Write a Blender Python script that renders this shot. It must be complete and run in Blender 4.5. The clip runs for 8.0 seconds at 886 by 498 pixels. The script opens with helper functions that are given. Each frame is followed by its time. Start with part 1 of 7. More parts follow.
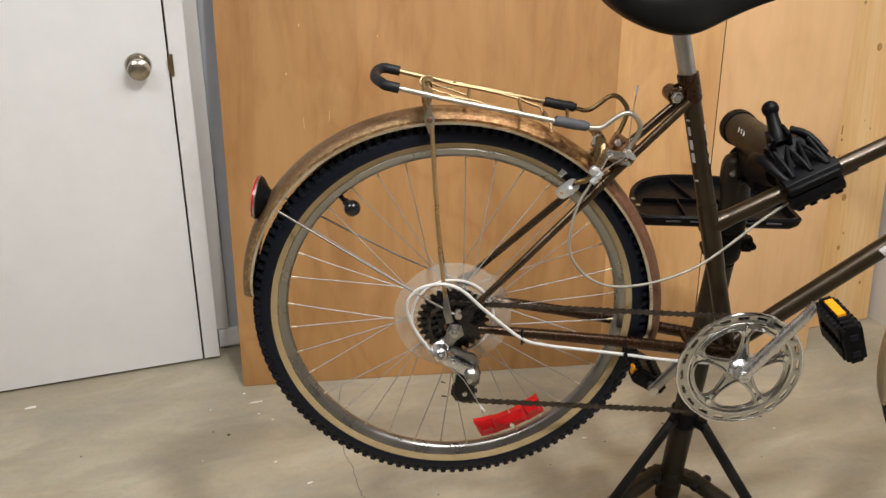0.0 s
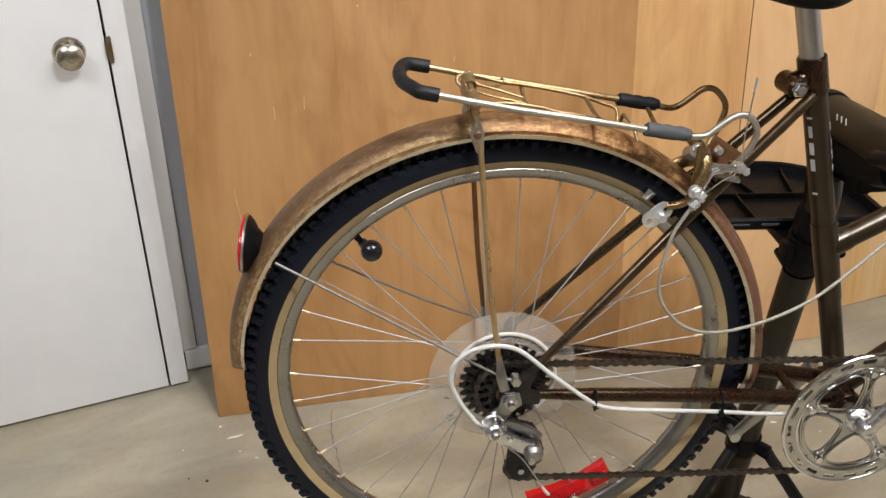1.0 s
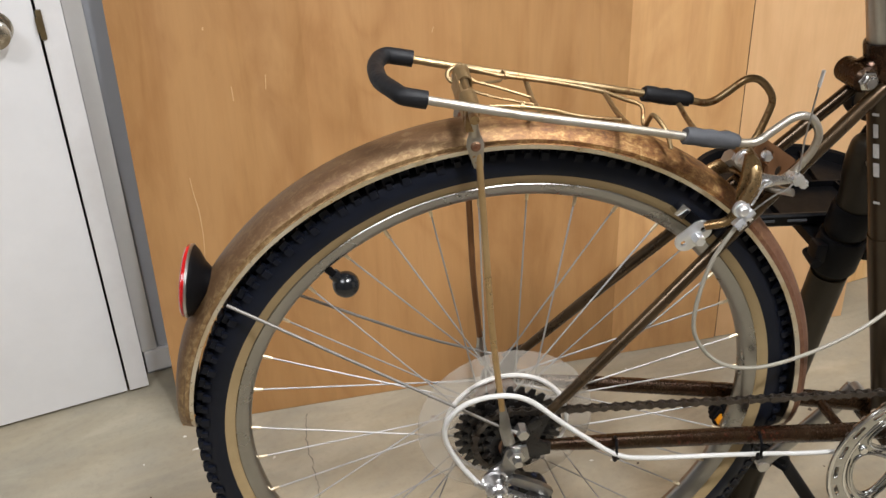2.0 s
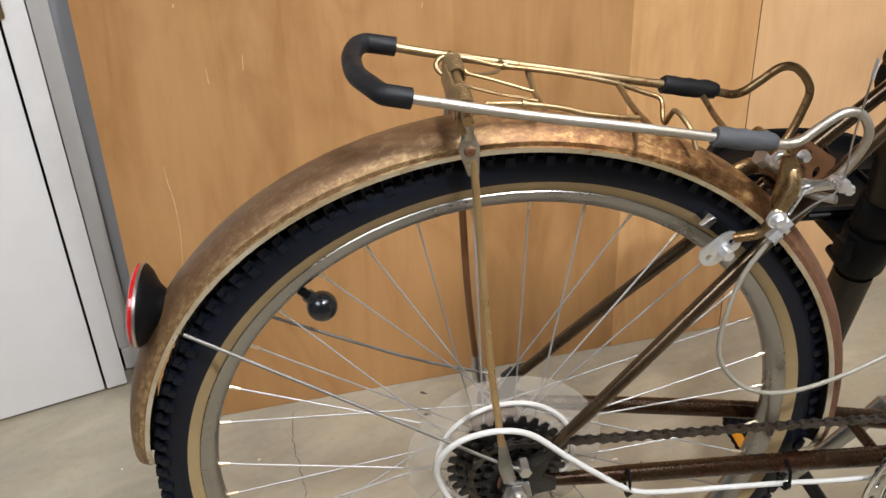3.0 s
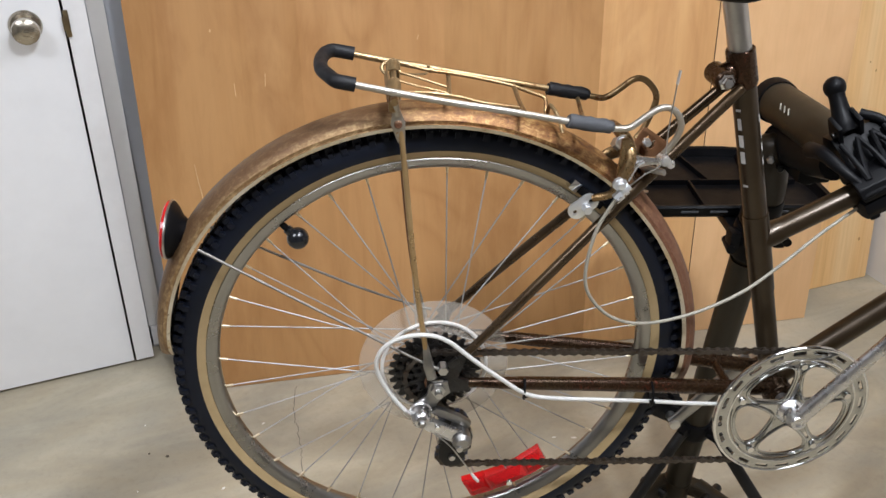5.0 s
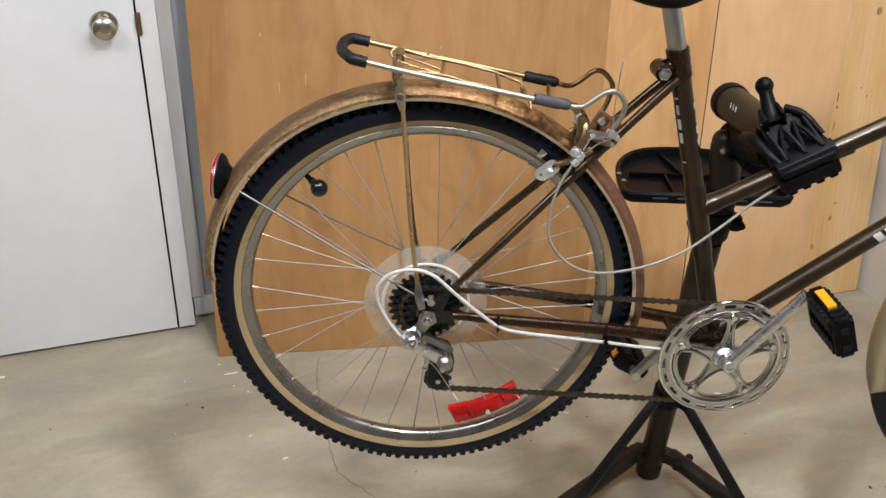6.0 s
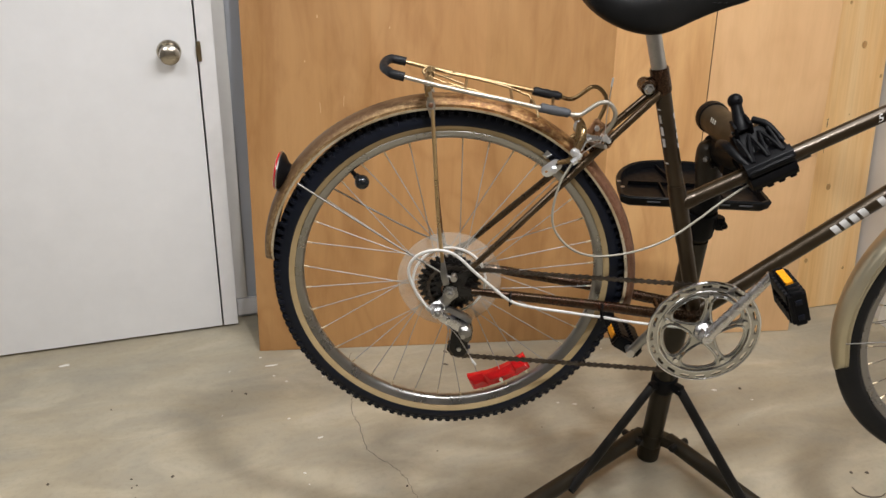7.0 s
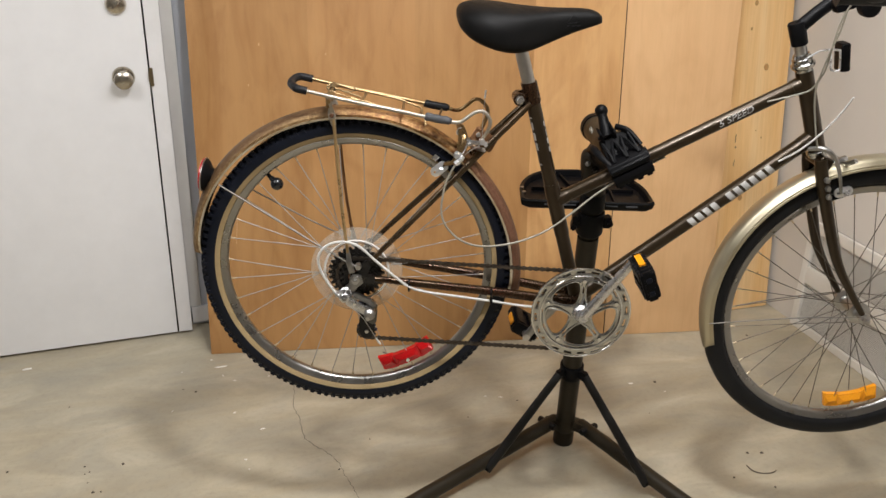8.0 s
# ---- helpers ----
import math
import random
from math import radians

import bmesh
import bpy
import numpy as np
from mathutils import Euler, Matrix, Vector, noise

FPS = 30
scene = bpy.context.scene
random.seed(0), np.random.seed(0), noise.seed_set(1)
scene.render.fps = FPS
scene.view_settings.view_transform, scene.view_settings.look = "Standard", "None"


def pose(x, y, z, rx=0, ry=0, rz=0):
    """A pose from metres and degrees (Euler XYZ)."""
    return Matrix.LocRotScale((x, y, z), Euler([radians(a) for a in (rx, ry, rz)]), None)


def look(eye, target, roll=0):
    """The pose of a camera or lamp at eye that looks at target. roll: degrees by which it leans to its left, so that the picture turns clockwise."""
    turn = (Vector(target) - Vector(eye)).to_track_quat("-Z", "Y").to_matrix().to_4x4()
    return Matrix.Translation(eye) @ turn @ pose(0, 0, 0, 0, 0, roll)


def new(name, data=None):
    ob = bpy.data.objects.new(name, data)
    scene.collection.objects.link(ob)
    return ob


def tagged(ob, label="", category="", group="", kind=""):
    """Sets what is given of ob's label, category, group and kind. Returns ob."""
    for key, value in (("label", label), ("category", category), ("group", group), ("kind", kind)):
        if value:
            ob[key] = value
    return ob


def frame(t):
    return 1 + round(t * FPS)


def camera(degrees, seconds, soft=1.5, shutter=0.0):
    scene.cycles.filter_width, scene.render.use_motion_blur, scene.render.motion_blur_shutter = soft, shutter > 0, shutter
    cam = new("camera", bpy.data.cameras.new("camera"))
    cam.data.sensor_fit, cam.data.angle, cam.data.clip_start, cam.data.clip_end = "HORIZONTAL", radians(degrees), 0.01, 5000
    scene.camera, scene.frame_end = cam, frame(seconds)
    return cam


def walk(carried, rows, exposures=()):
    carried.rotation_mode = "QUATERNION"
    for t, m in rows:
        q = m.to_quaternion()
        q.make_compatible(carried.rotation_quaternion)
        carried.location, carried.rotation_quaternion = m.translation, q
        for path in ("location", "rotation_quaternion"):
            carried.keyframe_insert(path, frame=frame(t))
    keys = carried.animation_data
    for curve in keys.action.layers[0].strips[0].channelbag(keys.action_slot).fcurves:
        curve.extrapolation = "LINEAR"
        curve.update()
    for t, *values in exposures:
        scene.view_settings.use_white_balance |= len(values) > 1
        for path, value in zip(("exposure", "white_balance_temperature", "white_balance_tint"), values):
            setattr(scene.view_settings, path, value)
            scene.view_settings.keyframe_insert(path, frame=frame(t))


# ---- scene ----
cam = camera(55.01, 8.0)
PATH = [
    (0, (0.0491, 0.1382, 1.4564), (0.0157, 1.9489, 0.6076), 1.19),
    (0.5, (-0.0312, 0.3232, 1.4364), (-0.0045, 2.1125, 0.5432), 0.6),
    (1, (-0.0748, 0.4826, 1.4232), (0.0048, 2.2441, 0.4795), 0.03),
    (1.5, (-0.0825, 0.5855, 1.415), (0.0363, 2.3217, 0.4293), -0.04),
    (3, (-0.0684, 0.7917, 1.3761), (0.081, 2.4657, 0.292), -0.26),
    (3.5, (-0.058, 0.7853, 1.4019), (0.0956, 2.4626, 0.3234), -0.32),
    (4, (-0.0426, 0.742, 1.4124), (0.1084, 2.434, 0.3567), -0.03),
    (4.5, (-0.0242, 0.6531, 1.4259), (0.1002, 2.3621, 0.3946), 0.22),
    (5, (0.0114, 0.4927, 1.4406), (0.0948, 2.2209, 0.4374), 0.85),
    (5.2, (0.0234, 0.4315, 1.4411), (0.0914, 2.1671, 0.4496), 1.17),
    (6.3, (0.0884, 0.1593, 1.482), (0.0544, 1.9327, 0.5578), 1.98),
    (6.5, (0.0918, 0.1148, 1.4912), (0.0458, 1.8968, 0.5843), 1.86),
    (7, (0.0797, -0.0401, 1.5056), (0.0178, 1.7577, 0.6314), 1.92),
    (7.5, (0.1497, -0.179, 1.531), (0.0994, 1.6352, 0.6906), 1.93),
    (8, (0.2602, -0.2701, 1.5331), (0.2249, 1.5602, 0.7277), 1.62),
]
walk(cam, [(t, look(eye, target, roll)) for t, eye, target, roll in PATH],
     [(0, 1.05, 6480, 9), (0.8, 1.08, 6320, 9), (1.5, 1.12, 6240, 9), (3, 1.17, 6130, 9), (4, 1.18, 6050, 9), (4.6, 1.17, 5870, 9), (5.2, 1.15, 5880, 9), (6.5, 1.05, 6200, 9), (8, 1.02, 6430, 9)])

# ---------------------------------------------------------------- light
ROOM = Matrix.Translation((-0.73, 2.37, 0.0)) @ Matrix.Rotation(radians(21.4), 4, "Z")

world = bpy.data.worlds.new("world")
world.use_nodes = True
world.node_tree.nodes["Background"].inputs["Color"].default_value = (1.0, 0.95, 0.88, 1)
world.node_tree.nodes["Background"].inputs["Strength"].default_value = 0.02
scene.world = world


def unseen_lamp(x, y, watts, size, colour, z=2.36, aim=None):
    """An unseen disc lamp that shines straight down, or is tilted towards aim."""
    data = bpy.data.lights.new("unseen_lamp", "AREA")
    data.shape, data.size, data.energy, data.color = "DISK", size, watts, colour
    ob = new("unseen_lamp", data)
    ob.matrix_world = look((x, y, z), aim or (x, y, 0.0))
    return ob


# key lamp, placed where the wheel's shadow on the floor points back to
unseen_lamp(0.42, 0.57, 18.0, 0.16, (1.0, 0.975, 0.965))
# added fill lamps that brighten door, floor and boards; no fixtures known there
unseen_lamp(-1.00, 0.45, 13.5, 0.90, (1.0, 0.985, 0.99))
unseen_lamp(0.75, 1.25, 14.5, 1.20, (1.0, 0.98, 0.98))
unseen_lamp(0.80, -2.40, 40.0, 0.90, (1.0, 0.98, 0.98), 2.0, (0.3, 1.6, 0.8))


# ---------------------------------------------------------------- materials
def nodes_of(name):
    m = bpy.data.materials.new(name)
    m.use_nodes = True
    t = m.node_tree
    return m, t, t.nodes["Principled BSDF"]


def ramp(t, fac, stops):
    r = t.nodes.new("ShaderNodeValToRGB")
    e = r.color_ramp.elements
    while len(e) < len(stops):
        e.new(0.5)
    for k, (p, c) in enumerate(stops):
        e[k].position, e[k].color = p, (*c, 1)
    t.links.new(fac, r.inputs["Fac"])
    return r.outputs["Color"]


def coords(t, stretch=(1, 1, 1), turn=(0, 0, 0), kind="Object"):
    c, m = t.nodes.new("ShaderNodeTexCoord"), t.nodes.new("ShaderNodeMapping")
    m.inputs["Scale"].default_value, m.inputs["Rotation"].default_value = stretch, turn
    t.links.new(c.outputs[kind], m.inputs["Vector"])
    return m.outputs["Vector"]


def noise_fac(t, vec, scale, detail=4.0, rough=0.55, distort=0.0):
    n = t.nodes.new("ShaderNodeTexNoise")
    n.inputs["Scale"].default_value, n.inputs["Detail"].default_value = scale, detail
    n.inputs["Roughness"].default_value, n.inputs["Distortion"].default_value = rough, distort
    t.links.new(vec, n.inputs["Vector"])
    return n.outputs["Fac"]


def mixed(t, a, b, fac, how="MIX"):
    """Mix of two colours; a, b, fac: sockets or plain values."""
    n = t.nodes.new("ShaderNodeMix")
    n.data_type, n.blend_type = "RGBA", how
    for sock, val in ((n.inputs[6], a), (n.inputs[7], b), (n.inputs[0], fac)):
        if isinstance(val, bpy.types.NodeSocket):
            t.links.new(val, sock)
        elif isinstance(val, tuple):
            sock.default_value = (*val, 1)
        else:
            sock.default_value = val
    return n.outputs[2]


def bumped(t, bsdf, fac, strength, distance=0.002):
    b = t.nodes.new("ShaderNodeBump")
    b.inputs["Strength"].default_value, b.inputs["Distance"].default_value = strength, distance
    t.links.new(fac, b.inputs["Height"])
    t.links.new(b.outputs["Normal"], bsdf.inputs["Normal"])


def spread(t, fac, low, high):
    """Maps 0.3..0.7 of a noise to low..high."""
    n = t.nodes.new("ShaderNodeMapRange")
    for k, v in zip(("From Min", "From Max", "To Min", "To Max"), (0.3, 0.7, low, high)):
        n.inputs[k].default_value = v
    t.links.new(fac, n.inputs["Value"])
    return n.outputs["Result"]


def simple(name, dark, light, scale=30.0, rough=(0.35, 0.55), metal=0.0, bump=0.0, stretch=(1, 1, 1), coat=0.0, bump_scale=None, spec=0.5):
    """A surface of two close tones at a large and a fine scale, with uneven gloss."""
    m, t, b = nodes_of(name)
    vec = coords(t, stretch)
    big, fine = noise_fac(t, vec, scale * 0.2), noise_fac(t, vec, scale, 6.0, 0.65)
    c = mixed(t, ramp(t, big, [(0.3, dark), (0.7, light)]), ramp(t, fine, [(0.3, dark), (0.7, light)]), 0.5)
    t.links.new(c, b.inputs["Base Color"])
    t.links.new(spread(t, fine, *rough), b.inputs["Roughness"])
    b.inputs["Metallic"].default_value = metal
    b.inputs["Coat Weight"].default_value = coat
    b.inputs["Coat Roughness"].default_value = 0.24
    b.inputs["Specular IOR Level"].default_value = spec
    if bump:
        bumped(t, b, noise_fac(t, vec, bump_scale or scale * 3, 5.0), bump, 0.001)
    return m


def rusty(name, clean, stain, rust, amount, metal=0.8, rough=(0.25, 0.55), scale=14.0):
    """Old plated metal, stained and rusted in patches."""
    m, t, b = nodes_of(name)
    vec = coords(t)
    big, fine = noise_fac(t, vec, scale, 5.0, 0.6, 0.6), noise_fac(t, vec, scale * 9, 6.0, 0.7)
    c = mixed(t, clean, stain, ramp(t, big, [(0.35, (0, 0, 0)), (0.62, (1, 1, 1))]))
    both = mixed(t, ramp(t, big, [(0.2, (0, 0, 0)), (0.8, (1, 1, 1))]), ramp(t, fine, [(0.25, (0, 0, 0)), (0.75, (1, 1, 1))]), 0.55)
    edge = ramp(t, both, [(0.62 - amount, (0, 0, 0)), (0.72 - amount * 0.6, (1, 1, 1))])
    c = mixed(t, c, rust, edge)
    t.links.new(c, b.inputs["Base Color"])
    t.links.new(spread(t, fine, *rough), b.inputs["Roughness"])
    b.inputs["Metallic"].default_value = metal
    bumped(t, b, fine, 0.25, 0.0008)
    return m


def concrete_mat():
    m, t, b = nodes_of("worn_concrete")
    vec = coords(t)
    big, mid = noise_fac(t, vec, 1.4, 4.0, 0.55, 0.8), noise_fac(t, coords(t, (1.0, 2.2, 1), (0, 0, radians(20))), 3.6, 6.0, 0.6, 0.7)
    fine = noise_fac(t, vec, 60.0, 7.0, 0.7)
    c = mixed(t, ramp(t, big, [(0.30, (0.325, 0.300, 0.245)), (0.50, (0.385, 0.358, 0.296)), (0.70, (0.43, 0.398, 0.325))]),
              ramp(t, mid, [(0.30, (0.25, 0.235, 0.20)), (0.50, (0.385, 0.355, 0.290)), (0.68, (0.57, 0.53, 0.44))]), 0.45)
    ochre = noise_fac(t, coords(t, (1.0, 2.6, 1), (0, 0, radians(-28))), 2.3, 5.0, 0.6, 1.2)
    c = mixed(t, c, ramp(t, ochre, [(0.32, (0.84, 0.90, 1.0)), (0.48, (1, 1, 1)), (0.66, (1.0, 0.94, 0.83))]), 0.45, "MULTIPLY")
    trowel = noise_fac(t, coords(t, (1.0, 3.0, 1), (0, 0, radians(-24))), 2.2, 5.0, 0.6, 1.4)
    c = mixed(t, c, ramp(t, trowel, [(0.32, (0.74, 0.73, 0.72)), (0.50, (1, 1, 1)), (0.70, (1.12, 1.11, 1.10))]), 0.18, "MULTIPLY")
    c = mixed(t, c, ramp(t, fine, [(0.2, (0.62, 0.62, 0.62)), (0.5, (1, 1, 1))]), 0.4, "MULTIPLY")
    c = mixed(t, c, (1.03, 0.985, 0.885), 1.0, "MULTIPLY")
    t.links.new(c, b.inputs["Base Color"])
    t.links.new(spread(t, mid, 0.42, 0.7), b.inputs["Roughness"])
    bumped(t, b, fine, 0.12, 0.001)
    return m


def plywood_mat(name, dark, mid, light, seed, strips=(), figure=1.0):
    """Rotary-cut veneer: long soft streaks along the height, wavy figure, faint fine grain."""
    m, t, b = nodes_of(name)
    vec = coords(t, (1, 1, 1))
    shift = t.nodes.new("ShaderNodeVectorMath")
    shift.inputs[1].default_value = (seed, seed * 0.7, seed * 0.3)
    t.links.new(vec, shift.inputs[0])
    vec = shift.outputs[0]

    def scaled(x, z):
        n = t.nodes.new("ShaderNodeMapping")
        n.inputs["Scale"].default_value = (x, 1, z)
        t.links.new(vec, n.inputs["Vector"])
        return n.outputs["Vector"]

    wide = noise_fac(t, scaled(3.0, 0.45), 1.0, 3.0, 0.5, 1.6)
    streak = noise_fac(t, scaled(6.5, 0.8), 1.0, 5.0, 0.6, 2.0)
    grain = noise_fac(t, scaled(150.0, 4.0), 1.0, 5.0, 0.65, 0.4)
    blot = noise_fac(t, scaled(6.0, 2.6), 1.0, 4.0, 0.55, 0.6)
    c = mixed(t, ramp(t, wide, [(0.30, mid), (0.55, light), (0.75, mid)]), ramp(t, streak, [(0.28, dark), (0.48, mid), (0.7, light)]), 0.5)
    c = mixed(t, c, ramp(t, grain, [(0.3, (0.88, 0.86, 0.83)), (0.6, (1, 1, 1))]), 0.3, "MULTIPLY")
    c = mixed(t, c, ramp(t, blot, [(0.30, (0.70, 0.60, 0.52)), (0.48, (1, 1, 1))]), 0.55 * figure, "MULTIPLY")
    wave = noise_fac(t, scaled(2.2, 0.9), 1.0, 2.0, 0.4, 3.0)
    c = mixed(t, c, ramp(t, wave, [(0.40, (1, 1, 1)), (0.47, (0.80, 0.72, 0.64)), (0.55, (1, 1, 1))]), 0.45 * figure, "MULTIPLY")
    flame = noise_fac(t, scaled(13.0, 2.6), 1.0, 6.0, 0.65, 1.2)
    c = mixed(t, c, ramp(t, flame, [(0.32, (0.80, 0.73, 0.66)), (0.50, (1, 1, 1)), (0.70, (1.08, 1.08, 1.06))]), 0.5 * figure, "MULTIPLY")
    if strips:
        # bands of different tone side by side across the sheet, the last clearly paler
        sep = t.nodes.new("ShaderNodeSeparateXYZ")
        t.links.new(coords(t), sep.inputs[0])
        tone_band = t.nodes.new("ShaderNodeMapRange")
        tone_band.inputs["From Max"].default_value = 2.0
        t.links.new(sep.outputs["X"], tone_band.inputs["Value"])
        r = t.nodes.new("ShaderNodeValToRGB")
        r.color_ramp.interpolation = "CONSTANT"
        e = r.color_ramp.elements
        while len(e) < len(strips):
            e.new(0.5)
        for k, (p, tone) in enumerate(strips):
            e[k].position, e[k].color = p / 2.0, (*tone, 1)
        t.links.new(tone_band.outputs["Result"], r.inputs["Fac"])
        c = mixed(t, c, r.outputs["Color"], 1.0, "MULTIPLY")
    t.links.new(c, b.inputs["Base Color"])
    t.links.new(spread(t, streak, 0.42, 0.62), b.inputs["Roughness"])
    bumped(t, b, grain, 0.10, 0.0006)
    return m


def pine_mat():
    m, t, b = nodes_of("yellow_pine")
    vec = coords(t, (9.0, 9.0, 0.5))
    ring = noise_fac(t, vec, 1.2, 3.0, 0.5, 0.8)
    fine = noise_fac(t, coords(t, (120, 120, 5)), 1.0, 5.0)
    c = mixed(t, ramp(t, ring, [(0.3, (0.82, 0.485, 0.190)), (0.5, (0.88, 0.570, 0.255)), (0.7, (0.90, 0.630, 0.325))]),
              ramp(t, fine, [(0.3, (0.8, 0.74, 0.65)), (0.6, (1, 1, 1))]), 0.5, "MULTIPLY")
    t.links.new(c, b.inputs["Base Color"])
    b.inputs["Roughness"].default_value = 0.5
    bumped(t, b, fine, 0.1, 0.0006)
    return m


def clear_plastic_mat():
    m, t, b = nodes_of("hazy_clear_plastic")
    fine = noise_fac(t, coords(t), 40.0, 5.0)
    b.inputs["Base Color"].default_value = (0.50, 0.455, 0.385, 1)
    b.inputs["Specular IOR Level"].default_value = 0.3
    t.links.new(spread(t, fine, 0.25, 0.45), b.inputs["Roughness"])
    b.inputs["IOR"].default_value = 1.35
    t.links.new(spread(t, fine, 0.20, 0.30), b.inputs["Alpha"])
    return m


def lens_mat(name, deep, pale, scale=700.0):
    """Moulded reflector plastic with a fine prism pattern under a glossy face."""
    m, t, b = nodes_of(name)
    v = t.nodes.new("ShaderNodeTexVoronoi")
    v.inputs["Scale"].default_value = scale
    t.links.new(coords(t), v.inputs["Vector"])
    c = ramp(t, v.outputs["Distance"], [(0.1, deep), (0.7, pale)])
    t.links.new(c, b.inputs["Base Color"])
    b.inputs["Roughness"].default_value = 0.10
    b.inputs["Coat Weight"].default_value = 0.25
    b.inputs["Specular IOR Level"].default_value = 0.3
    b.inputs["Coat Roughness"].default_value = 0.06
    bumped(t, b, v.outputs["Distance"], 0.12, 0.0006)
    return m


def fender_mat():
    """Mudguard steel under a brown rust film that streaks along the arc, with a gold reflection painted in."""
    m, t, b = nodes_of("rust_filmed_fender_steel")
    sep = t.nodes.new("ShaderNodeSeparateXYZ")
    t.links.new(coords(t), sep.inputs[0])
    ang, hyp = t.nodes.new("ShaderNodeMath"), t.nodes.new("ShaderNodeVectorMath")
    ang.operation = "ARCTAN2"
    t.links.new(sep.outputs["Z"], ang.inputs[0])
    t.links.new(sep.outputs["X"], ang.inputs[1])
    flat = t.nodes.new("ShaderNodeCombineXYZ")
    t.links.new(sep.outputs["X"], flat.inputs["X"])
    t.links.new(sep.outputs["Z"], flat.inputs["Z"])
    hyp.operation = "LENGTH"
    t.links.new(flat.outputs[0], hyp.inputs[0])
    polar = t.nodes.new("ShaderNodeCombineXYZ")
    t.links.new(ang.outputs[0], polar.inputs["X"])
    t.links.new(sep.outputs["Y"], polar.inputs["Y"])
    t.links.new(hyp.outputs["Value"], polar.inputs["Z"])

    def laid(along_, across_):
        n = t.nodes.new("ShaderNodeMapping")
        n.inputs["Scale"].default_value = (along_, across_, across_)
        t.links.new(polar.outputs[0], n.inputs["Vector"])
        return n.outputs["Vector"]
    streak = noise_fac(t, laid(5.0, 130.0), 1.0, 5.0, 0.65, 0.3)
    patch = noise_fac(t, laid(11.0, 60.0), 1.0, 5.0, 0.6, 0.8)
    speck = noise_fac(t, laid(120.0, 400.0), 1.0, 4.0, 0.7)
    mottle = noise_fac(t, laid(40.0, 190.0), 1.0, 6.0, 0.75, 0.5)
    film = mixed(t, ramp(t, streak, [(0.32, (0.112, 0.058, 0.023)), (0.52, (0.205, 0.121, 0.052)), (0.70, (0.33, 0.222, 0.104))]),
                 ramp(t, mottle, [(0.36, (0.098, 0.050, 0.020)), (0.50, (0.200, 0.119, 0.051)), (0.62, (0.48, 0.345, 0.175))]), 0.55)
    gold = ramp(t, mixed(t, patch, mottle, 0.6), [(0.38, (0.070, 0.023, 0.007)), (0.46, (0.145, 0.056, 0.014)), (0.53, (0.23, 0.110, 0.032)), (0.62, (0.42, 0.265, 0.105))])
    # the crown is darkened in the colour, for the dim ceiling it reflects
    crown = t.nodes.new("ShaderNodeMapRange")
    crown.interpolation_type = "SMOOTHSTEP"
    for k, v in zip(("From Min", "From Max", "To Min", "To Max"), (0.3455, 0.3545, 0.0, 0.70)):
        crown.inputs[k].default_value = v
    t.links.new(hyp.outputs["Value"], crown.inputs["Value"])
    film = mixed(t, film, (0.092, 0.045, 0.021), crown.outputs["Result"])
    # a gold reflection beneath the rack, painted into the colour by angle
    where = t.nodes.new("ShaderNodeMapRange")
    where.interpolation_type = "SMOOTHSTEP"
    for k, v in zip(("From Min", "From Max", "To Min", "To Max"), (1.85, 1.45, 0.0, 0.85)):
        where.inputs[k].default_value = v
    t.links.new(ang.outputs[0], where.inputs["Value"])
    fade = t.nodes.new("ShaderNodeMapRange")
    fade.interpolation_type = "SMOOTHSTEP"
    for k, v in zip(("From Min", "From Max", "To Min", "To Max"), (0.45, 0.85, 0.0, 1.0)):
        fade.inputs[k].default_value = v
    t.links.new(ang.outputs[0], fade.inputs["Value"])
    both = t.nodes.new("ShaderNodeMath")
    both.operation = "MULTIPLY"
    t.links.new(where.outputs["Result"], both.inputs[0])
    t.links.new(fade.outputs["Result"], both.inputs[1])
    c = mixed(t, film, gold, both.outputs[0])
    # darker red-brown tone towards the forward end
    ahead = t.nodes.new("ShaderNodeMapRange")
    ahead.interpolation_type = "SMOOTHSTEP"
    for k, v in zip(("From Min", "From Max", "To Min", "To Max"), (1.0, 0.62, 0.0, 0.92)):
        ahead.inputs[k].default_value = v
    t.links.new(ang.outputs[0], ahead.inputs["Value"])
    c = mixed(t, c, ramp(t, mottle, [(0.35, (0.120, 0.050, 0.028)), (0.65, (0.205, 0.100, 0.060))]), ahead.outputs["Result"])
    c = mixed(t, c, ramp(t, speck, [(0.30, (0.45, 0.32, 0.22)), (0.38, (1, 1, 1)), (0.64, (1, 1, 1)), (0.70, (1.9, 1.9, 1.8))]), 0.6, "MULTIPLY")
    t.links.new(c, b.inputs["Base Color"])
    t.links.new(spread(t, mottle, 0.42, 0.60), b.inputs["Roughness"])
    b.inputs["Metallic"].default_value = 0.5
    bumped(t, b, mixed(t, streak, mottle, 0.6), 0.4, 0.0010)
    return m


CONCRETE = concrete_mat()
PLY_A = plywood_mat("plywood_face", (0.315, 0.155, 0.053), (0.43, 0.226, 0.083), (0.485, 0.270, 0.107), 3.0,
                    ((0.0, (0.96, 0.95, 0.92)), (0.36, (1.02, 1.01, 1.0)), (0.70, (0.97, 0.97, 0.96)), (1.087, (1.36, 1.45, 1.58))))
PLY_B = plywood_mat("pale_plywood_face", (0.60, 0.350, 0.160), (0.70, 0.432, 0.212), (0.74, 0.470, 0.240), 9.0, figure=0.4)
# edges darkened in colour, so the seam between sheets looks like a shaded gap
PLY_EDGE_SHADE = simple("plywood_edge_gap_shade", (0.045, 0.026, 0.013), (0.13, 0.075, 0.036), 90.0, (0.6, 0.8), stretch=(1, 12, 0.2))
PINE = pine_mat()
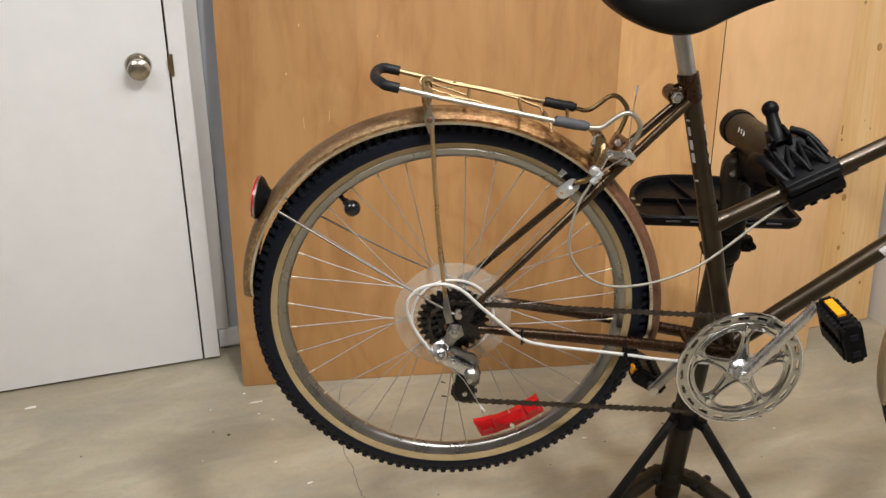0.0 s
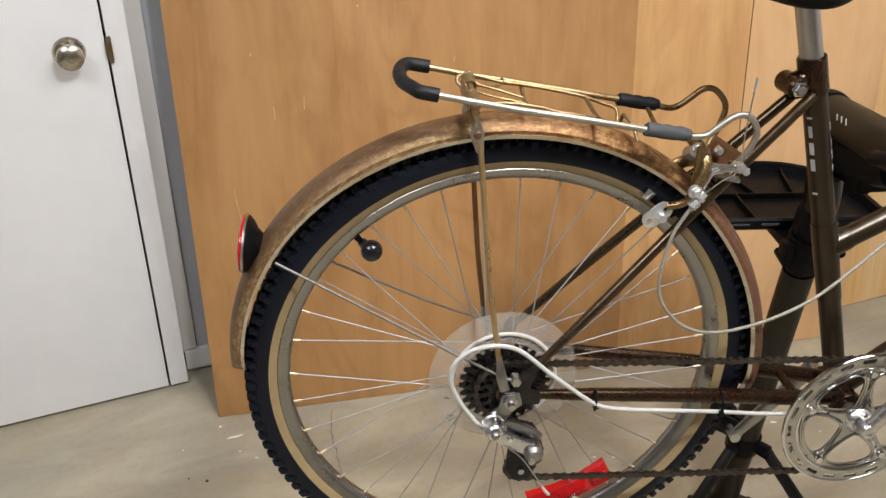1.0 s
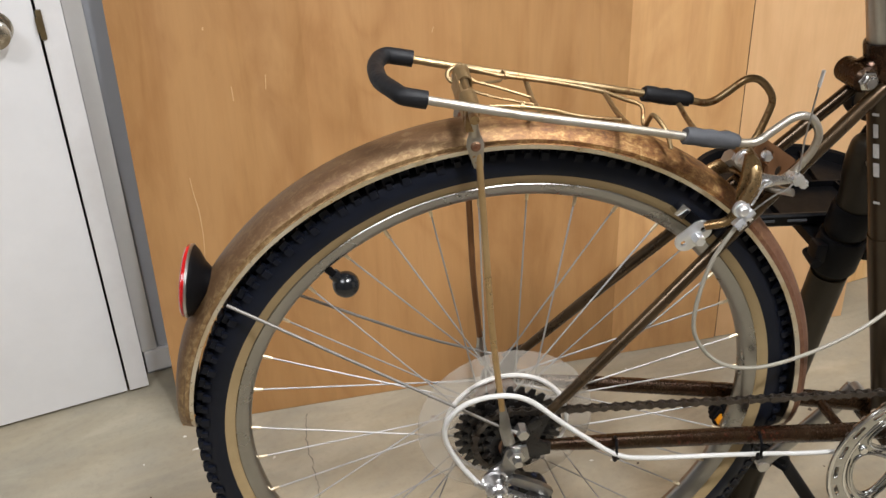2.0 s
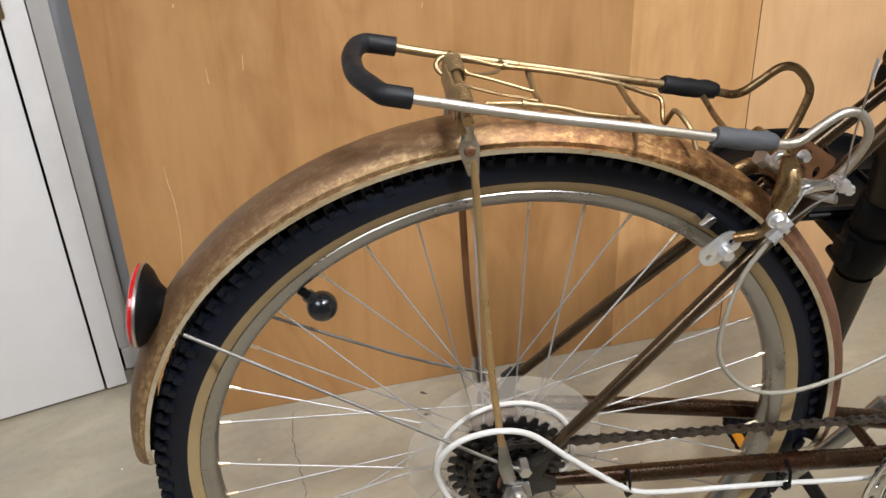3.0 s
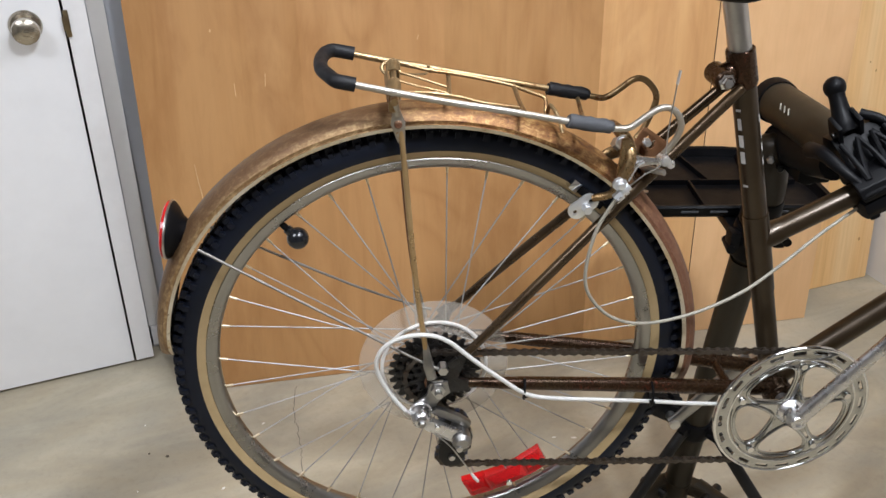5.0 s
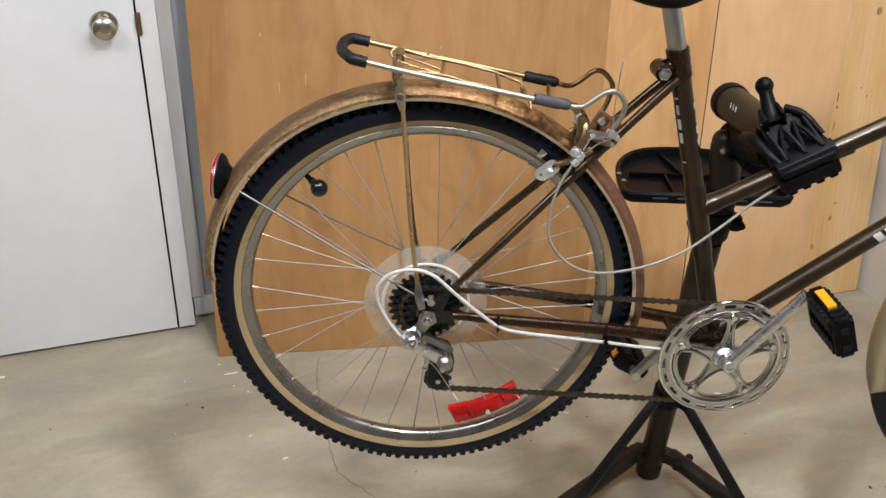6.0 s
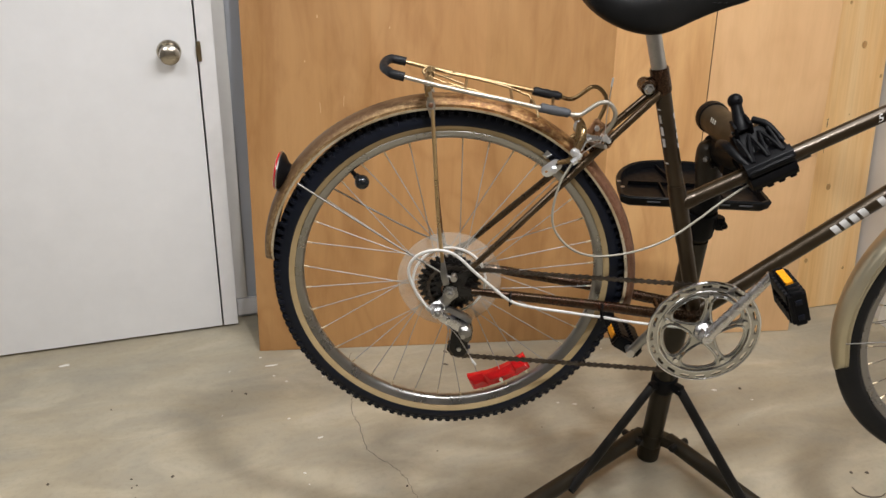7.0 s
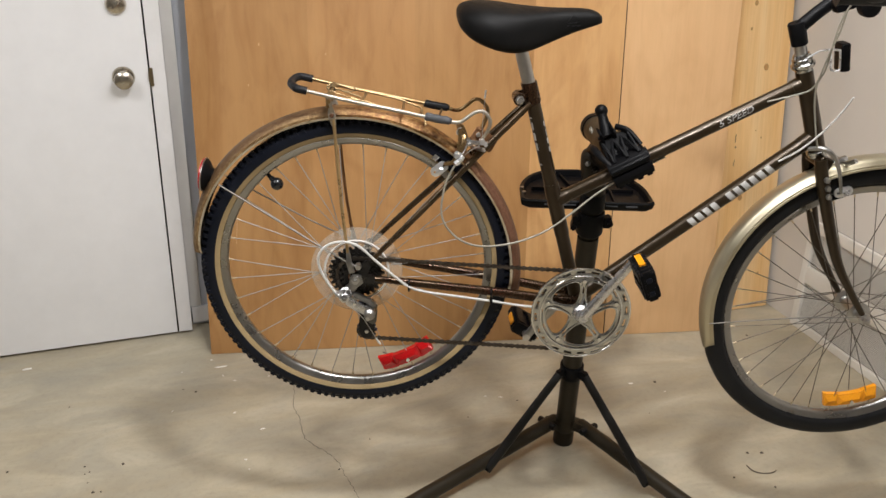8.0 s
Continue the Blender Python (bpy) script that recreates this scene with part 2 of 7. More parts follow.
KNOT = simple("pine_knot_wood", (0.36, 0.18, 0.060), (0.60, 0.36, 0.14), 160.0, (0.45, 0.6))
DOOR_PAINT = simple("white_door_paint", (0.74, 0.735, 0.735), (0.83, 0.825, 0.825), 9.0, (0.34, 0.5), bump=0.05, bump_scale=90.0)
TRIM_PAINT = simple("scuffed_trim_paint", (0.68, 0.665, 0.655), (0.82, 0.805, 0.80), 12.0, (0.38, 0.55), bump=0.05)
# warm pale tone for the part of the wall that catches light
WALL_LIT = simple("lit_warm_wall_tone", (0.68, 0.66, 0.635), (0.80, 0.78, 0.75), 10.0, (0.45, 0.6), bump=0.05)
WALL_BLUE = simple("grey_blue_wall_paint", (0.40, 0.42, 0.46), (0.50, 0.52, 0.56), 6.0, (0.55, 0.75), bump=0.08)
WALL_BEIGE = simple("warm_grey_wall_paint", (0.60, 0.56, 0.51), (0.66, 0.62, 0.565), 5.0, (0.55, 0.75), bump=0.06)
# dark tone for walls out of view, chosen to cut fill and reflections
WALL_UNSEEN = simple("dark_unseen_wall", (0.16, 0.15, 0.14), (0.26, 0.245, 0.225), 9.0, (0.7, 0.9), bump=0.2)
# ceiling out of view, kept dim brown so it bounces less light
CEILING_DIM = simple("dim_unseen_ceiling", (0.30, 0.25, 0.19), (0.42, 0.36, 0.28), 8.0, (0.7, 0.85))
# near-black tone for the shade in the door gaps
GAP_DARK = simple("door_gap_dark", (0.02, 0.018, 0.016), (0.05, 0.045, 0.04), 40.0, (0.7, 0.9))
# grille backing darkened in colour for the shade between the louvres
GRILLE_SHADE = simple("shaded_grille_backing", (0.24, 0.225, 0.195), (0.34, 0.32, 0.28), 20.0, (0.6, 0.8))
GRILLE_PAINT = simple("cream_grille_paint", (0.72, 0.69, 0.63), (0.82, 0.79, 0.73), 20.0, (0.4, 0.55))
NICKEL = simple("satin_nickel", (0.42, 0.38, 0.31), (0.60, 0.55, 0.46), 50.0, (0.16, 0.3), 1.0)
STRIKE_METAL = simple("aged_brass_plate", (0.16, 0.12, 0.07), (0.30, 0.24, 0.14), 60.0, (0.3, 0.5), 1.0)
FRAME_PAINT = simple("bronze_brown_frame_enamel", (0.021, 0.0125, 0.0052), (0.036, 0.0235, 0.0105), 26.0, (0.28, 0.40), 0.65, coat=0.22)
# frame enamel made lighter and golden, for the plywood reflected in the stays
STAY_SHEEN = simple("stay_enamel_golden_sheen", (0.048, 0.029, 0.014), (0.088, 0.057, 0.028), 24.0, (0.22, 0.33), 0.85, coat=0.35)
RUST_PAINT = rusty("rust_scarred_enamel", (0.036, 0.021, 0.009), (0.034, 0.0155, 0.007), (0.075, 0.018, 0.008), -0.07, 0.7, (0.20, 0.32), 22.0)
STAND_PAINT = simple("brown_grey_stand_enamel", (0.018, 0.0138, 0.0078), (0.029, 0.0228, 0.0135), 30.0, (0.36, 0.5), 0.3, spec=0.3)
BLACK_PLASTIC = simple("black_moulded_plastic", (0.0016, 0.0016, 0.0019), (0.0038, 0.0038, 0.0045), 60.0, (0.36, 0.52), bump=0.10, spec=0.10)
NECK_PAINT = simple("dark_bronze_neck_enamel", (0.010, 0.0072, 0.0040), (0.019, 0.0142, 0.0085), 30.0, (0.3, 0.44), 0.3, spec=0.3)
BLACK_STEEL = simple("black_painted_steel", (0.006, 0.0055, 0.005), (0.013, 0.012, 0.011), 40.0, (0.32, 0.46), 0.1, spec=0.25)
RUBBER = simple("black_tyre_rubber", (0.0028, 0.0038, 0.0072), (0.0060, 0.0076, 0.0138), 70.0, (0.34, 0.50), bump=0.12, spec=0.19)
OLD_RUBBER = simple("worn_front_tyre_rubber", (0.0048, 0.0050, 0.0056), (0.0105, 0.0107, 0.0116), 50.0, (0.42, 0.6), bump=0.15, spec=0.18)
GUM = simple("gum_sidewall", (0.235, 0.165, 0.075), (0.33, 0.24, 0.12), 50.0, (0.55, 0.75), bump=0.1)
SADDLE_SKIN = simple("black_saddle_vinyl", (0.0028, 0.0027, 0.0026), (0.0055, 0.0053, 0.0051), 55.0, (0.42, 0.58), bump=0.2, bump_scale=420.0, spec=0.09)
BRIGHT_ALLOY = simple("bright_brushed_alloy", (0.66, 0.67, 0.68), (0.82, 0.83, 0.84), 45.0, (0.24, 0.36), 0.9)
RING_CHROME = simple("worn_ring_chrome", (0.36, 0.36, 0.345), (0.52, 0.52, 0.50), 30.0, (0.08, 0.20), 1.0)
CHROME = simple("bright_chrome", (0.60, 0.595, 0.58), (0.76, 0.755, 0.74), 40.0, (0.05, 0.15), 1.0)
STEEL = simple("dull_plated_steel", (0.36, 0.35, 0.335), (0.54, 0.53, 0.51), 60.0, (0.28, 0.42), 1.0)
RIM_STEEL = simple("plated_rim_steel", (0.22, 0.213, 0.198), (0.36, 0.35, 0.33), 14.0, (0.22, 0.38), 1.0)
ALLOY = simple("polished_cast_alloy", (0.50, 0.495, 0.50), (0.68, 0.675, 0.68), 45.0, (0.20, 0.34), 1.0)
FENDER_TAN = fender_mat()
FENDER_EDGE = rusty("pale_fender_edge", (0.62, 0.58, 0.50), (0.50, 0.42, 0.29), (0.34, 0.20, 0.08), -0.04, 0.9, (0.24, 0.4), 22.0)
# underside colour taken nearly to black, with its shade painted in
FENDER_INSIDE = rusty("grimy_shaded_fender_underside", (0.040, 0.032, 0.026), (0.026, 0.019, 0.015), (0.05, 0.022, 0.010), 0.02, 0.2, (0.6, 0.8), 10.0)
FRONT_FENDER = simple("champagne_fender_steel", (0.36, 0.32, 0.225), (0.50, 0.445, 0.32), 9.0, (0.32, 0.46), 0.9)
LEG_GOLD = simple("gold_lacquered_leg", (0.34, 0.22, 0.095), (0.52, 0.365, 0.18), 22.0, (0.24, 0.36), 0.75)
LEG_RUST = simple("red_brown_rusty_leg", (0.13, 0.058, 0.026), (0.26, 0.135, 0.065), 22.0, (0.32, 0.46), 0.8)
RACK_GOLD = rusty("gold_tinted_rusty_wire", (0.34, 0.255, 0.140), (0.27, 0.180, 0.085), (0.15, 0.07, 0.028), 0.0, 0.9, (0.34, 0.48), 16.0)
RACK_SILVER = rusty("bright_rack_tube", (0.40, 0.375, 0.335), (0.33, 0.29, 0.225), (0.30, 0.18, 0.08), -0.06, 0.9, (0.40, 0.54), 18.0)
SLEEVE_BLACK = simple("soft_black_sleeve", (0.004, 0.004, 0.0046), (0.009, 0.0092, 0.0102), 80.0, (0.45, 0.65), bump=0.2, spec=0.2)
SLEEVE_GREY = simple("dusty_grey_sleeve", (0.030, 0.031, 0.035), (0.062, 0.064, 0.069), 90.0, (0.6, 0.8), bump=0.3)
SPOKE_STEEL = simple("galvanised_spoke", (0.28, 0.272, 0.258), (0.46, 0.448, 0.43), 90.0, (0.50, 0.64), 0.7)
# front spokes darkened in colour, as if backlit by the pale wall
BACKLIT_SPOKE = simple("backlit_dark_spoke", (0.085, 0.072, 0.058), (0.16, 0.14, 0.118), 90.0, (0.5, 0.64), 0.7)
STAY_WIRE = simple("plated_stay_wire", (0.20, 0.188, 0.168), (0.30, 0.285, 0.262), 90.0, (0.48, 0.6), 0.85)
BRASS = simple("pale_brass_nipple", (0.52, 0.43, 0.29), (0.66, 0.57, 0.42), 80.0, (0.3, 0.45), 1.0)
COG_STEEL = rusty("oily_cog_steel", (0.014, 0.013, 0.0125), (0.010, 0.0085, 0.0075), (0.034, 0.014, 0.008), -0.06, 0.4, (0.22, 0.42), 40.0)
CHAIN_STEEL = rusty("greasy_chain_steel", (0.085, 0.072, 0.060), (0.050, 0.040, 0.031), (0.060, 0.034, 0.018), 0.0, 0.8, (0.3, 0.5), 60.0)
HUB_RUST = rusty("rusty_hub_steel", (0.20, 0.13, 0.08), (0.14, 0.06, 0.03), (0.12, 0.04, 0.018), 0.15, 0.6, (0.4, 0.6), 30.0)
WHITE_HOUSING = simple("white_cable_housing", (0.42, 0.41, 0.385), (0.54, 0.53, 0.50), 60.0, (0.3, 0.45))
GREY_HOUSING = simple("yellowed_cable_housing", (0.19, 0.175, 0.14), (0.28, 0.26, 0.21), 60.0, (0.35, 0.5))
RED_LENS = lens_mat("red_reflector_plastic", (0.17, 0.002, 0.003), (0.62, 0.008, 0.010))
TAIL_RED = lens_mat("dark_red_lens", (0.16, 0.003, 0.004), (0.40, 0.010, 0.010))
AMBER_LENS = lens_mat("amber_reflector_plastic", (0.62, 0.22, 0.008), (0.90, 0.36, 0.015))
PEDAL_AMBER = lens_mat("dusty_amber_plastic", (0.42, 0.15, 0.006), (0.66, 0.27, 0.012))
DISC_PLASTIC = clear_plastic_mat()
FROSTED_RING = simple("frosted_pale_plastic", (0.50, 0.475, 0.44), (0.66, 0.64, 0.60), 60.0, (0.3, 0.45))
BLACK_GLOSS = simple("glossy_black_plastic", (0.004, 0.0045, 0.0055), (0.008, 0.009, 0.011), 50.0, (0.14, 0.26), spec=0.5)
DARK_STEEL = simple("darkened_plated_steel", (0.20, 0.195, 0.185), (0.36, 0.35, 0.335), 60.0, (0.28, 0.42), 1.0)
WHITE_DECAL = simple("worn_white_decal", (0.24, 0.23, 0.22), (0.47, 0.455, 0.44), 160.0, (0.35, 0.5))
CRACK_DARK = simple("concrete_crack", (0.13, 0.115, 0.09), (0.23, 0.205, 0.165), 60.0, (0.8, 0.95))
PAINT_SPOT = simple("dried_white_paint", (0.70, 0.67, 0.60), (0.80, 0.77, 0.70), 60.0, (0.5, 0.7))
DIRT = simple("brown_grit", (0.07, 0.055, 0.040), (0.15, 0.12, 0.09), 90.0, (0.8, 0.95))


# ---------------------------------------------------------------- mesh helpers
def mesh_of(name, bm, mats, sharp=38.0):
    me = bpy.data.meshes.new(name)
    bmesh.ops.recalc_face_normals(bm, faces=bm.faces)
    bm.to_mesh(me)
    bm.free()
    for f in me.polygons:
        f.use_smooth = True
    me.set_sharp_from_angle(angle=radians(sharp))
    for m in mats if isinstance(mats, (list, tuple)) else (mats,):
        me.materials.append(m)
    return me


def part(name, bm, material, parent, label=""):
    """One mesh object under a thing or under a part; bm: a bmesh or a finished mesh."""
    me = bm if isinstance(bm, bpy.types.Mesh) else mesh_of(name, bm, material)
    ob = new(name, me)
    ob.parent = parent
    if label:
        tagged(ob, label)
    return ob


def solid(name, bm, material, matrix, label, category, kind="", group=""):
    ob = new(name, bm if isinstance(bm, bpy.types.Mesh) else mesh_of(name, bm, material))
    ob.matrix_world = matrix
    return tagged(ob, label, category, group, kind)


def anchor(name, matrix, label, category, group=""):
    ob = new(name)
    ob.matrix_world = matrix
    ob.empty_display_size = 0.05
    return tagged(ob, label, category, group)


def smooth_path(pts, steps):
    """Catmull-Rom through the points."""
    pts = [Vector(p) for p in pts]
    if len(pts) < 3 or steps < 2:
        return pts
    ext = [2 * pts[0] - pts[1], *pts, 2 * pts[-1] - pts[-2]]
    out = []
    for i in range(1, len(ext) - 2):
        a, b, c, d = ext[i - 1:i + 3]
        for k in range(steps):
            s = k / steps
            out.append(0.5 * (2 * b + (c - a) * s + (2 * a - 5 * b + 4 * c - d) * s * s + (3 * b - a - 3 * c + d) * s ** 3))
    return out + [pts[-1]]


def tube(bm, pts, r, seg=10, steps=1, slot=0, flat=1.0, closed=False):
    """A round tube along the points; r: one radius or one per point given."""
    path = smooth_path(pts, steps)
    rad = [r] * len(path) if isinstance(r, (int, float)) else [float(q) for q in np.interp(np.linspace(0, 1, len(path)), np.linspace(0, 1, len(r)), r)]
    n = len(path)
    side, rings = None, []
    for i, p in enumerate(path):
        d = (path[min(i + 1, n - 1)] - path[max(i - 1, 0)]) if not closed else path[(i + 1) % n] - path[i - 1]
        d.normalize()
        if side is None:
            side = d.orthogonal() if abs(d.y) > 0.95 else Vector((0, 1, 0)) - d * d.y
        side = (side - d * side.dot(d)).normalized()
        up = d.cross(side)
        rings.append([bm.verts.new(p + rad[i] * (flat * math.cos(a) * side + math.sin(a) * up)) for a in (2 * math.pi * k / seg for k in range(seg))])
    for i in range(n if closed else n - 1):
        A, B = rings[i], rings[(i + 1) % n]
        for k in range(seg):
            bm.faces.new((A[k], A[(k + 1) % seg], B[(k + 1) % seg], B[k])).material_index = slot
    if not closed:
        for ring in (rings[0][::-1], rings[-1]):
            bm.faces.new(ring).material_index = slot
    return bm


def lathe(bm, profile, seg=32, m=None, slots=None, loop=False):
    """Turns (radius, height) pairs round the local z axis, then places them by m. Ends with radius 0 close."""
    m = m or Matrix()
    rings = []
    for r, h in profile:
        if r < 1e-6:
            rings.append([bm.verts.new(m @ Vector((0, 0, h)))])
        else:
            rings.append([bm.verts.new(m @ Vector((r * math.cos(a), r * math.sin(a), h))) for a in (2 * math.pi * k / seg for k in range(seg))])
    count = len(rings) if loop else len(rings) - 1
    for i in range(count):
        A, B = rings[i], rings[(i + 1) % len(rings)]
        for k in range(seg):
            k2 = (k + 1) % seg
            if len(A) == 1 and len(B) == 1:
                continue
            if len(A) == 1:
                f = bm.faces.new((A[0], B[k2], B[k]))
            elif len(B) == 1:
                f = bm.faces.new((A[k], A[k2], B[0]))
            else:
                f = bm.faces.new((A[k], A[k2], B[k2], B[k]))
            if slots:
                f.material_index = slots[i]
    return bm


def box(bm, size, m=None, bevel=0.0, slot=0, segments=2):
    """A box of that size about the origin of m, with rounded edges."""
    b2 = bmesh.new()
    bmesh.ops.create_cube(b2, size=1.0)
    for v in b2.verts:
        v.co = Vector((v.co.x * size[0], v.co.y * size[1], v.co.z * size[2]))
    if bevel:
        bmesh.ops.bevel(b2, geom=b2.edges[:], offset=bevel, segments=segments, affect="EDGES", profile=0.7)
    merge(bm, b2, m, slot)
    return bm


def merge(bm, b2, m=None, slot=0):
    m = m or Matrix()
    made = {v: bm.verts.new(m @ v.co) for v in b2.verts}
    for f in b2.faces:
        bm.faces.new([made[v] for v in f.verts]).material_index = slot
    b2.free()


def prism(bm, outline, depth, m=None, bevel=0.0, slot=0):
    """A flat outline in x, z pushed along y by depth about the middle, with eased edges."""
    b2 = bmesh.new()
    face = b2.faces.new([b2.verts.new((x, -depth / 2, z)) for x, z in outline])
    moved = [g for g in bmesh.ops.extrude_face_region(b2, geom=[face])["geom"] if isinstance(g, bmesh.types.BMVert)]
    bmesh.ops.translate(b2, verts=moved, vec=(0, depth, 0))
    if bevel:
        bmesh.ops.bevel(b2, geom=b2.edges[:], offset=bevel, segments=2, affect="EDGES", profile=0.7)
    merge(bm, b2, m, slot)
    return bm


def plate(outer, holes, thick, bevel, m):
    """A flat plate in x, z with holes, cut from outlines; returned as a bmesh, its thickness along y."""
    data = bpy.data.curves.new("outline", "CURVE")
    data.dimensions, data.fill_mode, data.extrude, data.bevel_depth, data.bevel_resolution = "2D", "BOTH", thick / 2 - bevel, bevel, 1
    for ring in (outer, *holes):
        s = data.splines.new("POLY")
        s.points.add(len(ring) - 1)
        for p, (x, y) in zip(s.points, ring):
            p.co = (x, y, 0, 1)
        s.use_cyclic_u = True
    ob = bpy.data.objects.new("outline", data)
    scene.collection.objects.link(ob)
    me = bpy.data.meshes.new_from_object(ob.evaluated_get(bpy.context.evaluated_depsgraph_get()))
    bm = bmesh.new()
    bm.from_mesh(me)
    bmesh.ops.remove_doubles(bm, verts=bm.verts, dist=1e-6)
    bm.transform(m @ Matrix.Rotation(radians(90), 4, "X"))
    bpy.data.objects.remove(ob)
    bpy.data.curves.remove(data)
    bpy.data.meshes.remove(me)
    return bm


def circle(r, n, cx=0.0, cy=0.0, sx=1.0, sy=1.0, turn=0.0):
    pts = []
    for k in range(n):
        a = 2 * math.pi * k / n
        x, y = r * sx * math.cos(a), r * sy * math.sin(a)
        pts.append((cx + x * math.cos(turn) - y * math.sin(turn), cy + x * math.sin(turn) + y * math.cos(turn)))
    return pts


def along(a, b):
    """A pose at a whose z axis points to b."""
    a, b = Vector(a), Vector(b)
    return Matrix.Translation(a) @ (b - a).to_track_quat("Z", "Y").to_matrix().to_4x4()


ACROSS = Matrix.Rotation(radians(-90), 4, "X")    # turns z into +y, the way across the bicycle


def across(u, v, w):
    return Matrix.Translation((u, v, w)) @ ACROSS


# ---------------------------------------------------------------- the room
def wall_box(name, x0, x1, y0, y1, z0, z1, material, label, m=ROOM, category="wall", bevel=0.0):
    bm = box(bmesh.new(), (x1 - x0, y1 - y0, z1 - z0), Matrix.Translation(((x0 + x1) / 2, (y0 + y1) / 2, (z0 + z1) / 2)), bevel)
    return solid(name, bm, material, m, label, category, "structure")


floor = wall_box("floor", -2.2, 2.9, -3.9, 0.4, -0.12, 0.0, CONCRETE, "stained grey-beige bare concrete floor with a hairline crack", category="floor")
wall_box("ceiling", -2.2, 2.9, -3.9, 0.4, 2.4, 2.5, CEILING_DIM, "plain unseen ceiling, dim brown to cut bounced light", category="ceiling")
wall_box("wall_back_right", 0.056, 2.9, 0.06, 0.2, 0.0, 2.4, WALL_BLUE, "grey-blue painted wall behind leaning boards")
wall_box("wall_back_left", -2.2, -0.90, 0.06, 0.2, 0.0, 2.4, WALL_BLUE, "grey-blue painted wall beside the door")
wall_box("wall_over_door", -0.90, 0.056, 0.06, 0.2, 2.10, 2.4, WALL_BLUE, "grey-blue painted wall over the door")
wall_box("wall_behind_door", -0.90, 0.056, 0.17, 0.2, 0.0, 2.10, WALL_BLUE, "plain wall closing the doorway")
# unseen walls added to close the room, dark to deepen the blacks
wall_box("wall_left", -2.2, -2.06, -3.9, 0.06, 0.0, 2.4, WALL_UNSEEN, "unseen dark grey wall that closes the room and cuts reflected light")
wall_box("wall_front", -2.2, 2.9, -3.9, -3.76, 0.0, 2.4, WALL_UNSEEN, "unseen dark grey wall that closes the room and cuts reflected light")

# the side wall with the grille, very slightly out of square
SIDE = Matrix.Translation((1.495, 2.813, 0.0)) @ Matrix.Rotation(math.atan2(-0.947, 0.32), 4, "Z")
wall_box("wall_right", -0.42, 3.95, 0.0, 0.14, 0.0, 2.4, WALL_BEIGE, "warm grey painted side wall with a low grille", SIDE)


def door_and_frame():
    door = wall_box("door_1", -0.83, -0.0015, 0.0, 0.036, 0.011, 2.045, DOOR_PAINT, "closed flush white painted door with faint smudges", category="door", bevel=0.002)
    jamb = wall_box("door_frame_latch_side", 0.004, 0.050, -0.003, 0.06, 0.012, 2.10, TRIM_PAINT, "scuffed white wooden door frame post", category="door frame", bevel=0.002)
    wall_box("door_frame_hinge_side", -0.90, -0.838, -0.003, 0.06, 0.0, 2.10, TRIM_PAINT, "scuffed white wooden door frame post", category="door frame", bevel=0.002)
    wall_box("door_frame_head", -0.838, 0.004, -0.003, 0.06, 2.05, 2.10, TRIM_PAINT, "white wooden door frame head", category="door frame", bevel=0.002)
    # dark sheet added behind the door, so its gaps look shaded
    wall_box("door_gap_shade", -0.838, 0.05, 0.06, 0.08, 0.0, 2.10, GAP_DARK, "dark sheet behind the closed door that shades its gaps", category="door seal")
    # thin strip added to paint the lighter, warmer part of the wall
    wall_box("lit_wall_strip", 0.0525, 0.090, 0.051, 0.0598, 0.077, 2.10, WALL_LIT, "warm grey strip standing in for lit wall beside the door frame", category="door casing", bevel=0.002)
    wall_box("baseboard", 0.056, 0.30, 0.046, 0.06, 0.015, 0.075, TRIM_PAINT, "scuffed white baseboard end by the door frame", category="baseboard", bevel=0.002)
    front = Matrix.Rotation(radians(90), 4, "X")
    knob = lathe(bmesh.new(), [(0.0, 0.0), (0.033, 0.0), (0.034, 0.003), (0.030, 0.008), (0.014, 0.010), (0.012, 0.026), (0.020, 0.030),
                               (0.0268, 0.038), (0.0285, 0.046), (0.0268, 0.054), (0.019, 0.0595), (0.0085, 0.0605), (0.008, 0.0585), (0.0, 0.0585)],
                 40, Matrix.Translation((-0.0765, 0.0, 0.929)) @ front)
    part("door_knob", knob, NICKEL, door, "round satin nickel door knob")
    button = box(lathe(bmesh.new(), [(0.0, 0.058), (0.006, 0.058), (0.006, 0.0635), (0.0, 0.064)], 16, Matrix.Translation((-0.0745, 0, 0.930)) @ front),
                 (0.009, 0.004, 0.0025), Matrix.Translation((-0.0745, -0.064, 0.930)), 0.0005)
    part("lock_button", button, NICKEL, door)
    bolt = lathe(bmesh.new(), [(0.0, 0.0), (0.030, 0.0), (0.031, 0.004), (0.026, 0.013), (0.018, 0.016), (0.0, 0.017)], 36, Matrix.Translation((-0.0735, 0, 1.150)) @ front)
    box(bolt, (0.010, 0.014, 0.030), Matrix.Translation((-0.0735, -0.022, 1.150)) @ Matrix.Rotation(radians(35), 4, "Y"), 0.003)
    part("deadbolt", bolt, NICKEL, door, "round nickel deadbolt with a thumb turn")
    strike = box(bmesh.new(), (0.011, 0.010, 0.058), Matrix.Translation((0.0065, -0.005, 0.927)), 0.003)
    box(strike, (0.004, 0.006, 0.030), Matrix.Translation((-0.0005, -0.006, 0.927)), 0.001)
    part("strike_plate", strike, STRIKE_METAL, jamb, "aged brass strike plate")


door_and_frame()


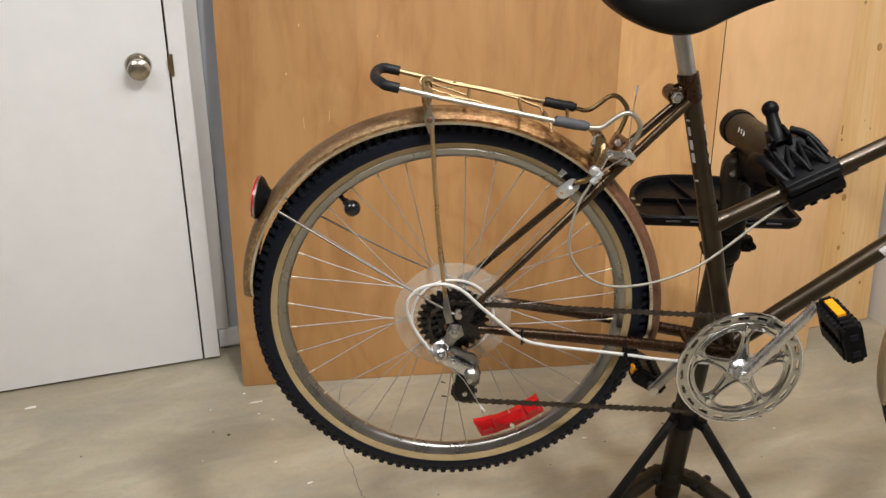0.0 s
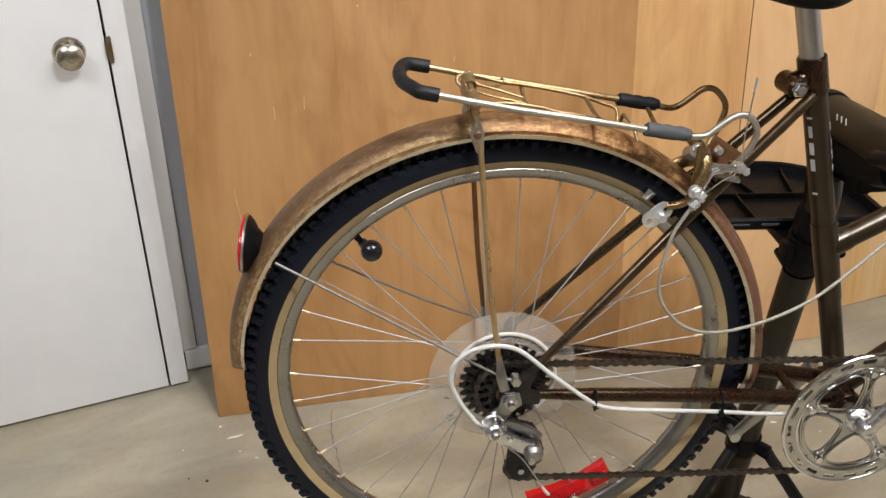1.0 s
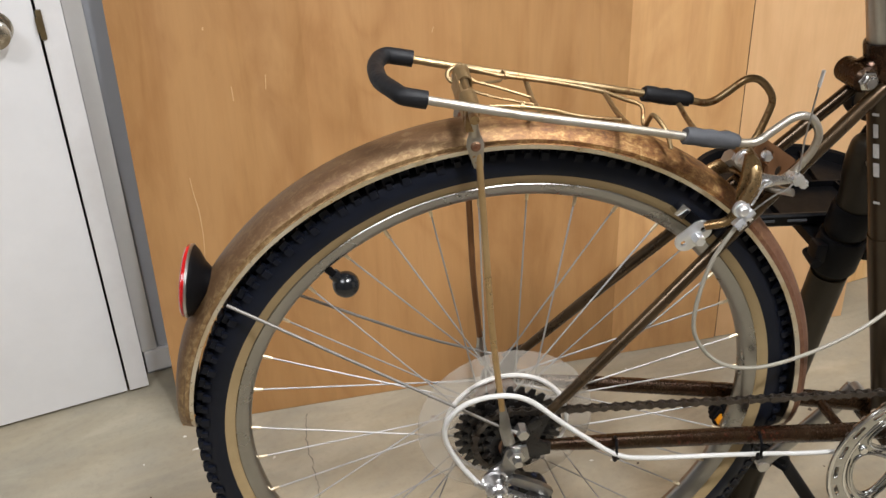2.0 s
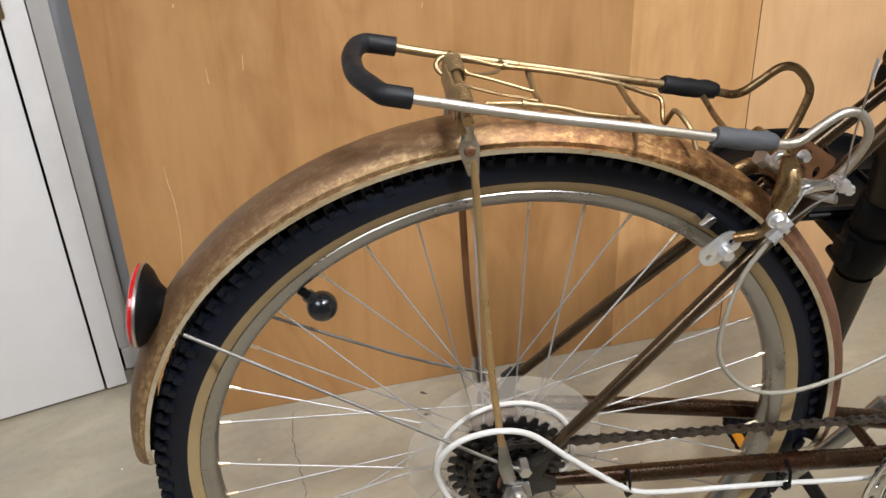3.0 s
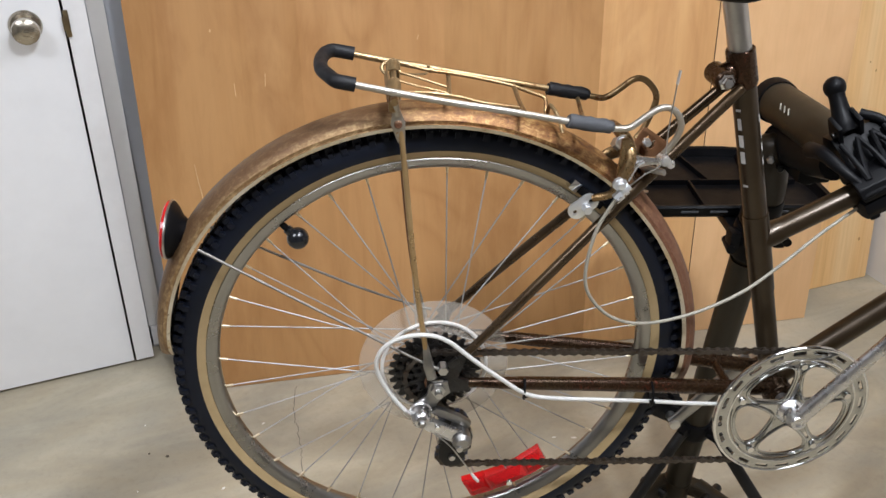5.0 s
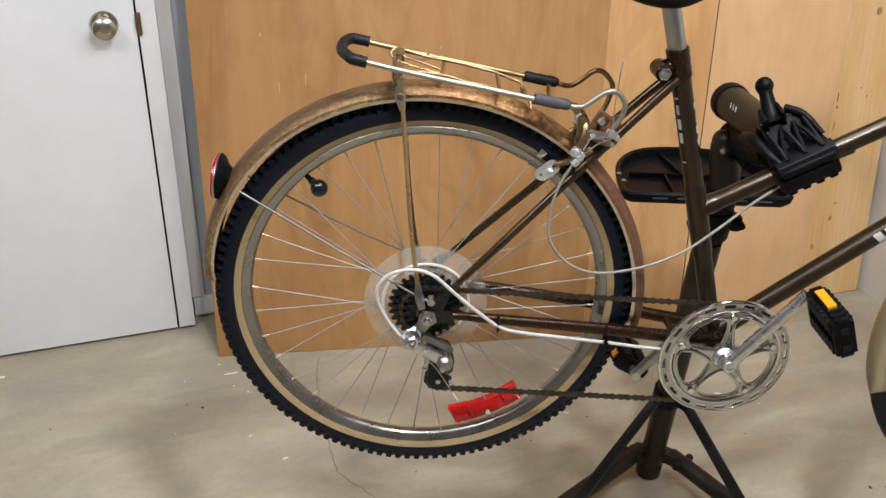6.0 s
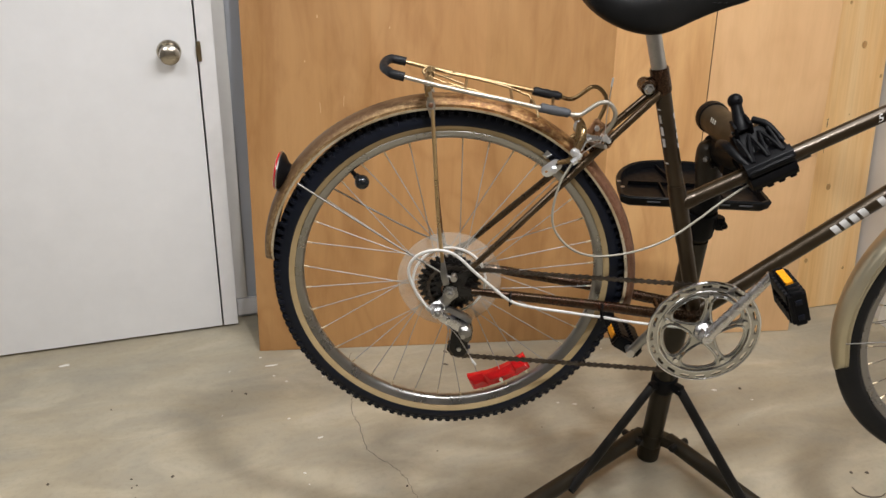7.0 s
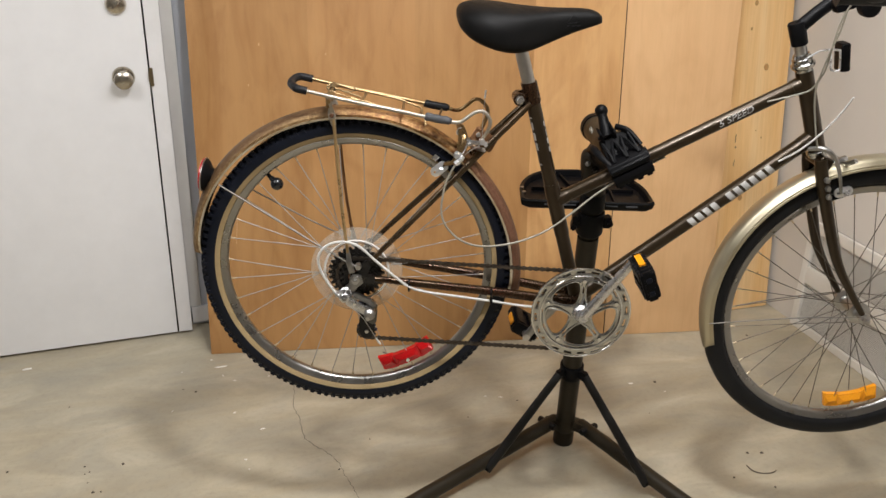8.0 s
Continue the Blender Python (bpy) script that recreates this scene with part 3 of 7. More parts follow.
def wall_grille():
    """A low louvred grille in two bays, one above the other, on the side wall."""
    top = anchor("wall_grille", SIDE @ Matrix.Translation((0.182, 0.0, 0.0)), "cream painted metal wall grille with fine louvres", "vent grille")
    long, high = 0.92, 0.425
    back = box(bmesh.new(), (long, 0.004, high), Matrix.Translation((long / 2, -0.003, high / 2)))
    part("backing", back, GRILLE_SHADE, top)
    for name, w, h, x, z in (("frame_rail", long, 0.040, long / 2, high - 0.020), ("frame_rail", long, 0.028, long / 2, 0.014), ("frame_rail", long - 0.06, 0.066, long / 2, 0.217),
                             ("frame_stile", 0.03, high - 0.068, 0.015, 0.2065), ("frame_stile", 0.03, high - 0.068, long - 0.015, 0.2065)):
        part(name, box(bmesh.new(), (w, 0.016, h), Matrix.Translation((x, -0.010, z)), 0.003), GRILLE_PAINT, top)
    slat = mesh_of("slat", box(bmesh.new(), (long - 0.06, 0.0045, 0.0022), Matrix.Rotation(radians(-15), 4, "X")), GRILLE_PAINT)
    for z0, z1 in ((0.036, 0.176), (0.258, 0.377)):
        n = round((z1 - z0) / 0.0062) + 1
        for k in range(n):
            part("slat", slat, None, top).location = (long / 2, -0.009, z0 + (z1 - z0) * k / (n - 1))


wall_grille()


def leaning_board(name, foot, yaw, lean, width, height, thick, materials, label, category, group=""):
    """A sheet on the floor that leans back; its face at local y = 0, its edges in the second material."""
    m = Matrix.Translation((foot[0], foot[1], thick * math.sin(radians(lean)))) @ Matrix.Rotation(radians(yaw), 4, "Z") @ Matrix.Rotation(radians(-lean), 4, "X")
    bm = box(bmesh.new(), (width, thick, height), Matrix.Translation((width / 2, thick / 2, height / 2)), 0.0012)
    bm.normal_update()
    for f in bm.faces:
        if abs(f.normal.y) < 0.9:
            f.material_index = 1
    return solid(name, bm, materials, m, label, category, group=group)


sheet = leaning_board("plywood_sheet", (-0.575, 2.2412), 9.6, 6.3, 1.397, 2.20, 0.012, [PLY_A, PLY_EDGE_SHADE], "warm tan plywood sheet leaning against the wall", "plywood sheet", "leaning plywood sheets")
sheet_b = leaning_board("plywood_sheet", (0.8058, 2.478), 9.6, 6.3, 0.394, 2.20, 0.012, [PLY_B, PLY_EDGE_SHADE], "narrow paler plywood sheet leaning beside a wider one", "plywood sheet", "leaning plywood sheets")
board = leaning_board("pine_board", (1.235, 2.682), 19.0, 8.0, 0.268, 2.10, 0.019, [PINE, PINE], "yellow knotty pine board leaning by the wall", "board")


def knot(parent, x, z, r, tall=1.3):
    bm = lathe(bmesh.new(), [(0.0, 0.0012), (r * 0.6, 0.0011), (r, 0.0004), (r, -0.001)], 14, Matrix.Translation((x, 0, z)) @ Matrix.Diagonal((1, 1, tall, 1)) @ Matrix.Rotation(radians(90), 4, "X"))
    part("knot", bm, KNOT, parent)


# ---------------------------------------------------------------- the bicycle
# Local axes: x forward along the bicycle, y across it to its far side, z up. Origin: middle of the rear hub.
YAW, NOSE_DOWN, LEAN_OVER = radians(3.661), radians(0.203), radians(-0.332)
BIKE = Matrix.Translation((0.0435, 1.3984, 0.7510)) @ Matrix.Rotation(YAW, 4, "Z") @ Matrix.Rotation(NOSE_DOWN, 4, "Y") @ Matrix.Rotation(LEAN_OVER, 4, "X")
FAR = BIKE.to_3x3() @ Vector((0, 1, 0))
bicycle = anchor("bicycle", BIKE, "bronze-brown vintage step-through bicycle with rusty fenders, held in a repair stand", "bicycle")

BB = Vector((0.4842, 0.0, -0.0755))
HEAD_TOP, HEAD_LOW = Vector((0.897, 0.0, 0.446)), Vector((0.957, 0.0, 0.282))
FRONT_HUB = Vector((1.114, 0.0, -0.0850))


def P(u, v, w):
    return Vector((u, v, w))


def frame_parts():
    bm = bmesh.new()
    tube(bm, [P(0.347, 0, 0.402), P(0.483, 0, -0.067)], 0.0145, 20)
    tube(bm, [P(0.414, 0, 0.1562), P(0.905, 0, 0.421)], 0.0140, 20)
    tube(bm, [P(0.416, 0, 0.1573), P(0.440, 0, 0.1702), P(0.446, 0, 0.1735)], [0.0156, 0.0156, 0.0146], 20)
    tube(bm, [P(0.485, 0, -0.068), P(0.948, 0, 0.311)], 0.0160, 20)
    tube(bm, [HEAD_TOP, HEAD_LOW], 0.0175, 24)
    # lugs: slightly proud sleeves where the tubes meet
    tube(bm, [P(0.4395, 0, 0.083), P(0.4145, 0, 0.170), P(0.4065, 0, 0.197)], [0.0155, 0.0163, 0.0158], 20)
    tube(bm, [P(0.8955, 0, 0.4160), P(0.880, 0, 0.4076)], [0.0165, 0.0148], 20)
    tube(bm, [P(0.9400, 0, 0.3045), P(0.921, 0, 0.289)], [0.0178, 0.0167], 20)
    frame_ob = part("frame", bm, FRAME_PAINT, bicycle, "bronze-brown lugged steel frame")
    part("seat_lug", tube(bmesh.new(), [P(0.3450, 0, 0.409), P(0.3452, 0, 0.408), P(0.3565, 0, 0.370), P(0.358, 0, 0.366)], [0.0158, 0.0166, 0.0166, 0.0152], 22), RUST_PAINT, frame_ob, "red-brown seat lug with worn enamel")
    shell = lathe(bmesh.new(), [(0.0, -0.036), (0.0195, -0.036), (0.021, -0.033), (0.021, 0.033), (0.0195, 0.036), (0.0, 0.036)], 28, across(*BB))
    part("bottom_bracket_shell", shell, RUST_PAINT, frame_ob)
    for s in (-1, 1):
        stay = tube(bmesh.new(), [P(0.030, 0.056 * s, 0.036), P(0.10, 0.048 * s, 0.109), P(0.22, 0.030 * s, 0.234), P(0.335, 0.0165 * s, 0.354), P(0.350, 0.0165 * s, 0.369)],
                    [0.0050, 0.0064, 0.0068, 0.0068, 0.0045], 14, 4)
        part("seat_stay", stay, STAY_SHEEN, frame_ob, "seat stay in frame enamel with a golden reflection in its colour")
        low = tube(bmesh.new(), [P(0.030, 0.056 * s, -0.002), P(0.12, 0.050 * s, -0.014), P(0.28, 0.040 * s, -0.036), P(0.40, 0.031 * s, -0.056), P(0.470, 0.024 * s, -0.066)],
                   [0.0060, 0.0088, 0.0100, 0.0108, 0.0110], 14, 4)
        part("chain_stay", low, RUST_PAINT, frame_ob, "brown chain stay scarred with rust")
        drop = prism(bmesh.new(), [(0.038, 0.046), (0.024, 0.040), (0.006, 0.016), (-0.012, 0.012), (-0.014, -0.006), (0.002, -0.014), (0.020, -0.012), (0.040, -0.010), (0.040, 0.004), (0.026, 0.010)],
                     0.005, Matrix.Translation((0, 0.060 * s, 0)), 0.001)
        box(drop, (0.016, 0.006, 0.010), Matrix.Translation((0.020, 0.060 * s, 0.033)) @ Matrix.Rotation(radians(-40), 4, "Y"), 0.002)
        part("dropout", drop, COG_STEEL, frame_ob, "oily dark dropout")
    part("stay_bridge", tube(bmesh.new(), [P(0.243, -0.028, 0.262), P(0.243, 0.028, 0.262)], 0.006, 12), RUST_PAINT, frame_ob)
    part("stay_bridge", tube(bmesh.new(), [P(0.408, -0.030, -0.056), P(0.408, 0.030, -0.056)], 0.006, 12), RUST_PAINT, frame_ob)
    binder = lathe(bmesh.new(), [(0.0, -0.020), (0.010, -0.020), (0.0125, -0.017), (0.0125, 0.017), (0.010, 0.020), (0.0, 0.020)], 22, across(0.327, 0, 0.377))
    tube(binder, [P(0.329, 0, 0.379), P(0.345, 0, 0.386)], 0.012, 14)
    part("seat_clamp_lug", binder, RUST_PAINT, frame_ob)
    bolt = lathe(bmesh.new(), [(0.0, -0.0275), (0.0055, -0.0275), (0.0068, -0.026), (0.0068, -0.022), (0.0095, -0.0215), (0.0098, -0.0195), (0.0, -0.0195)], 6, across(0.327, 0, 0.377))
    part("seat_clamp_bolt", bolt, CHROME, frame_ob, "bright hexagonal seat clamp bolt")


frame_parts()


def decals():
    """White transfers as plain bars, and the readable word on the upper tube."""
    def bars(a, b, r, rows, height, name, lean, skip=()):
        a, b = Vector(a), Vector(b)
        d = (b - a).normalized()
        nrm = Vector((0, -1, 0))
        up = nrm.cross(d) * -1.0
        n = rows
        step = (b - a).length / n
        for k in range(n):
            if k in skip:
                continue
            bm = bmesh.new()
            for e0, e1, h0, h1 in ((0.14, 0.80, -0.46, 0.46),):
                cuts = [h0 + (h1 - h0) * c / 5 for c in range(6)]
                for g0, g1 in zip(cuts, cuts[1:]):
                    quad = []
                    for e, h in ((e0, g0), (e1, g0), (e1, g1), (e0, g1)):
                        ang = h * height / r
                        base = a + d * step * (k + e + lean * h)
                        quad.append(bm.verts.new(base + (r + 0.0005) * (math.cos(ang) * nrm + math.sin(ang) * up)))
                    bm.faces.new(quad)
            part(name, bm, WHITE_DECAL, bicycle, "worn white brand mark drawn as a plain bar")

    bars((0.708, 0, 0.1145), (0.868, 0, 0.2455), 0.0162, 11, 0.0240, "down_tube_decal", 0.25, (4,))
    for a, b in (((0.3668, 0, 0.333), (0.3915, 0, 0.248)),):
        a, b = Vector(a), Vector(b)
        d = (b - a).normalized()
        sidev = Vector((0, -1, 0))
        fwd = d.cross(sidev)
        for k, (ang, span, tall) in enumerate(((-0.95, 0.16, 0.010), (-0.95, 0.07, 0.013), (-0.95, 0.16, 0.012), (-0.95, 0.16, 0.010), (0.95, 0.22, 0.003), (0.95, 0.16, 0.015), (0.95, 0.2, 0.016), (0.95, 0.2, 0.016), (0.95, 0.22, 0.003))):
            h0 = (0.004, 0.022, 0.040, 0.060, -0.010, 0.002, 0.024, 0.046, 0.092)[k]
            bm, quad = bmesh.new(), []
            for h, g in ((h0, -span), (h0 + tall, -span), (h0 + tall, span), (h0, span)):
                c = a + d * h
                quad.append(bm.verts.new(c + 0.0150 * (math.cos(ang + g) * sidev - math.sin(ang + g) * fwd * (1 if fwd.x < 0 else -1) * -1)))
            bm.faces.new(quad)
            part("seat_tube_decal", bm, WHITE_DECAL, bicycle, "worn white letter drawn as a plain bar")
    # the word on the upper tube
    data = bpy.data.curves.new("word", "FONT")
    data.body, data.size, data.extrude, data.align_x, data.align_y = "5 SPEED", 0.0190, 0.0003, "CENTER", "CENTER"
    data.shear = 0.25
    ob = bpy.data.objects.new("word", data)
    scene.collection.objects.link(ob)
    me = bpy.data.meshes.new_from_object(ob.evaluated_get(bpy.context.evaluated_depsgraph_get()))
    bpy.data.objects.remove(ob)
    bpy.data.curves.remove(data)
    a, b = P(0.741, 0, 0.3326), P(0.822, 0, 0.3763)
    d = (b - a).normalized()
    mid = (a + b) / 2 - d * 0.012
    for vtx in me.vertices:
        x, y, z = vtx.co
        ang = (y + 0.001) / 0.0145
        upv = Vector((-d.z, 0, d.x))
        vtx.co = mid + d * x * 1.12 + (0.0145 + z) * (math.cos(ang) * Vector((0, -1, 0)) + math.sin(ang) * upv)
    me.materials.append(WHITE_DECAL)
    part("top_tube_word", me, None, bicycle, "white lettering on the upper tube")


decals()


def wheel(name, hub, tyre_r, knobby, turn, label, first=0):
    """A spoked wheel: rim with tyre, hub and 36 crossed spokes below it."""
    m = Matrix.Translation(hub)
    rim_r = 0.2915 if knobby else 0.2945
    d = (rim_r - 0.2750) / 0.0195
    prof = [(rim_r, -0.0125), (rim_r - 0.0015 * d, -0.0138), (rim_r - 0.004 * d, -0.0128), (rim_r - 0.0085 * d, -0.0112), (rim_r - 0.0145 * d, -0.0095), (rim_r - 0.0185 * d, -0.005), (rim_r - 0.0195 * d, 0.0)]
    prof = prof + [(r, -h) for r, h in reversed(prof[:-1])] + [(rim_r - 0.006, 0.009), (rim_r - 0.009, 0.0), (rim_r - 0.006, -0.009)]
    rim = part(name, lathe(bmesh.new(), prof, 120, m @ ACROSS, loop=True), RIM_STEEL, bicycle, label)
    k = tyre_r - 0.3330
    half = [(rim_r - 0.003, 0.0100), (rim_r + 0.001, 0.0140), (0.2985, 0.0165), (0.3015, 0.0181), (0.3022, 0.0185), (0.3100 + k, 0.0194), (0.3180 + k, 0.0182), (0.3246 + k, 0.0142), (0.3280 + k, 0.0078), (0.3292 + k, 0.0)]
    if not knobby:
        half = half[:5] + [(0.3100 + k, 0.0185), (0.3190 + k, 0.0170), (0.3270 + k, 0.0130), (0.3315 + k, 0.0065), (0.3330 + k, 0.0)]
    full = [(r, -h) for r, h in half] + [(r, h) for r, h in reversed(half[:-1])]
    gum = 3 if knobby else 0
    n = len(full)
    slots = [1 if (i < gum or i >= n - 1 - gum) else 0 for i in range(n - 1)]
    bm = lathe(bmesh.new(), full, 144, m @ ACROSS, slots)
    if knobby:
        def lump(a, v0, v1, r0, r1, da, tilt=0.0):
            vs = []
            for rr in (r0, r1):
                grow = 1.0 if rr == r0 else 0.82
                for aa, vv in ((a - da * grow, v0), (a + da * grow, v0), (a + da * grow + tilt, v1), (a - da * grow + tilt, v1)):
                    vs.append(bm.verts.new(m @ Vector((rr * math.cos(aa), vv, rr * math.sin(aa)))))
            for q in ((4, 5, 6, 7), (0, 1, 5, 4), (1, 2, 6, 5), (2, 3, 7, 6), (3, 0, 4, 7)):
                bm.faces.new([vs[i] for i in q])
        count = 124
        for j in range(count):
            a = 2 * math.pi * j / count
            lump(a, -0.0065, 0.0065, 0.3265, 0.3326, 0.0185)
            for s in (-1, 1):
                b = a + math.pi / count
                lump(b, 0.0095 * s, 0.0155 * s, 0.3225, 0.3306, 0.0165)
                lump(b, 0.0150 * s, (0.0192 + 0.0006 * (j % 2)) * s, 0.3192 - 0.0022 * (j % 2), 0.3250, 0.0095 + 0.003 * (j % 2))
    part("tyre", bm, [RUBBER, GUM] if knobby else [OLD_RUBBER, GUM], rim, "knobby black tyre with tan sidewalls" if knobby else "plain black tyre with fine tread")
    # hub and spokes
    fl, fr = (0.020, 0.030) if knobby else (0.033, 0.033)
    fr2 = 0.0225
    prof = [(0.0, -0.066), (0.0045, -0.066), (0.0045, -fl - 0.012), (0.015, -fl - 0.010), (0.016, -fl - 0.003), (fr2 + 0.003, -fl - 0.0012), (fr2 + 0.003, -fl + 0.0012), (0.014, -fl + 0.004), (0.012, 0.0),
            (0.014, fr - 0.004), (fr2 + 0.003, fr - 0.0012), (fr2 + 0.003, fr + 0.0012), (0.016, fr + 0.003), (0.015, fr + 0.010), (0.0045, fr + 0.012), (0.0045, 0.066), (0.0, 0.066)]
    part("hub", lathe(bmesh.new(), prof, 28, m @ ACROSS), STEEL if not knobby else HUB_RUST, rim)
    length = 0.267
    made = tube(bmesh.new(), [(0, 0, 0), (0, 0, length)], 0.00098, 6)
    tube(made, [(0, 0, length - 0.011), (0, 0, length)], [0.0018, 0.0021], 6, 1, 1)
    mesh = mesh_of("spoke", made, [SPOKE_STEEL if knobby else BACKLIT_SPOKE, BRASS])
    for j in range(36):
        a = turn + 2 * math.pi * j / 36
        s = -1 if (j + first) % 2 == 0 else 1
        way = 1 if (j + first) % 4 < 2 else -1
        b = a + way * radians(61)
        off = fl if s < 0 else fr
        foot = Vector((fr2 * math.cos(b), s * off, fr2 * math.sin(b)))
        tip = Vector((0.2765 * math.cos(a), 0.002 * s, 0.2765 * math.sin(a)))
        ob = part("spoke", mesh, None, rim)
        pose_m = along(hub + foot, hub + tip)
        ob.matrix_basis = pose_m @ Matrix.Diagonal((1, 1, (tip - foot).length / length, 1))
    return rim


rear = wheel("rear_wheel", Vector((0, 0, 0)), 0.3330, True, radians(7), "plated steel rear wheel rim with crossed spokes", 3)
front = wheel("front_wheel", FRONT_HUB, 0.3395, False, radians(1), "plated steel front wheel rim with crossed spokes", 1)


def wheel_reflector(hub, r, ang, material, parent, label):
    """An arched spoke reflector with a raised middle bay, a clip bar and a screw."""
    c, s = math.cos(ang), math.sin(ang)
    m = Matrix.Translation(hub) @ Matrix(((-s, 0, -c, 0), (0, 1, 0, 0), (c, 0, -s, 0), (0, 0, 0, 1)))
    bm = bmesh.new()
    half = 0.062
    for x0, x1, tall, deep in ((-half, -0.028, 0.035, 0.011), (-0.030, 0.030, 0.030, 0.014), (0.028, half, 0.035, 0.011)):
        n = 5
        outline = []
        for k in range(n + 1):
            x = x0 + (x1 - x0) * k / n
            outline.append((x, -r + tall / 2 - (x * x) * -2.2))
        for k in range(n, -1, -1):
            x = x0 + (x1 - x0) * k / n
            outline.append((x, -r - tall / 2 - (x * x) * -2.2))
        prism(bm, outline, deep, m, 0.0015)
        # two slanted facets on each bay
        cx, w2 = (x0 + x1) / 2, (x1 - x0) / 2 - 0.003
        for side in (-1, 1):
            lift = -r + 2.2 * cx * cx
            vs = [bm.verts.new(m @ Vector(q)) for q in ((cx - w2, side * (deep / 2 + 0.0003), lift - tall * 0.42), (cx + w2, side * (deep / 2 + 0.0003), lift - tall * 0.42), (cx + w2, side * (deep / 2 + 0.0003), lift + tall * 0.42), (cx - w2, side * (deep / 2 + 0.0003), lift + tall * 0.42),
                                                         (cx - w2 * 0.7, side * (deep / 2 + 0.0060), lift), (cx + w2 * 0.7, side * (deep / 2 + 0.0060), lift))]
            for q in ((0, 1, 5, 4), (2, 3, 4, 5), (1, 2, 5), (3, 0, 4)):
                bm.faces.new([vs[i] for i in q])
    ob = part("spoke_reflector", bm, material, parent, label)
    screw = lathe(bmesh.new(), [(0.0, -0.011), (0.0042, -0.0105), (0.005, -0.008), (0.005, -0.004), (0.0, -0.004)], 12, m @ Matrix.Translation((0, -0.0065, -r - 0.004)) @ ACROSS)
    part("reflector_screw", screw, CHROME, bicycle)
    return ob


wheel_reflector(Vector((0, 0, 0)), 0.2475, math.atan2(-0.2215, 0.111), RED_LENS, rear, "red plastic spoke reflector")
wheel_reflector(FRONT_HUB, 0.2465, math.atan2(-0.228, 0.045), AMBER_LENS, front, "amber plastic spoke reflector")


def valve():
    d = Vector((-0.663, 0, 0.749))
    root, ball = d * 0.280, d * 0.248
    ob = part("valve", tube(bmesh.new(), [root, d * 0.266, d * 0.262, ball], [0.0042, 0.0040, 0.0034, 0.0034], 12), BLACK_PLASTIC, bicycle)
    bm = bmesh.new()
    bmesh.ops.create_uvsphere(bm, u_segments=24, v_segments=16, radius=0.0135)
    lathe(bm, [(0.0, 0.010), (0.0062, 0.010), (0.0058, 0.018), (0.0, 0.018)], 16, Matrix.Translation((0, 0, 0)) @ along((0, 0, 0), d))
    bm.transform(Matrix.Translation(ball))
    part("valve_cap", bm, BLACK_GLOSS, ob, "glossy black ball valve cap")


valve()


def fender(name, centre, a0, a1, crown, edge, half, materials, label, tuck=0.0, flare=0.0):
    """A rolled mudguard from angle a0 to a1 (degrees), with a beaded pale edge and real thickness."""
    sect = [(edge, -half), (edge + 0.0042, -half - 0.0006), (edge + 0.0050, -half + 0.0010), (edge + 0.0088, -half + 0.0010), (edge + 0.0096, -half + 0.0024), (crown - 0.0078, -half * 0.83), (crown - 0.0030, -half * 0.56), (crown - 0.0006, -half * 0.24), (crown, 0.0)]
    sect = sect + [(r, -v) for r, v in reversed(sect[:-1])]
    inner = [(r - 0.0012 if abs(v) < half * 0.9 else r, v * 0.955) for r, v in reversed(sect)]
    ring = sect + inner
    n, k = 72, len(sect)
    bm = bmesh.new()
    rows = []
    for i in range(n + 1):
        a = radians(a0 + (a1 - a0) * i / n)
        ease = min(1.0, 0.35 + 0.65 * math.sqrt(min(i, n - i) / 2.5)) if min(i, n - i) < 3 else 1.0
        droop = tuck * max(0.0, (math.degrees(a) - 125.0) / 50.0) ** 2 - flare * max(0.0, (38.0 - math.degrees(a)) / 45.0)
        rows.append([bm.verts.new(centre + Vector((q * math.cos(a), v * ease, q * math.sin(a)))) for q, v in ((r - droop * ((0.92 + 0.08 * (r - edge) / (crown - edge)) if droop > 0 else (0.5 + 0.5 * (r - edge) / (crown - edge))), v) for r, v in ring)])
    m = len(ring)
    for i in range(n):
        for j in range(m):
            f = bm.faces.new((rows[i][j], rows[i][(j + 1) % m], rows[i + 1][(j + 1) % m], rows[i + 1][j]))
            f.material_index = 1 if j in (0, k - 2) or j >= m - 1 or j == k - 1 else (2 if j >= k else 0)
    for row in (rows[0], rows[-1][::-1]):
        bm.faces.new(row).material_index = 1
    return part(name, bm, materials, bicycle, label)


rear_fender = fender("rear_fender", P(-0.0105, 0, -0.001), 174.5, -9.0, 0.3555, 0.3345, 0.0290, [FENDER_TAN, FENDER_EDGE, FENDER_INSIDE], "tan rear mudguard filmed with orange rust", 0.018, 0.013)
front_fender = fender("front_fender", FRONT_HUB + P(0.006, 0, -0.001), 198.0, 20.0, 0.3600, 0.3370, 0.0285, [FRONT_FENDER, FRONT_FENDER, FENDER_INSIDE], "champagne steel front mudguard, dulled", 0.006)


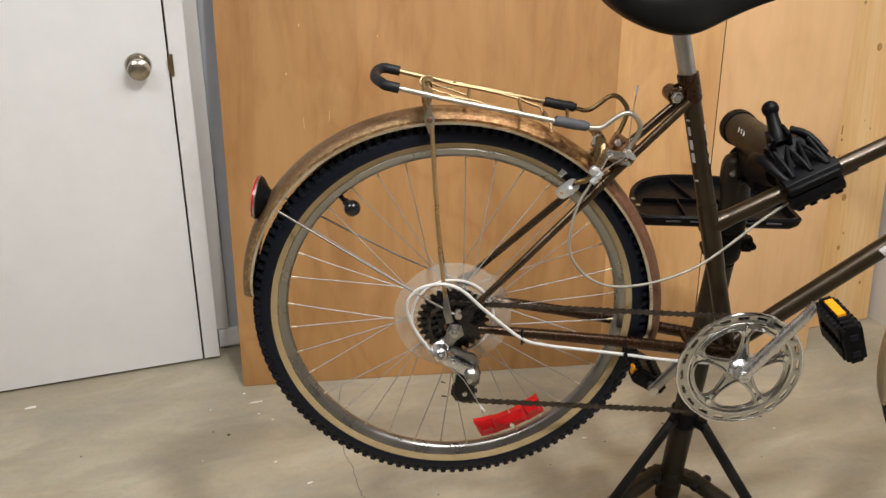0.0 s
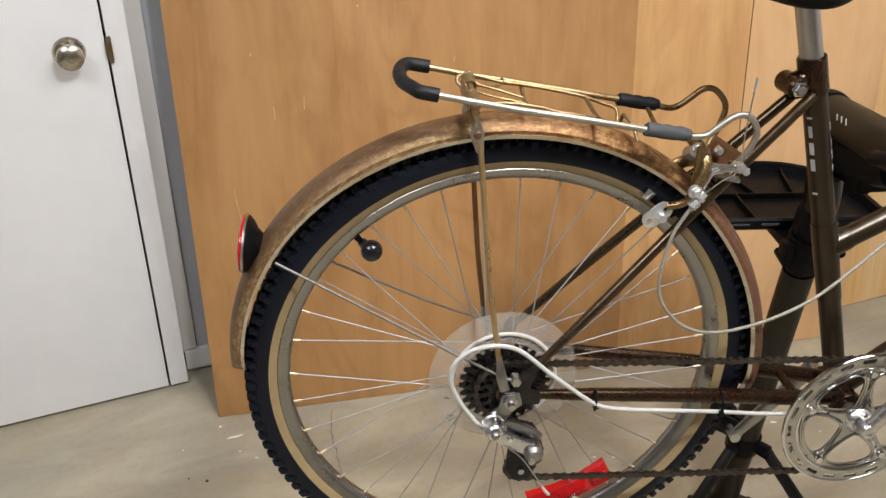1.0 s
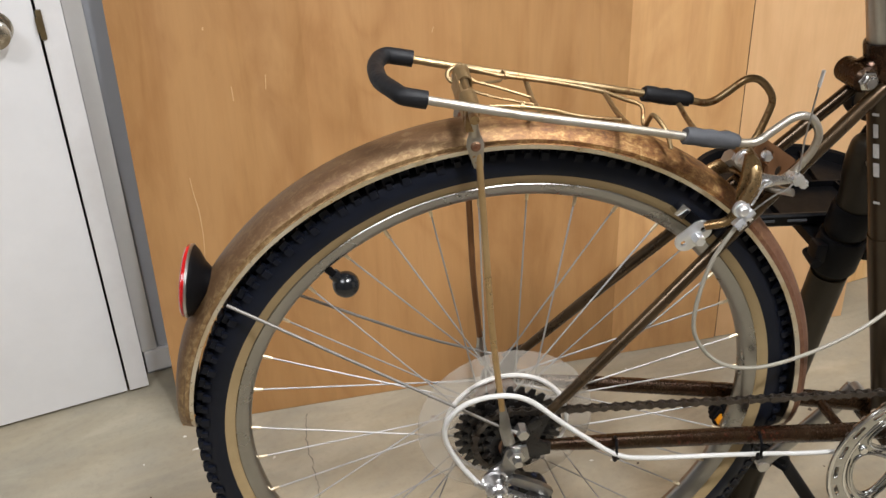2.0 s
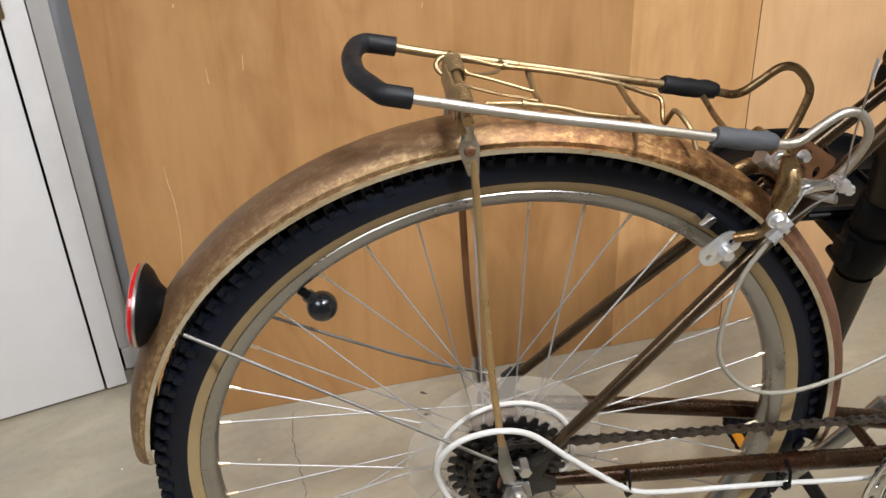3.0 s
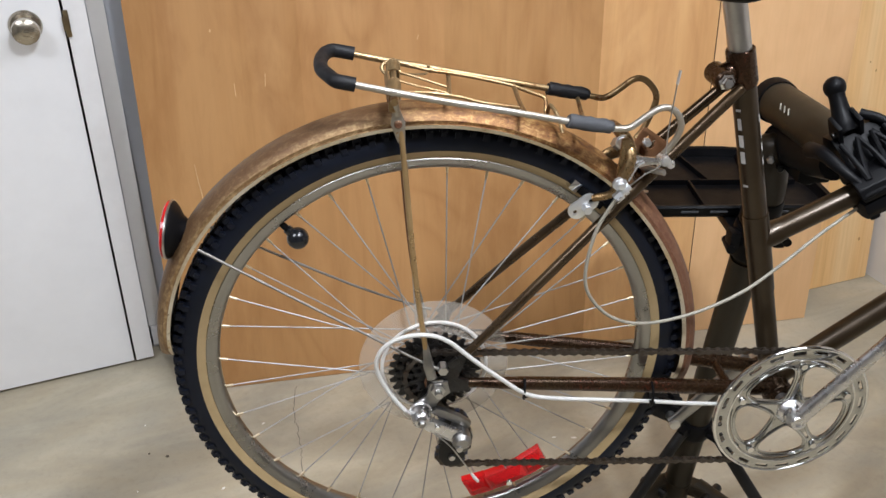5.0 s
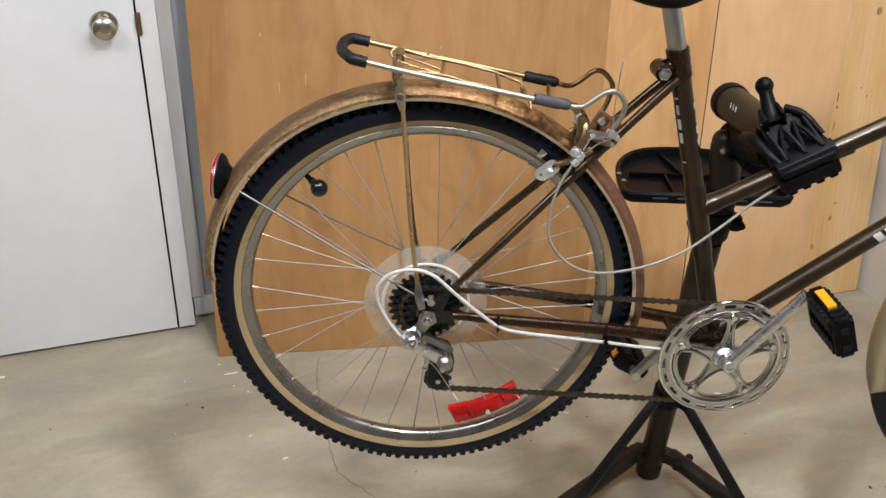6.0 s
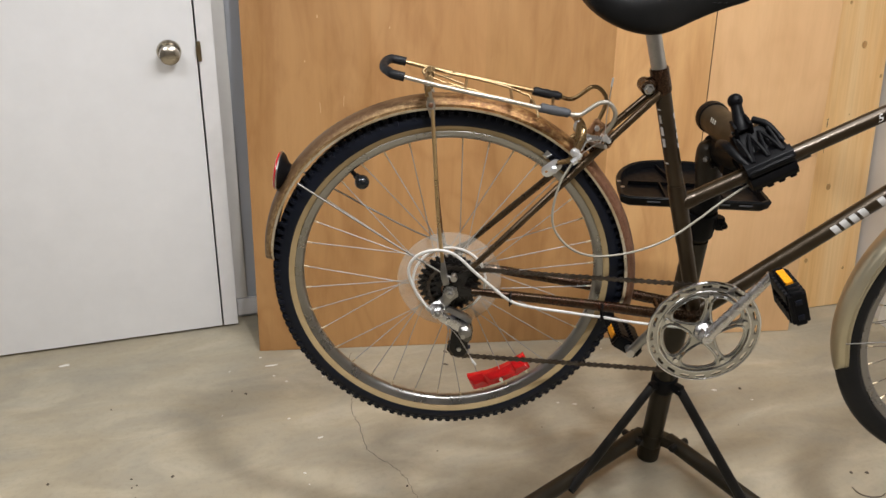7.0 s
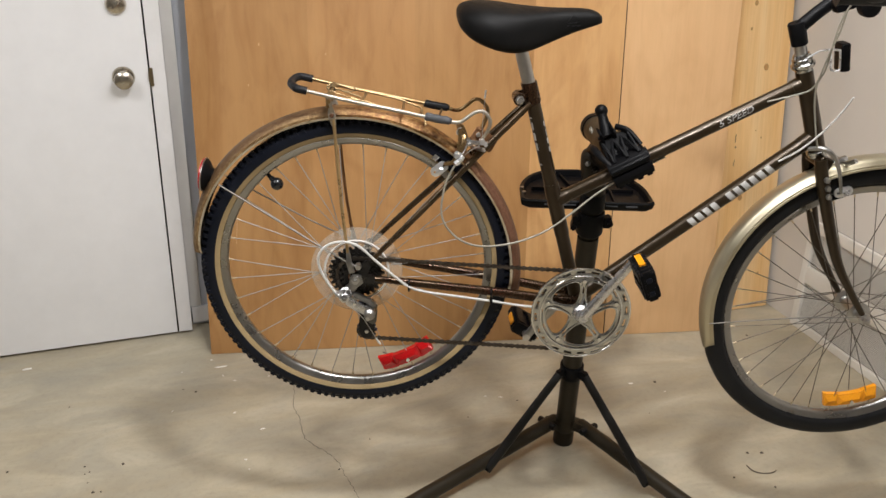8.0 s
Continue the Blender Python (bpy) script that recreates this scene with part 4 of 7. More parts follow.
def rear_hardware():
    for s in (-1, 1):
        # long wire stay to the tail of the mudguard
        wire = tube(bmesh.new(), [P(-0.277, 0.0305 * s, 0.192), P(-0.10, 0.050 * s, 0.084), P(-0.012, 0.066 * s, 0.036), P(0.004, 0.066 * s, 0.030)], [0.0017, 0.0017, 0.0017, 0.0026], 10, 3)
        part("fender_stay", wire, STAY_WIRE, rear_fender)
        # rack leg: round above, flattened at the eyelets
        neck = tube(bmesh.new(), [P(-0.049, 0.046 * s, 0.380), P(-0.047, 0.042 * s, 0.366), P(-0.046, 0.0370 * s, 0.354)], [0.0044, 0.0036, 0.0050], 12, 3)
        tube(neck, [P(-0.046, 0.0372 * s, 0.357), P(-0.0445, 0.0365 * s, 0.343), P(-0.041, 0.0375 * s, 0.322)], [0.0046, 0.0082, 0.0044], 14, 4, flat=0.4)
        part("rack_leg_eyelet", neck, RACK_SILVER, bicycle, "plated flattened eyelet of the rack leg")
        leg = bmesh.new()
        tube(leg, [P(-0.0425, 0.0372 * s, 0.334), P(-0.040, 0.0385 * s, 0.318), P(-0.0275, 0.053 * s, 0.16), P(-0.0155, 0.064 * s, 0.060)], [0.0024, 0.0033, 0.0034, 0.0034], 12, 4)
        part("rack_leg", leg, LEG_GOLD if s < 0 else LEG_RUST, bicycle, "gold-tinted rack leg" if s < 0 else "red-brown rusty rack leg")
        foot = tube(bmesh.new(), [P(-0.0157, 0.064 * s, 0.066), P(-0.0135, 0.066 * s, 0.050), P(-0.0120, 0.068 * s, 0.036), P(-0.0070, 0.068 * s, 0.016)], [0.0034, 0.0050, 0.0066, 0.0064], 12, 3, flat=0.5)
        part("rack_leg_foot", foot, DARK_STEEL if s < 0 else STEEL, bicycle)
        rivet = lathe(bmesh.new(), [(0.0, 0.0425), (0.0036, 0.0420), (0.0048, 0.0402), (0.0048, 0.0320), (0.0, 0.032)], 16, Matrix.Translation((-0.0445, 0, 0.343)) @ Matrix.Rotation(radians(-90 * s), 4, "X"))
        part("rivet", rivet, HUB_RUST, rear_fender)
    eyelet = lathe(bmesh.new(), [(0.0, -0.074), (0.0062, -0.074), (0.0070, -0.071), (0.0070, -0.060), (0.0, -0.060)], 6, across(0.006, 0, 0.030))
    part("stay_screw", eyelet, STEEL, bicycle)
    for s in (-1, 1):
        nut = lathe(bmesh.new(), [(0.0, 0.084), (0.0048, 0.084), (0.0050, 0.075), (0.0090, 0.0745), (0.0096, 0.0665), (0.0125, 0.066), (0.0125, 0.063), (0.0, 0.063)], 6, Matrix.Rotation(radians(-90 * s), 4, "X"))
        part("axle_nut", nut, STEEL, bicycle, "plated axle nut")


rear_hardware()


def tail_light():
    d = Vector((-0.992, 0.04, 0.12)).normalized()
    root = P(-0.2990, 0, 0.2020)
    prof = [(0.0, -0.014), (0.012, -0.012), (0.015, -0.006), (0.021, 0.000), (0.031, 0.006), (0.0358, 0.0105), (0.0362, 0.012), (0.0, 0.012)]
    ob = part("tail_reflector", lathe(bmesh.new(), prof, 28, along(root, root + d) @ Matrix.Diagonal((1.05, 0.92, 1, 1))), BLACK_PLASTIC, bicycle, "black housing with a red lens on the rear mudguard")
    ring = lathe(bmesh.new(), [(0.0362, 0.0112), (0.0372, 0.0116), (0.0372, 0.0138), (0.0358, 0.0142), (0.0348, 0.0118)], 28, along(root, root + d) @ Matrix.Diagonal((1.05, 0.92, 1, 1)), loop=True)
    part("bezel", ring, STEEL, ob)
    lens = lathe(bmesh.new(), [(0.0, 0.0200), (0.026, 0.0196), (0.0335, 0.0184), (0.0360, 0.0168), (0.0364, 0.0136), (0.0, 0.0136)], 28, along(root, root + d) @ Matrix.Diagonal((1.05, 0.92, 1, 1)))
    part("lens", lens, TAIL_RED, ob, "red reflector lens")


tail_light()


def rack():
    """Spring rack: a long tube loop with black sleeves, an inner wire clip, cross bars and springs."""
    loop = bmesh.new()
    near, far = -0.056, 0.050
    tube(loop, [P(-0.100, near, 0.3966), P(-0.0094, near, 0.3768), P(0.0682, near, 0.3625), P(0.138, near, 0.3488), P(0.180, near, 0.3408), P(0.1985, near, 0.3385), P(0.2105, near, 0.3405), P(0.2240, near, 0.3508), P(0.2405, near, 0.3612), P(0.2560, near, 0.3588),
                P(0.2665, near, 0.3430), P(0.2640, -0.055, 0.3250), P(0.2540, -0.053, 0.3070), P(0.2480, -0.046, 0.2950)], 0.0038, 12, 5)
    tube(loop, [P(-0.100, far, 0.3968), P(-0.050, far, 0.3858), P(0.047, far, 0.3670), P(0.1412, far, 0.3488), P(0.1896, far, 0.3392), P(0.2042, far, 0.3360), P(0.2145, 0.049, 0.3385), P(0.2260, 0.047, 0.3475), P(0.2415, 0.043, 0.3612), P(0.2565, 0.041, 0.3590),
                P(0.2695, 0.038, 0.3420), P(0.2660, 0.036, 0.3220), P(0.2570, 0.033, 0.3010), P(0.2480, 0.030, 0.2900)], 0.0038, 12, 5, slot=1)
    ob = part("rear_rack", loop, [RACK_SILVER, RACK_GOLD], bicycle, "tubular spring rack, plated and rust-tinted")
    tip = tube(bmesh.new(), [P(-0.0895, near, 0.3943), P(-0.1060, near, 0.3980), P(-0.1105, -0.0525, 0.3985), P(-0.1160, -0.0400, 0.3990), P(-0.1238, -0.0180, 0.3985), P(-0.1258, 0.0050, 0.3985), P(-0.1250, 0.0230, 0.3988), P(-0.1205, 0.0400, 0.3995),
                             P(-0.1140, 0.0485, 0.3995), P(-0.1075, far, 0.3985), P(-0.0891, far, 0.3948)], 0.0077, 16, 3)
    part("end_sleeve", tip, SLEEVE_BLACK, ob, "black rubber end sleeve")
    for v, mat_ in ((near, SLEEVE_GREY), (far, SLEEVE_BLACK)):
        w0 = 0.3488
        sleeve = tube(bmesh.new(), [P(0.1385, v, w0 + 0.0006), P(0.141, v, w0), P(0.156, v, w0 - 0.0026), P(0.176, v, w0 - 0.0060), P(0.187, v, w0 - 0.0078), P(0.1905, v, w0 - 0.0086)], [0.0066, 0.0078, 0.0080, 0.0078, 0.0072, 0.0046], 14, 3)
        torn = mesh_of("sleeve", sleeve, mat_)
        for vert in torn.vertices:
            k = vert.co.x * 900.0 + vert.co.z * 400.0
            vert.co.y += 0.0005 * math.sin(k)
            vert.co.z += 0.0006 * math.sin(k * 1.7 + 1.0)
        part("sleeve", torn, mat_, ob, "dusty grey rubber sleeve with a torn edge" if v < 0 else "black rubber sleeve")
    inner = bmesh.new()
    tube(inner, [P(-0.046, 0.028, 0.3770), P(-0.055, 0.032, 0.3775), P(-0.0585, 0.038, 0.3825), P(-0.052, 0.043, 0.3870), P(-0.0366, 0.042, 0.3858), P(-0.0081, 0.042, 0.3775), P(0.016, 0.042, 0.3734), P(0.0455, 0.042, 0.3679), P(0.091, 0.042, 0.3571), P(0.1173, 0.040, 0.3478),
                 P(0.1330, 0.036, 0.3420), P(0.1325, 0.026, 0.3300), P(0.1338, 0.022, 0.3262), P(0.1318, 0.010, 0.3380), P(0.1318, 0.000, 0.3465), P(0.1375, -0.018, 0.3385), P(0.1410, -0.028, 0.3240)], 0.0022, 10, 4)
    tube(inner, [P(-0.0319, -0.030, 0.3758), P(-0.007, -0.030, 0.3743), P(0.0243, -0.030, 0.3691), P(0.0449, -0.030, 0.3630), P(0.0728, -0.029, 0.3578), P(0.0900, -0.026, 0.3545)], 0.0021, 10, 3)
    for u, v, w in ((-0.0020, 0.042, 0.3768), (-0.0030, -0.030, 0.3738)):
        tube(inner, [P(u - 0.0016, v, w + 0.0003), P(u + 0.0016, v, w - 0.0003)], 0.0034, 10)
    part("inner_wire", inner, RACK_GOLD, ob, "gold-tinted spring clip wire")
    for a, b in ((P(0.0191, 0.048, 0.3690), P(0.0125, -0.032, 0.3705)), (P(0.097, 0.047, 0.3548), P(0.0945, -0.052, 0.3545)), (P(0.1753, 0.047, 0.3385), P(0.1610, -0.052, 0.3425))):
        part("cross_bar", tube(bmesh.new(), [a, (a + b) / 2 + P(0, 0, -0.004), b], 0.0026, 10, 3), RACK_GOLD, ob)
    axis_far, axis_near = P(-0.0450, 0.050, 0.3855), P(-0.0492, -0.056, 0.3740)
    pin = tube(bmesh.new(), [axis_far, axis_near], 0.0042, 12)
    box(pin, (0.0030, 0.066, 0.014), Matrix.Translation((-0.0535, -0.006, 0.3770)) @ Matrix.Rotation(radians(6), 4, "X") @ Matrix.Rotation(radians(12), 4, "Y"), 0.001)
    box(pin, (0.010, 0.008, 0.020), Matrix.Translation((-0.0500, -0.040, 0.3680)), 0.003)
    part("hinge_pin", pin, RACK_GOLD, ob)
    for f0, f1, turns in ((0.10, 0.36, 9), (0.58, 0.83, 9)):
        n = turns * 12
        coil = []
        for k in range(n + 1):
            c = axis_far.lerp(axis_near, f0 + (f1 - f0) * k / n)
            q = 2 * math.pi * k / 12
            coil.append(c + P(0.0070 * math.cos(q), 0, 0.0070 * math.sin(q)))
        part("spring", tube(bmesh.new(), coil, 0.0012, 6), RACK_GOLD, ob, "coiled rack spring")
    arms = tube(bmesh.new(), [P(-0.0400, 0.012, 0.3868), P(-0.0373, 0.010, 0.3842), P(-0.0200, 0.006, 0.3800), P(0.0120, 0.000, 0.3706)], 0.0014, 6, 3)
    tube(arms, [P(-0.0470, -0.012, 0.3868), P(-0.0400, -0.012, 0.3826), P(-0.0200, -0.012, 0.3762), P(0.0120, -0.014, 0.3690)], 0.0014, 6, 3)
    tube(arms, [P(-0.0440, 0.022, 0.3800), P(-0.0300, 0.026, 0.3775), P(-0.0118, 0.036, 0.3740), P(-0.0060, 0.041, 0.3745), P(-0.0030, 0.044, 0.3790), P(-0.0060, 0.044, 0.3815)], 0.0013, 6, 3)
    part("spring_arm", arms, RACK_GOLD, ob)
    slotted = plate([(-0.024, -0.016), (0.024, -0.016), (0.026, -0.012), (0.026, 0.012), (0.024, 0.016), (-0.024, 0.016), (-0.026, 0.012), (-0.026, -0.012)],
                    [circle(0.0028, 10, -0.014, 0.004, 1.0, 2.4), circle(0.0028, 10, -0.004, 0.004, 1.0, 2.4), circle(0.0032, 10, 0.012, -0.003, 1.2, 1.8)], 0.0022, 0.0004,
                    Matrix.Translation((0.261, 0.002, 0.2885)) @ Matrix.Rotation(radians(34), 4, "Y") @ Matrix.Rotation(radians(-20), 4, "X"))
    box(slotted, (0.004, 0.040, 0.030), Matrix.Translation((0.247, 0.004, 0.279)), 0.001)
    part("mounting_plate", slotted, LEG_RUST, ob, "slotted red-brown mounting plate")
    screw = lathe(bmesh.new(), [(0.0, -0.0090), (0.0040, -0.0085), (0.0052, -0.0060), (0.0052, 0.0), (0.0, 0.0)], 6, across(0.2482, -0.006, 0.3015))
    part("plate_screw", screw, BRIGHT_ALLOY, ob)


rack()


def brake(centre, dirn, name, material, label, near_arm=None, shoe_at=None, shoe_turn=8.0, slim=1.0):
    """A side-pull calliper on one bolt: two curved arms with brake shoes, a spring and barrel adjuster. dirn: unit vector from the hub to the calliper."""
    out = Vector(dirn).normalized()
    tan = Vector((out.z, 0, -out.x))
    c = Vector(centre)

    def q(r, t, v):
        return c + out * r + tan * t + Vector((0, v, 0))
    body = bmesh.new()
    for s in (-1, 1):
        if s < 0 and near_arm:
            tube(body, near_arm, [slim * r for r in (0.0060, 0.0075, 0.0072, 0.0064, 0.0054, 0.0048, 0.0045)], 14, 4)
            continue
        tube(body, [q(0.012, 0.010, -0.010 * s), q(0.010, 0.008, 0.016 * s), q(0.000, 0.004, 0.032 * s), q(-0.020, -0.002, 0.036 * s), q(-0.046, -0.006, 0.031 * s)], [0.0105, 0.0100, 0.0095, 0.0085, 0.0085], 12, 4, flat=0.75)
    ob = part(name, body, material, bicycle, label)
    part("cable_arm", tube(bmesh.new(), [q(0.010, 0.010, -0.012), q(0.016, 0.014, -0.034), q(0.026, 0.022, -0.052)], [0.007, 0.006, 0.0055], 12, 3, flat=0.6), STEEL, ob, "plated cable arm")
    bolt = tube(bmesh.new(), [q(0.012, -0.022, 0), q(0.012, 0.026, 0)], 0.0042, 10)
    tube(bolt, [q(0.012, 0.014, 0), q(0.012, 0.024, 0)], 0.0082, 6)
    tube(bolt, [q(0.012, -0.024, 0), q(0.012, -0.015, 0)], 0.0082, 6)
    part("pivot_bolt", bolt, STEEL, ob)
    for s in (-1, 1):
        holder = bmesh.new()
        m = Matrix.Translation(q(-0.051, -0.014, 0.035 * s)) @ Matrix((tan, (0, 1, 0), out)).transposed().to_4x4()
        if shoe_at:
            m.translation = Vector((shoe_at[0], 0.042 * s, shoe_at[1]))
        outline = [(0.0105 * math.cos(a) + (0.0085 if math.cos(a) > 0 else -0.0085), 0.0105 * math.sin(a)) for a in (math.pi * j / 10 for j in range(20))]
        holder = plate(outline, [circle(0.0032, 12, 0.0110, 0), circle(0.0032, 12, -0.0115, 0)], 0.003, 0.0006, m @ Matrix.Rotation(radians(shoe_turn), 4, "Y"))
        part("shoe_plate", holder, BRIGHT_ALLOY, ob, "bright slotted brake shoe plate")
        nut = lathe(bmesh.new(), [(0.0, 0.010), (0.005, 0.010), (0.006, 0.008), (0.006, 0.0), (0.0, 0.0)], 6, Matrix.Translation(Vector((shoe_at[0] + 0.0035, 0.043 * s, shoe_at[1] - 0.0015)) if shoe_at else q(-0.052, 0.000, 0.034 * s)) @ Matrix.Rotation(radians(-90 * s), 4, "X"))
        part("shoe_nut", nut, BRIGHT_ALLOY, ob)
        pad = box(bmesh.new(), (0.042, 0.010, 0.010), Matrix.Translation(q(-0.054, -0.010, 0.0215 * s)) @ Matrix((tan, (0, 1, 0), out)).transposed().to_4x4(), 0.002)
        part("brake_pad", pad, BLACK_PLASTIC, ob)
        box(pad2 := bmesh.new(), (0.012, 0.013, 0.013), Matrix.Translation(q(-0.054, -0.036, 0.0225 * s)) @ Matrix((tan, (0, 1, 0), out)).transposed().to_4x4(), 0.001)
        part("shoe_end", pad2, CHROME, ob)
    return ob


BRAKE_BRASS = rusty("brown_brass_calliper", (0.27, 0.185, 0.090), (0.20, 0.120, 0.052), (0.12, 0.05, 0.02), -0.02, 0.9, (0.22, 0.38), 30.0)
brake(P(0.224, 0, 0.276), (0.224, 0, 0.276), "rear_brake", BRAKE_BRASS, "brass-tinted side-pull rear brake calliper",
      [P(0.2080, 0.004, 0.3200), P(0.2110, -0.020, 0.3200), P(0.2165, -0.040, 0.3110), P(0.2170, -0.050, 0.2990), P(0.2115, -0.053, 0.2850), P(0.2050, -0.054, 0.2710), P(0.1975, -0.051, 0.2560), P(0.1800, -0.043, 0.2480)],
      (0.1700, 0.2375), -77.0)
brake(FRONT_HUB + P(-0.107, 0, 0.327), (-0.132, 0, 0.343), "front_brake", DARK_STEEL, "plated side-pull front brake calliper",
      [P(0.930, -0.020, 0.288), P(0.9480, -0.036, 0.2935), P(0.9640, -0.044, 0.2890), P(0.9785, -0.046, 0.2740), P(0.9900, -0.046, 0.2520), P(0.9990, -0.045, 0.2260), P(1.0070, -0.043, 0.2000)],
      (1.0120, 0.2030), slim=0.75)


def rear_brake_fittings():
    # pressed calliper plate, its cable branch, return spring and bolts
    web = prism(bmesh.new(), [(0.2046, 0.3228), (0.2122, 0.3240), (0.2190, 0.3170), (0.2235, 0.3075), (0.2262, 0.2960), (0.2255, 0.2850), (0.2169, 0.2681), (0.2080, 0.2690), (0.2040, 0.2760), (0.2035, 0.2852), (0.2049, 0.3004)], 0.0045, Matrix.Translation((0, -0.047, 0)), 0.0016)
    part("calliper_plate", web, BRAKE_BRASS, bicycle, "brass-tinted pressed brake arm plate")
    branch = prism(bmesh.new(), [(0.2160, 0.3060), (0.2356, 0.3022), (0.2525, 0.3006), (0.2605, 0.2965), (0.2595, 0.2915), (0.2516, 0.2930), (0.2374, 0.2925), (0.2254, 0.2895), (0.2170, 0.2880)], 0.0034, Matrix.Translation((0, -0.052, 0)), 0.0012)
    part("cable_branch", branch, ALLOY, bicycle, "plated cable arm of the brake")
    part("return_spring", tube(bmesh.new(), [P(0.2310, -0.056, 0.2975), P(0.2266, -0.057, 0.2961), P(0.2230, -0.057, 0.2926), P(0.2153, -0.057, 0.2750)], 0.0011, 8, 3), BRIGHT_ALLOY, bicycle)
    acorn = lathe(bmesh.new(), [(0.0, -0.0135), (0.0035, -0.0130), (0.0056, -0.0105), (0.0060, -0.0070), (0.0068, -0.0066), (0.0070, -0.0020), (0.0088, -0.0014), (0.0088, 0.0), (0.0, 0.0)], 18, across(0.2104, -0.034, 0.3135))
    part("acorn_nut", acorn, BRIGHT_ALLOY, bicycle, "bright domed pivot nut")
    ball = lathe(bmesh.new(), [(0.0, -0.0130), (0.0040, -0.0120), (0.0062, -0.0090), (0.0064, -0.0060), (0.0082, -0.0056), (0.0086, -0.0030), (0.0064, -0.0020), (0.0064, 0.0), (0.0, 0.0)], 18, across(0.2052, -0.0535, 0.2722))
    part("arm_nut", ball, BRIGHT_ALLOY, bicycle, "bright domed arm nut")
    bm = tube(bmesh.new(), [P(0.2070, -0.060, 0.2610), P(0.2165, -0.059, 0.2705)], 0.0044, 8)
    tube(bm, [P(0.2095, -0.060, 0.2640), P(0.2125, -0.060, 0.2670)], 0.0066, 14)
    tube(bm, [P(0.2010, -0.061, 0.2545), P(0.2080, -0.060, 0.2612)], 0.0062, 6)
    part("barrel_adjuster", bm, BRIGHT_ALLOY, bicycle, "plated barrel adjuster")
    bm = tube(bmesh.new(), [P(0.2525, -0.064, 0.3010), P(0.2525, -0.050, 0.3010)], 0.0060, 12)
    tube(bm, [P(0.2515, -0.067, 0.3030), P(0.2515, -0.060, 0.3030)], [0.0040, 0.0046], 10)
    tube(bm, [P(0.2600, -0.063, 0.2955), P(0.2600, -0.052, 0.2955)], 0.0044, 6)
    tube(bm, [P(0.2530, -0.060, 0.2995), P(0.2630, -0.060, 0.2960)], 0.0034, 8)
    part("cable_anchor", bm, BRIGHT_ALLOY, bicycle)
    bm = tube(bmesh.new(), [P(0.2150, -0.060, 0.2695), P(0.232, -0.061, 0.2850), P(0.2500, -0.063, 0.3000), P(0.2515, -0.060, 0.340), P(0.2540, -0.059, 0.392)], 0.0008, 6, 3)
    part("brake_cable_wire", bm, STEEL, bicycle)
    part("cable_end_cap", tube(bmesh.new(), [P(0.2538, -0.059, 0.389), P(0.2550, -0.059, 0.404)], 0.0017, 8), BRIGHT_ALLOY, bicycle)
    loop = [P(0.2020, -0.061, 0.2555), P(0.1850, -0.060, 0.2190), P(0.1765, -0.062, 0.1780), P(0.1772, -0.062, 0.1430), P(0.1900, -0.061, 0.1160), P(0.2150, -0.058, 0.0905), P(0.2490, -0.053, 0.0750), P(0.2900, -0.047, 0.0720), P(0.3450, -0.037, 0.0795), P(0.4000, -0.029, 0.1010), P(0.4500, -0.020, 0.1360), P(0.5000, -0.012, 0.1770), P(0.560, -0.004, 0.2165), P(0.640, -0.004, 0.2605)]
    part("rear_brake_housing", tube(bmesh.new(), loop, 0.0022, 10, 6), GREY_HOUSING, bicycle, "yellowed brake cable housing in a loose loop")


rear_brake_fittings()


BLUE_PULLEY = simple("blue_black_pulley_plastic", (0.006, 0.008, 0.018), (0.012, 0.016, 0.034), 60.0, (0.25, 0.4))
LINK_STEEL = simple("oily_link_steel", (0.07, 0.068, 0.064), (0.15, 0.145, 0.135), 60.0, (0.26, 0.4), 1.0)


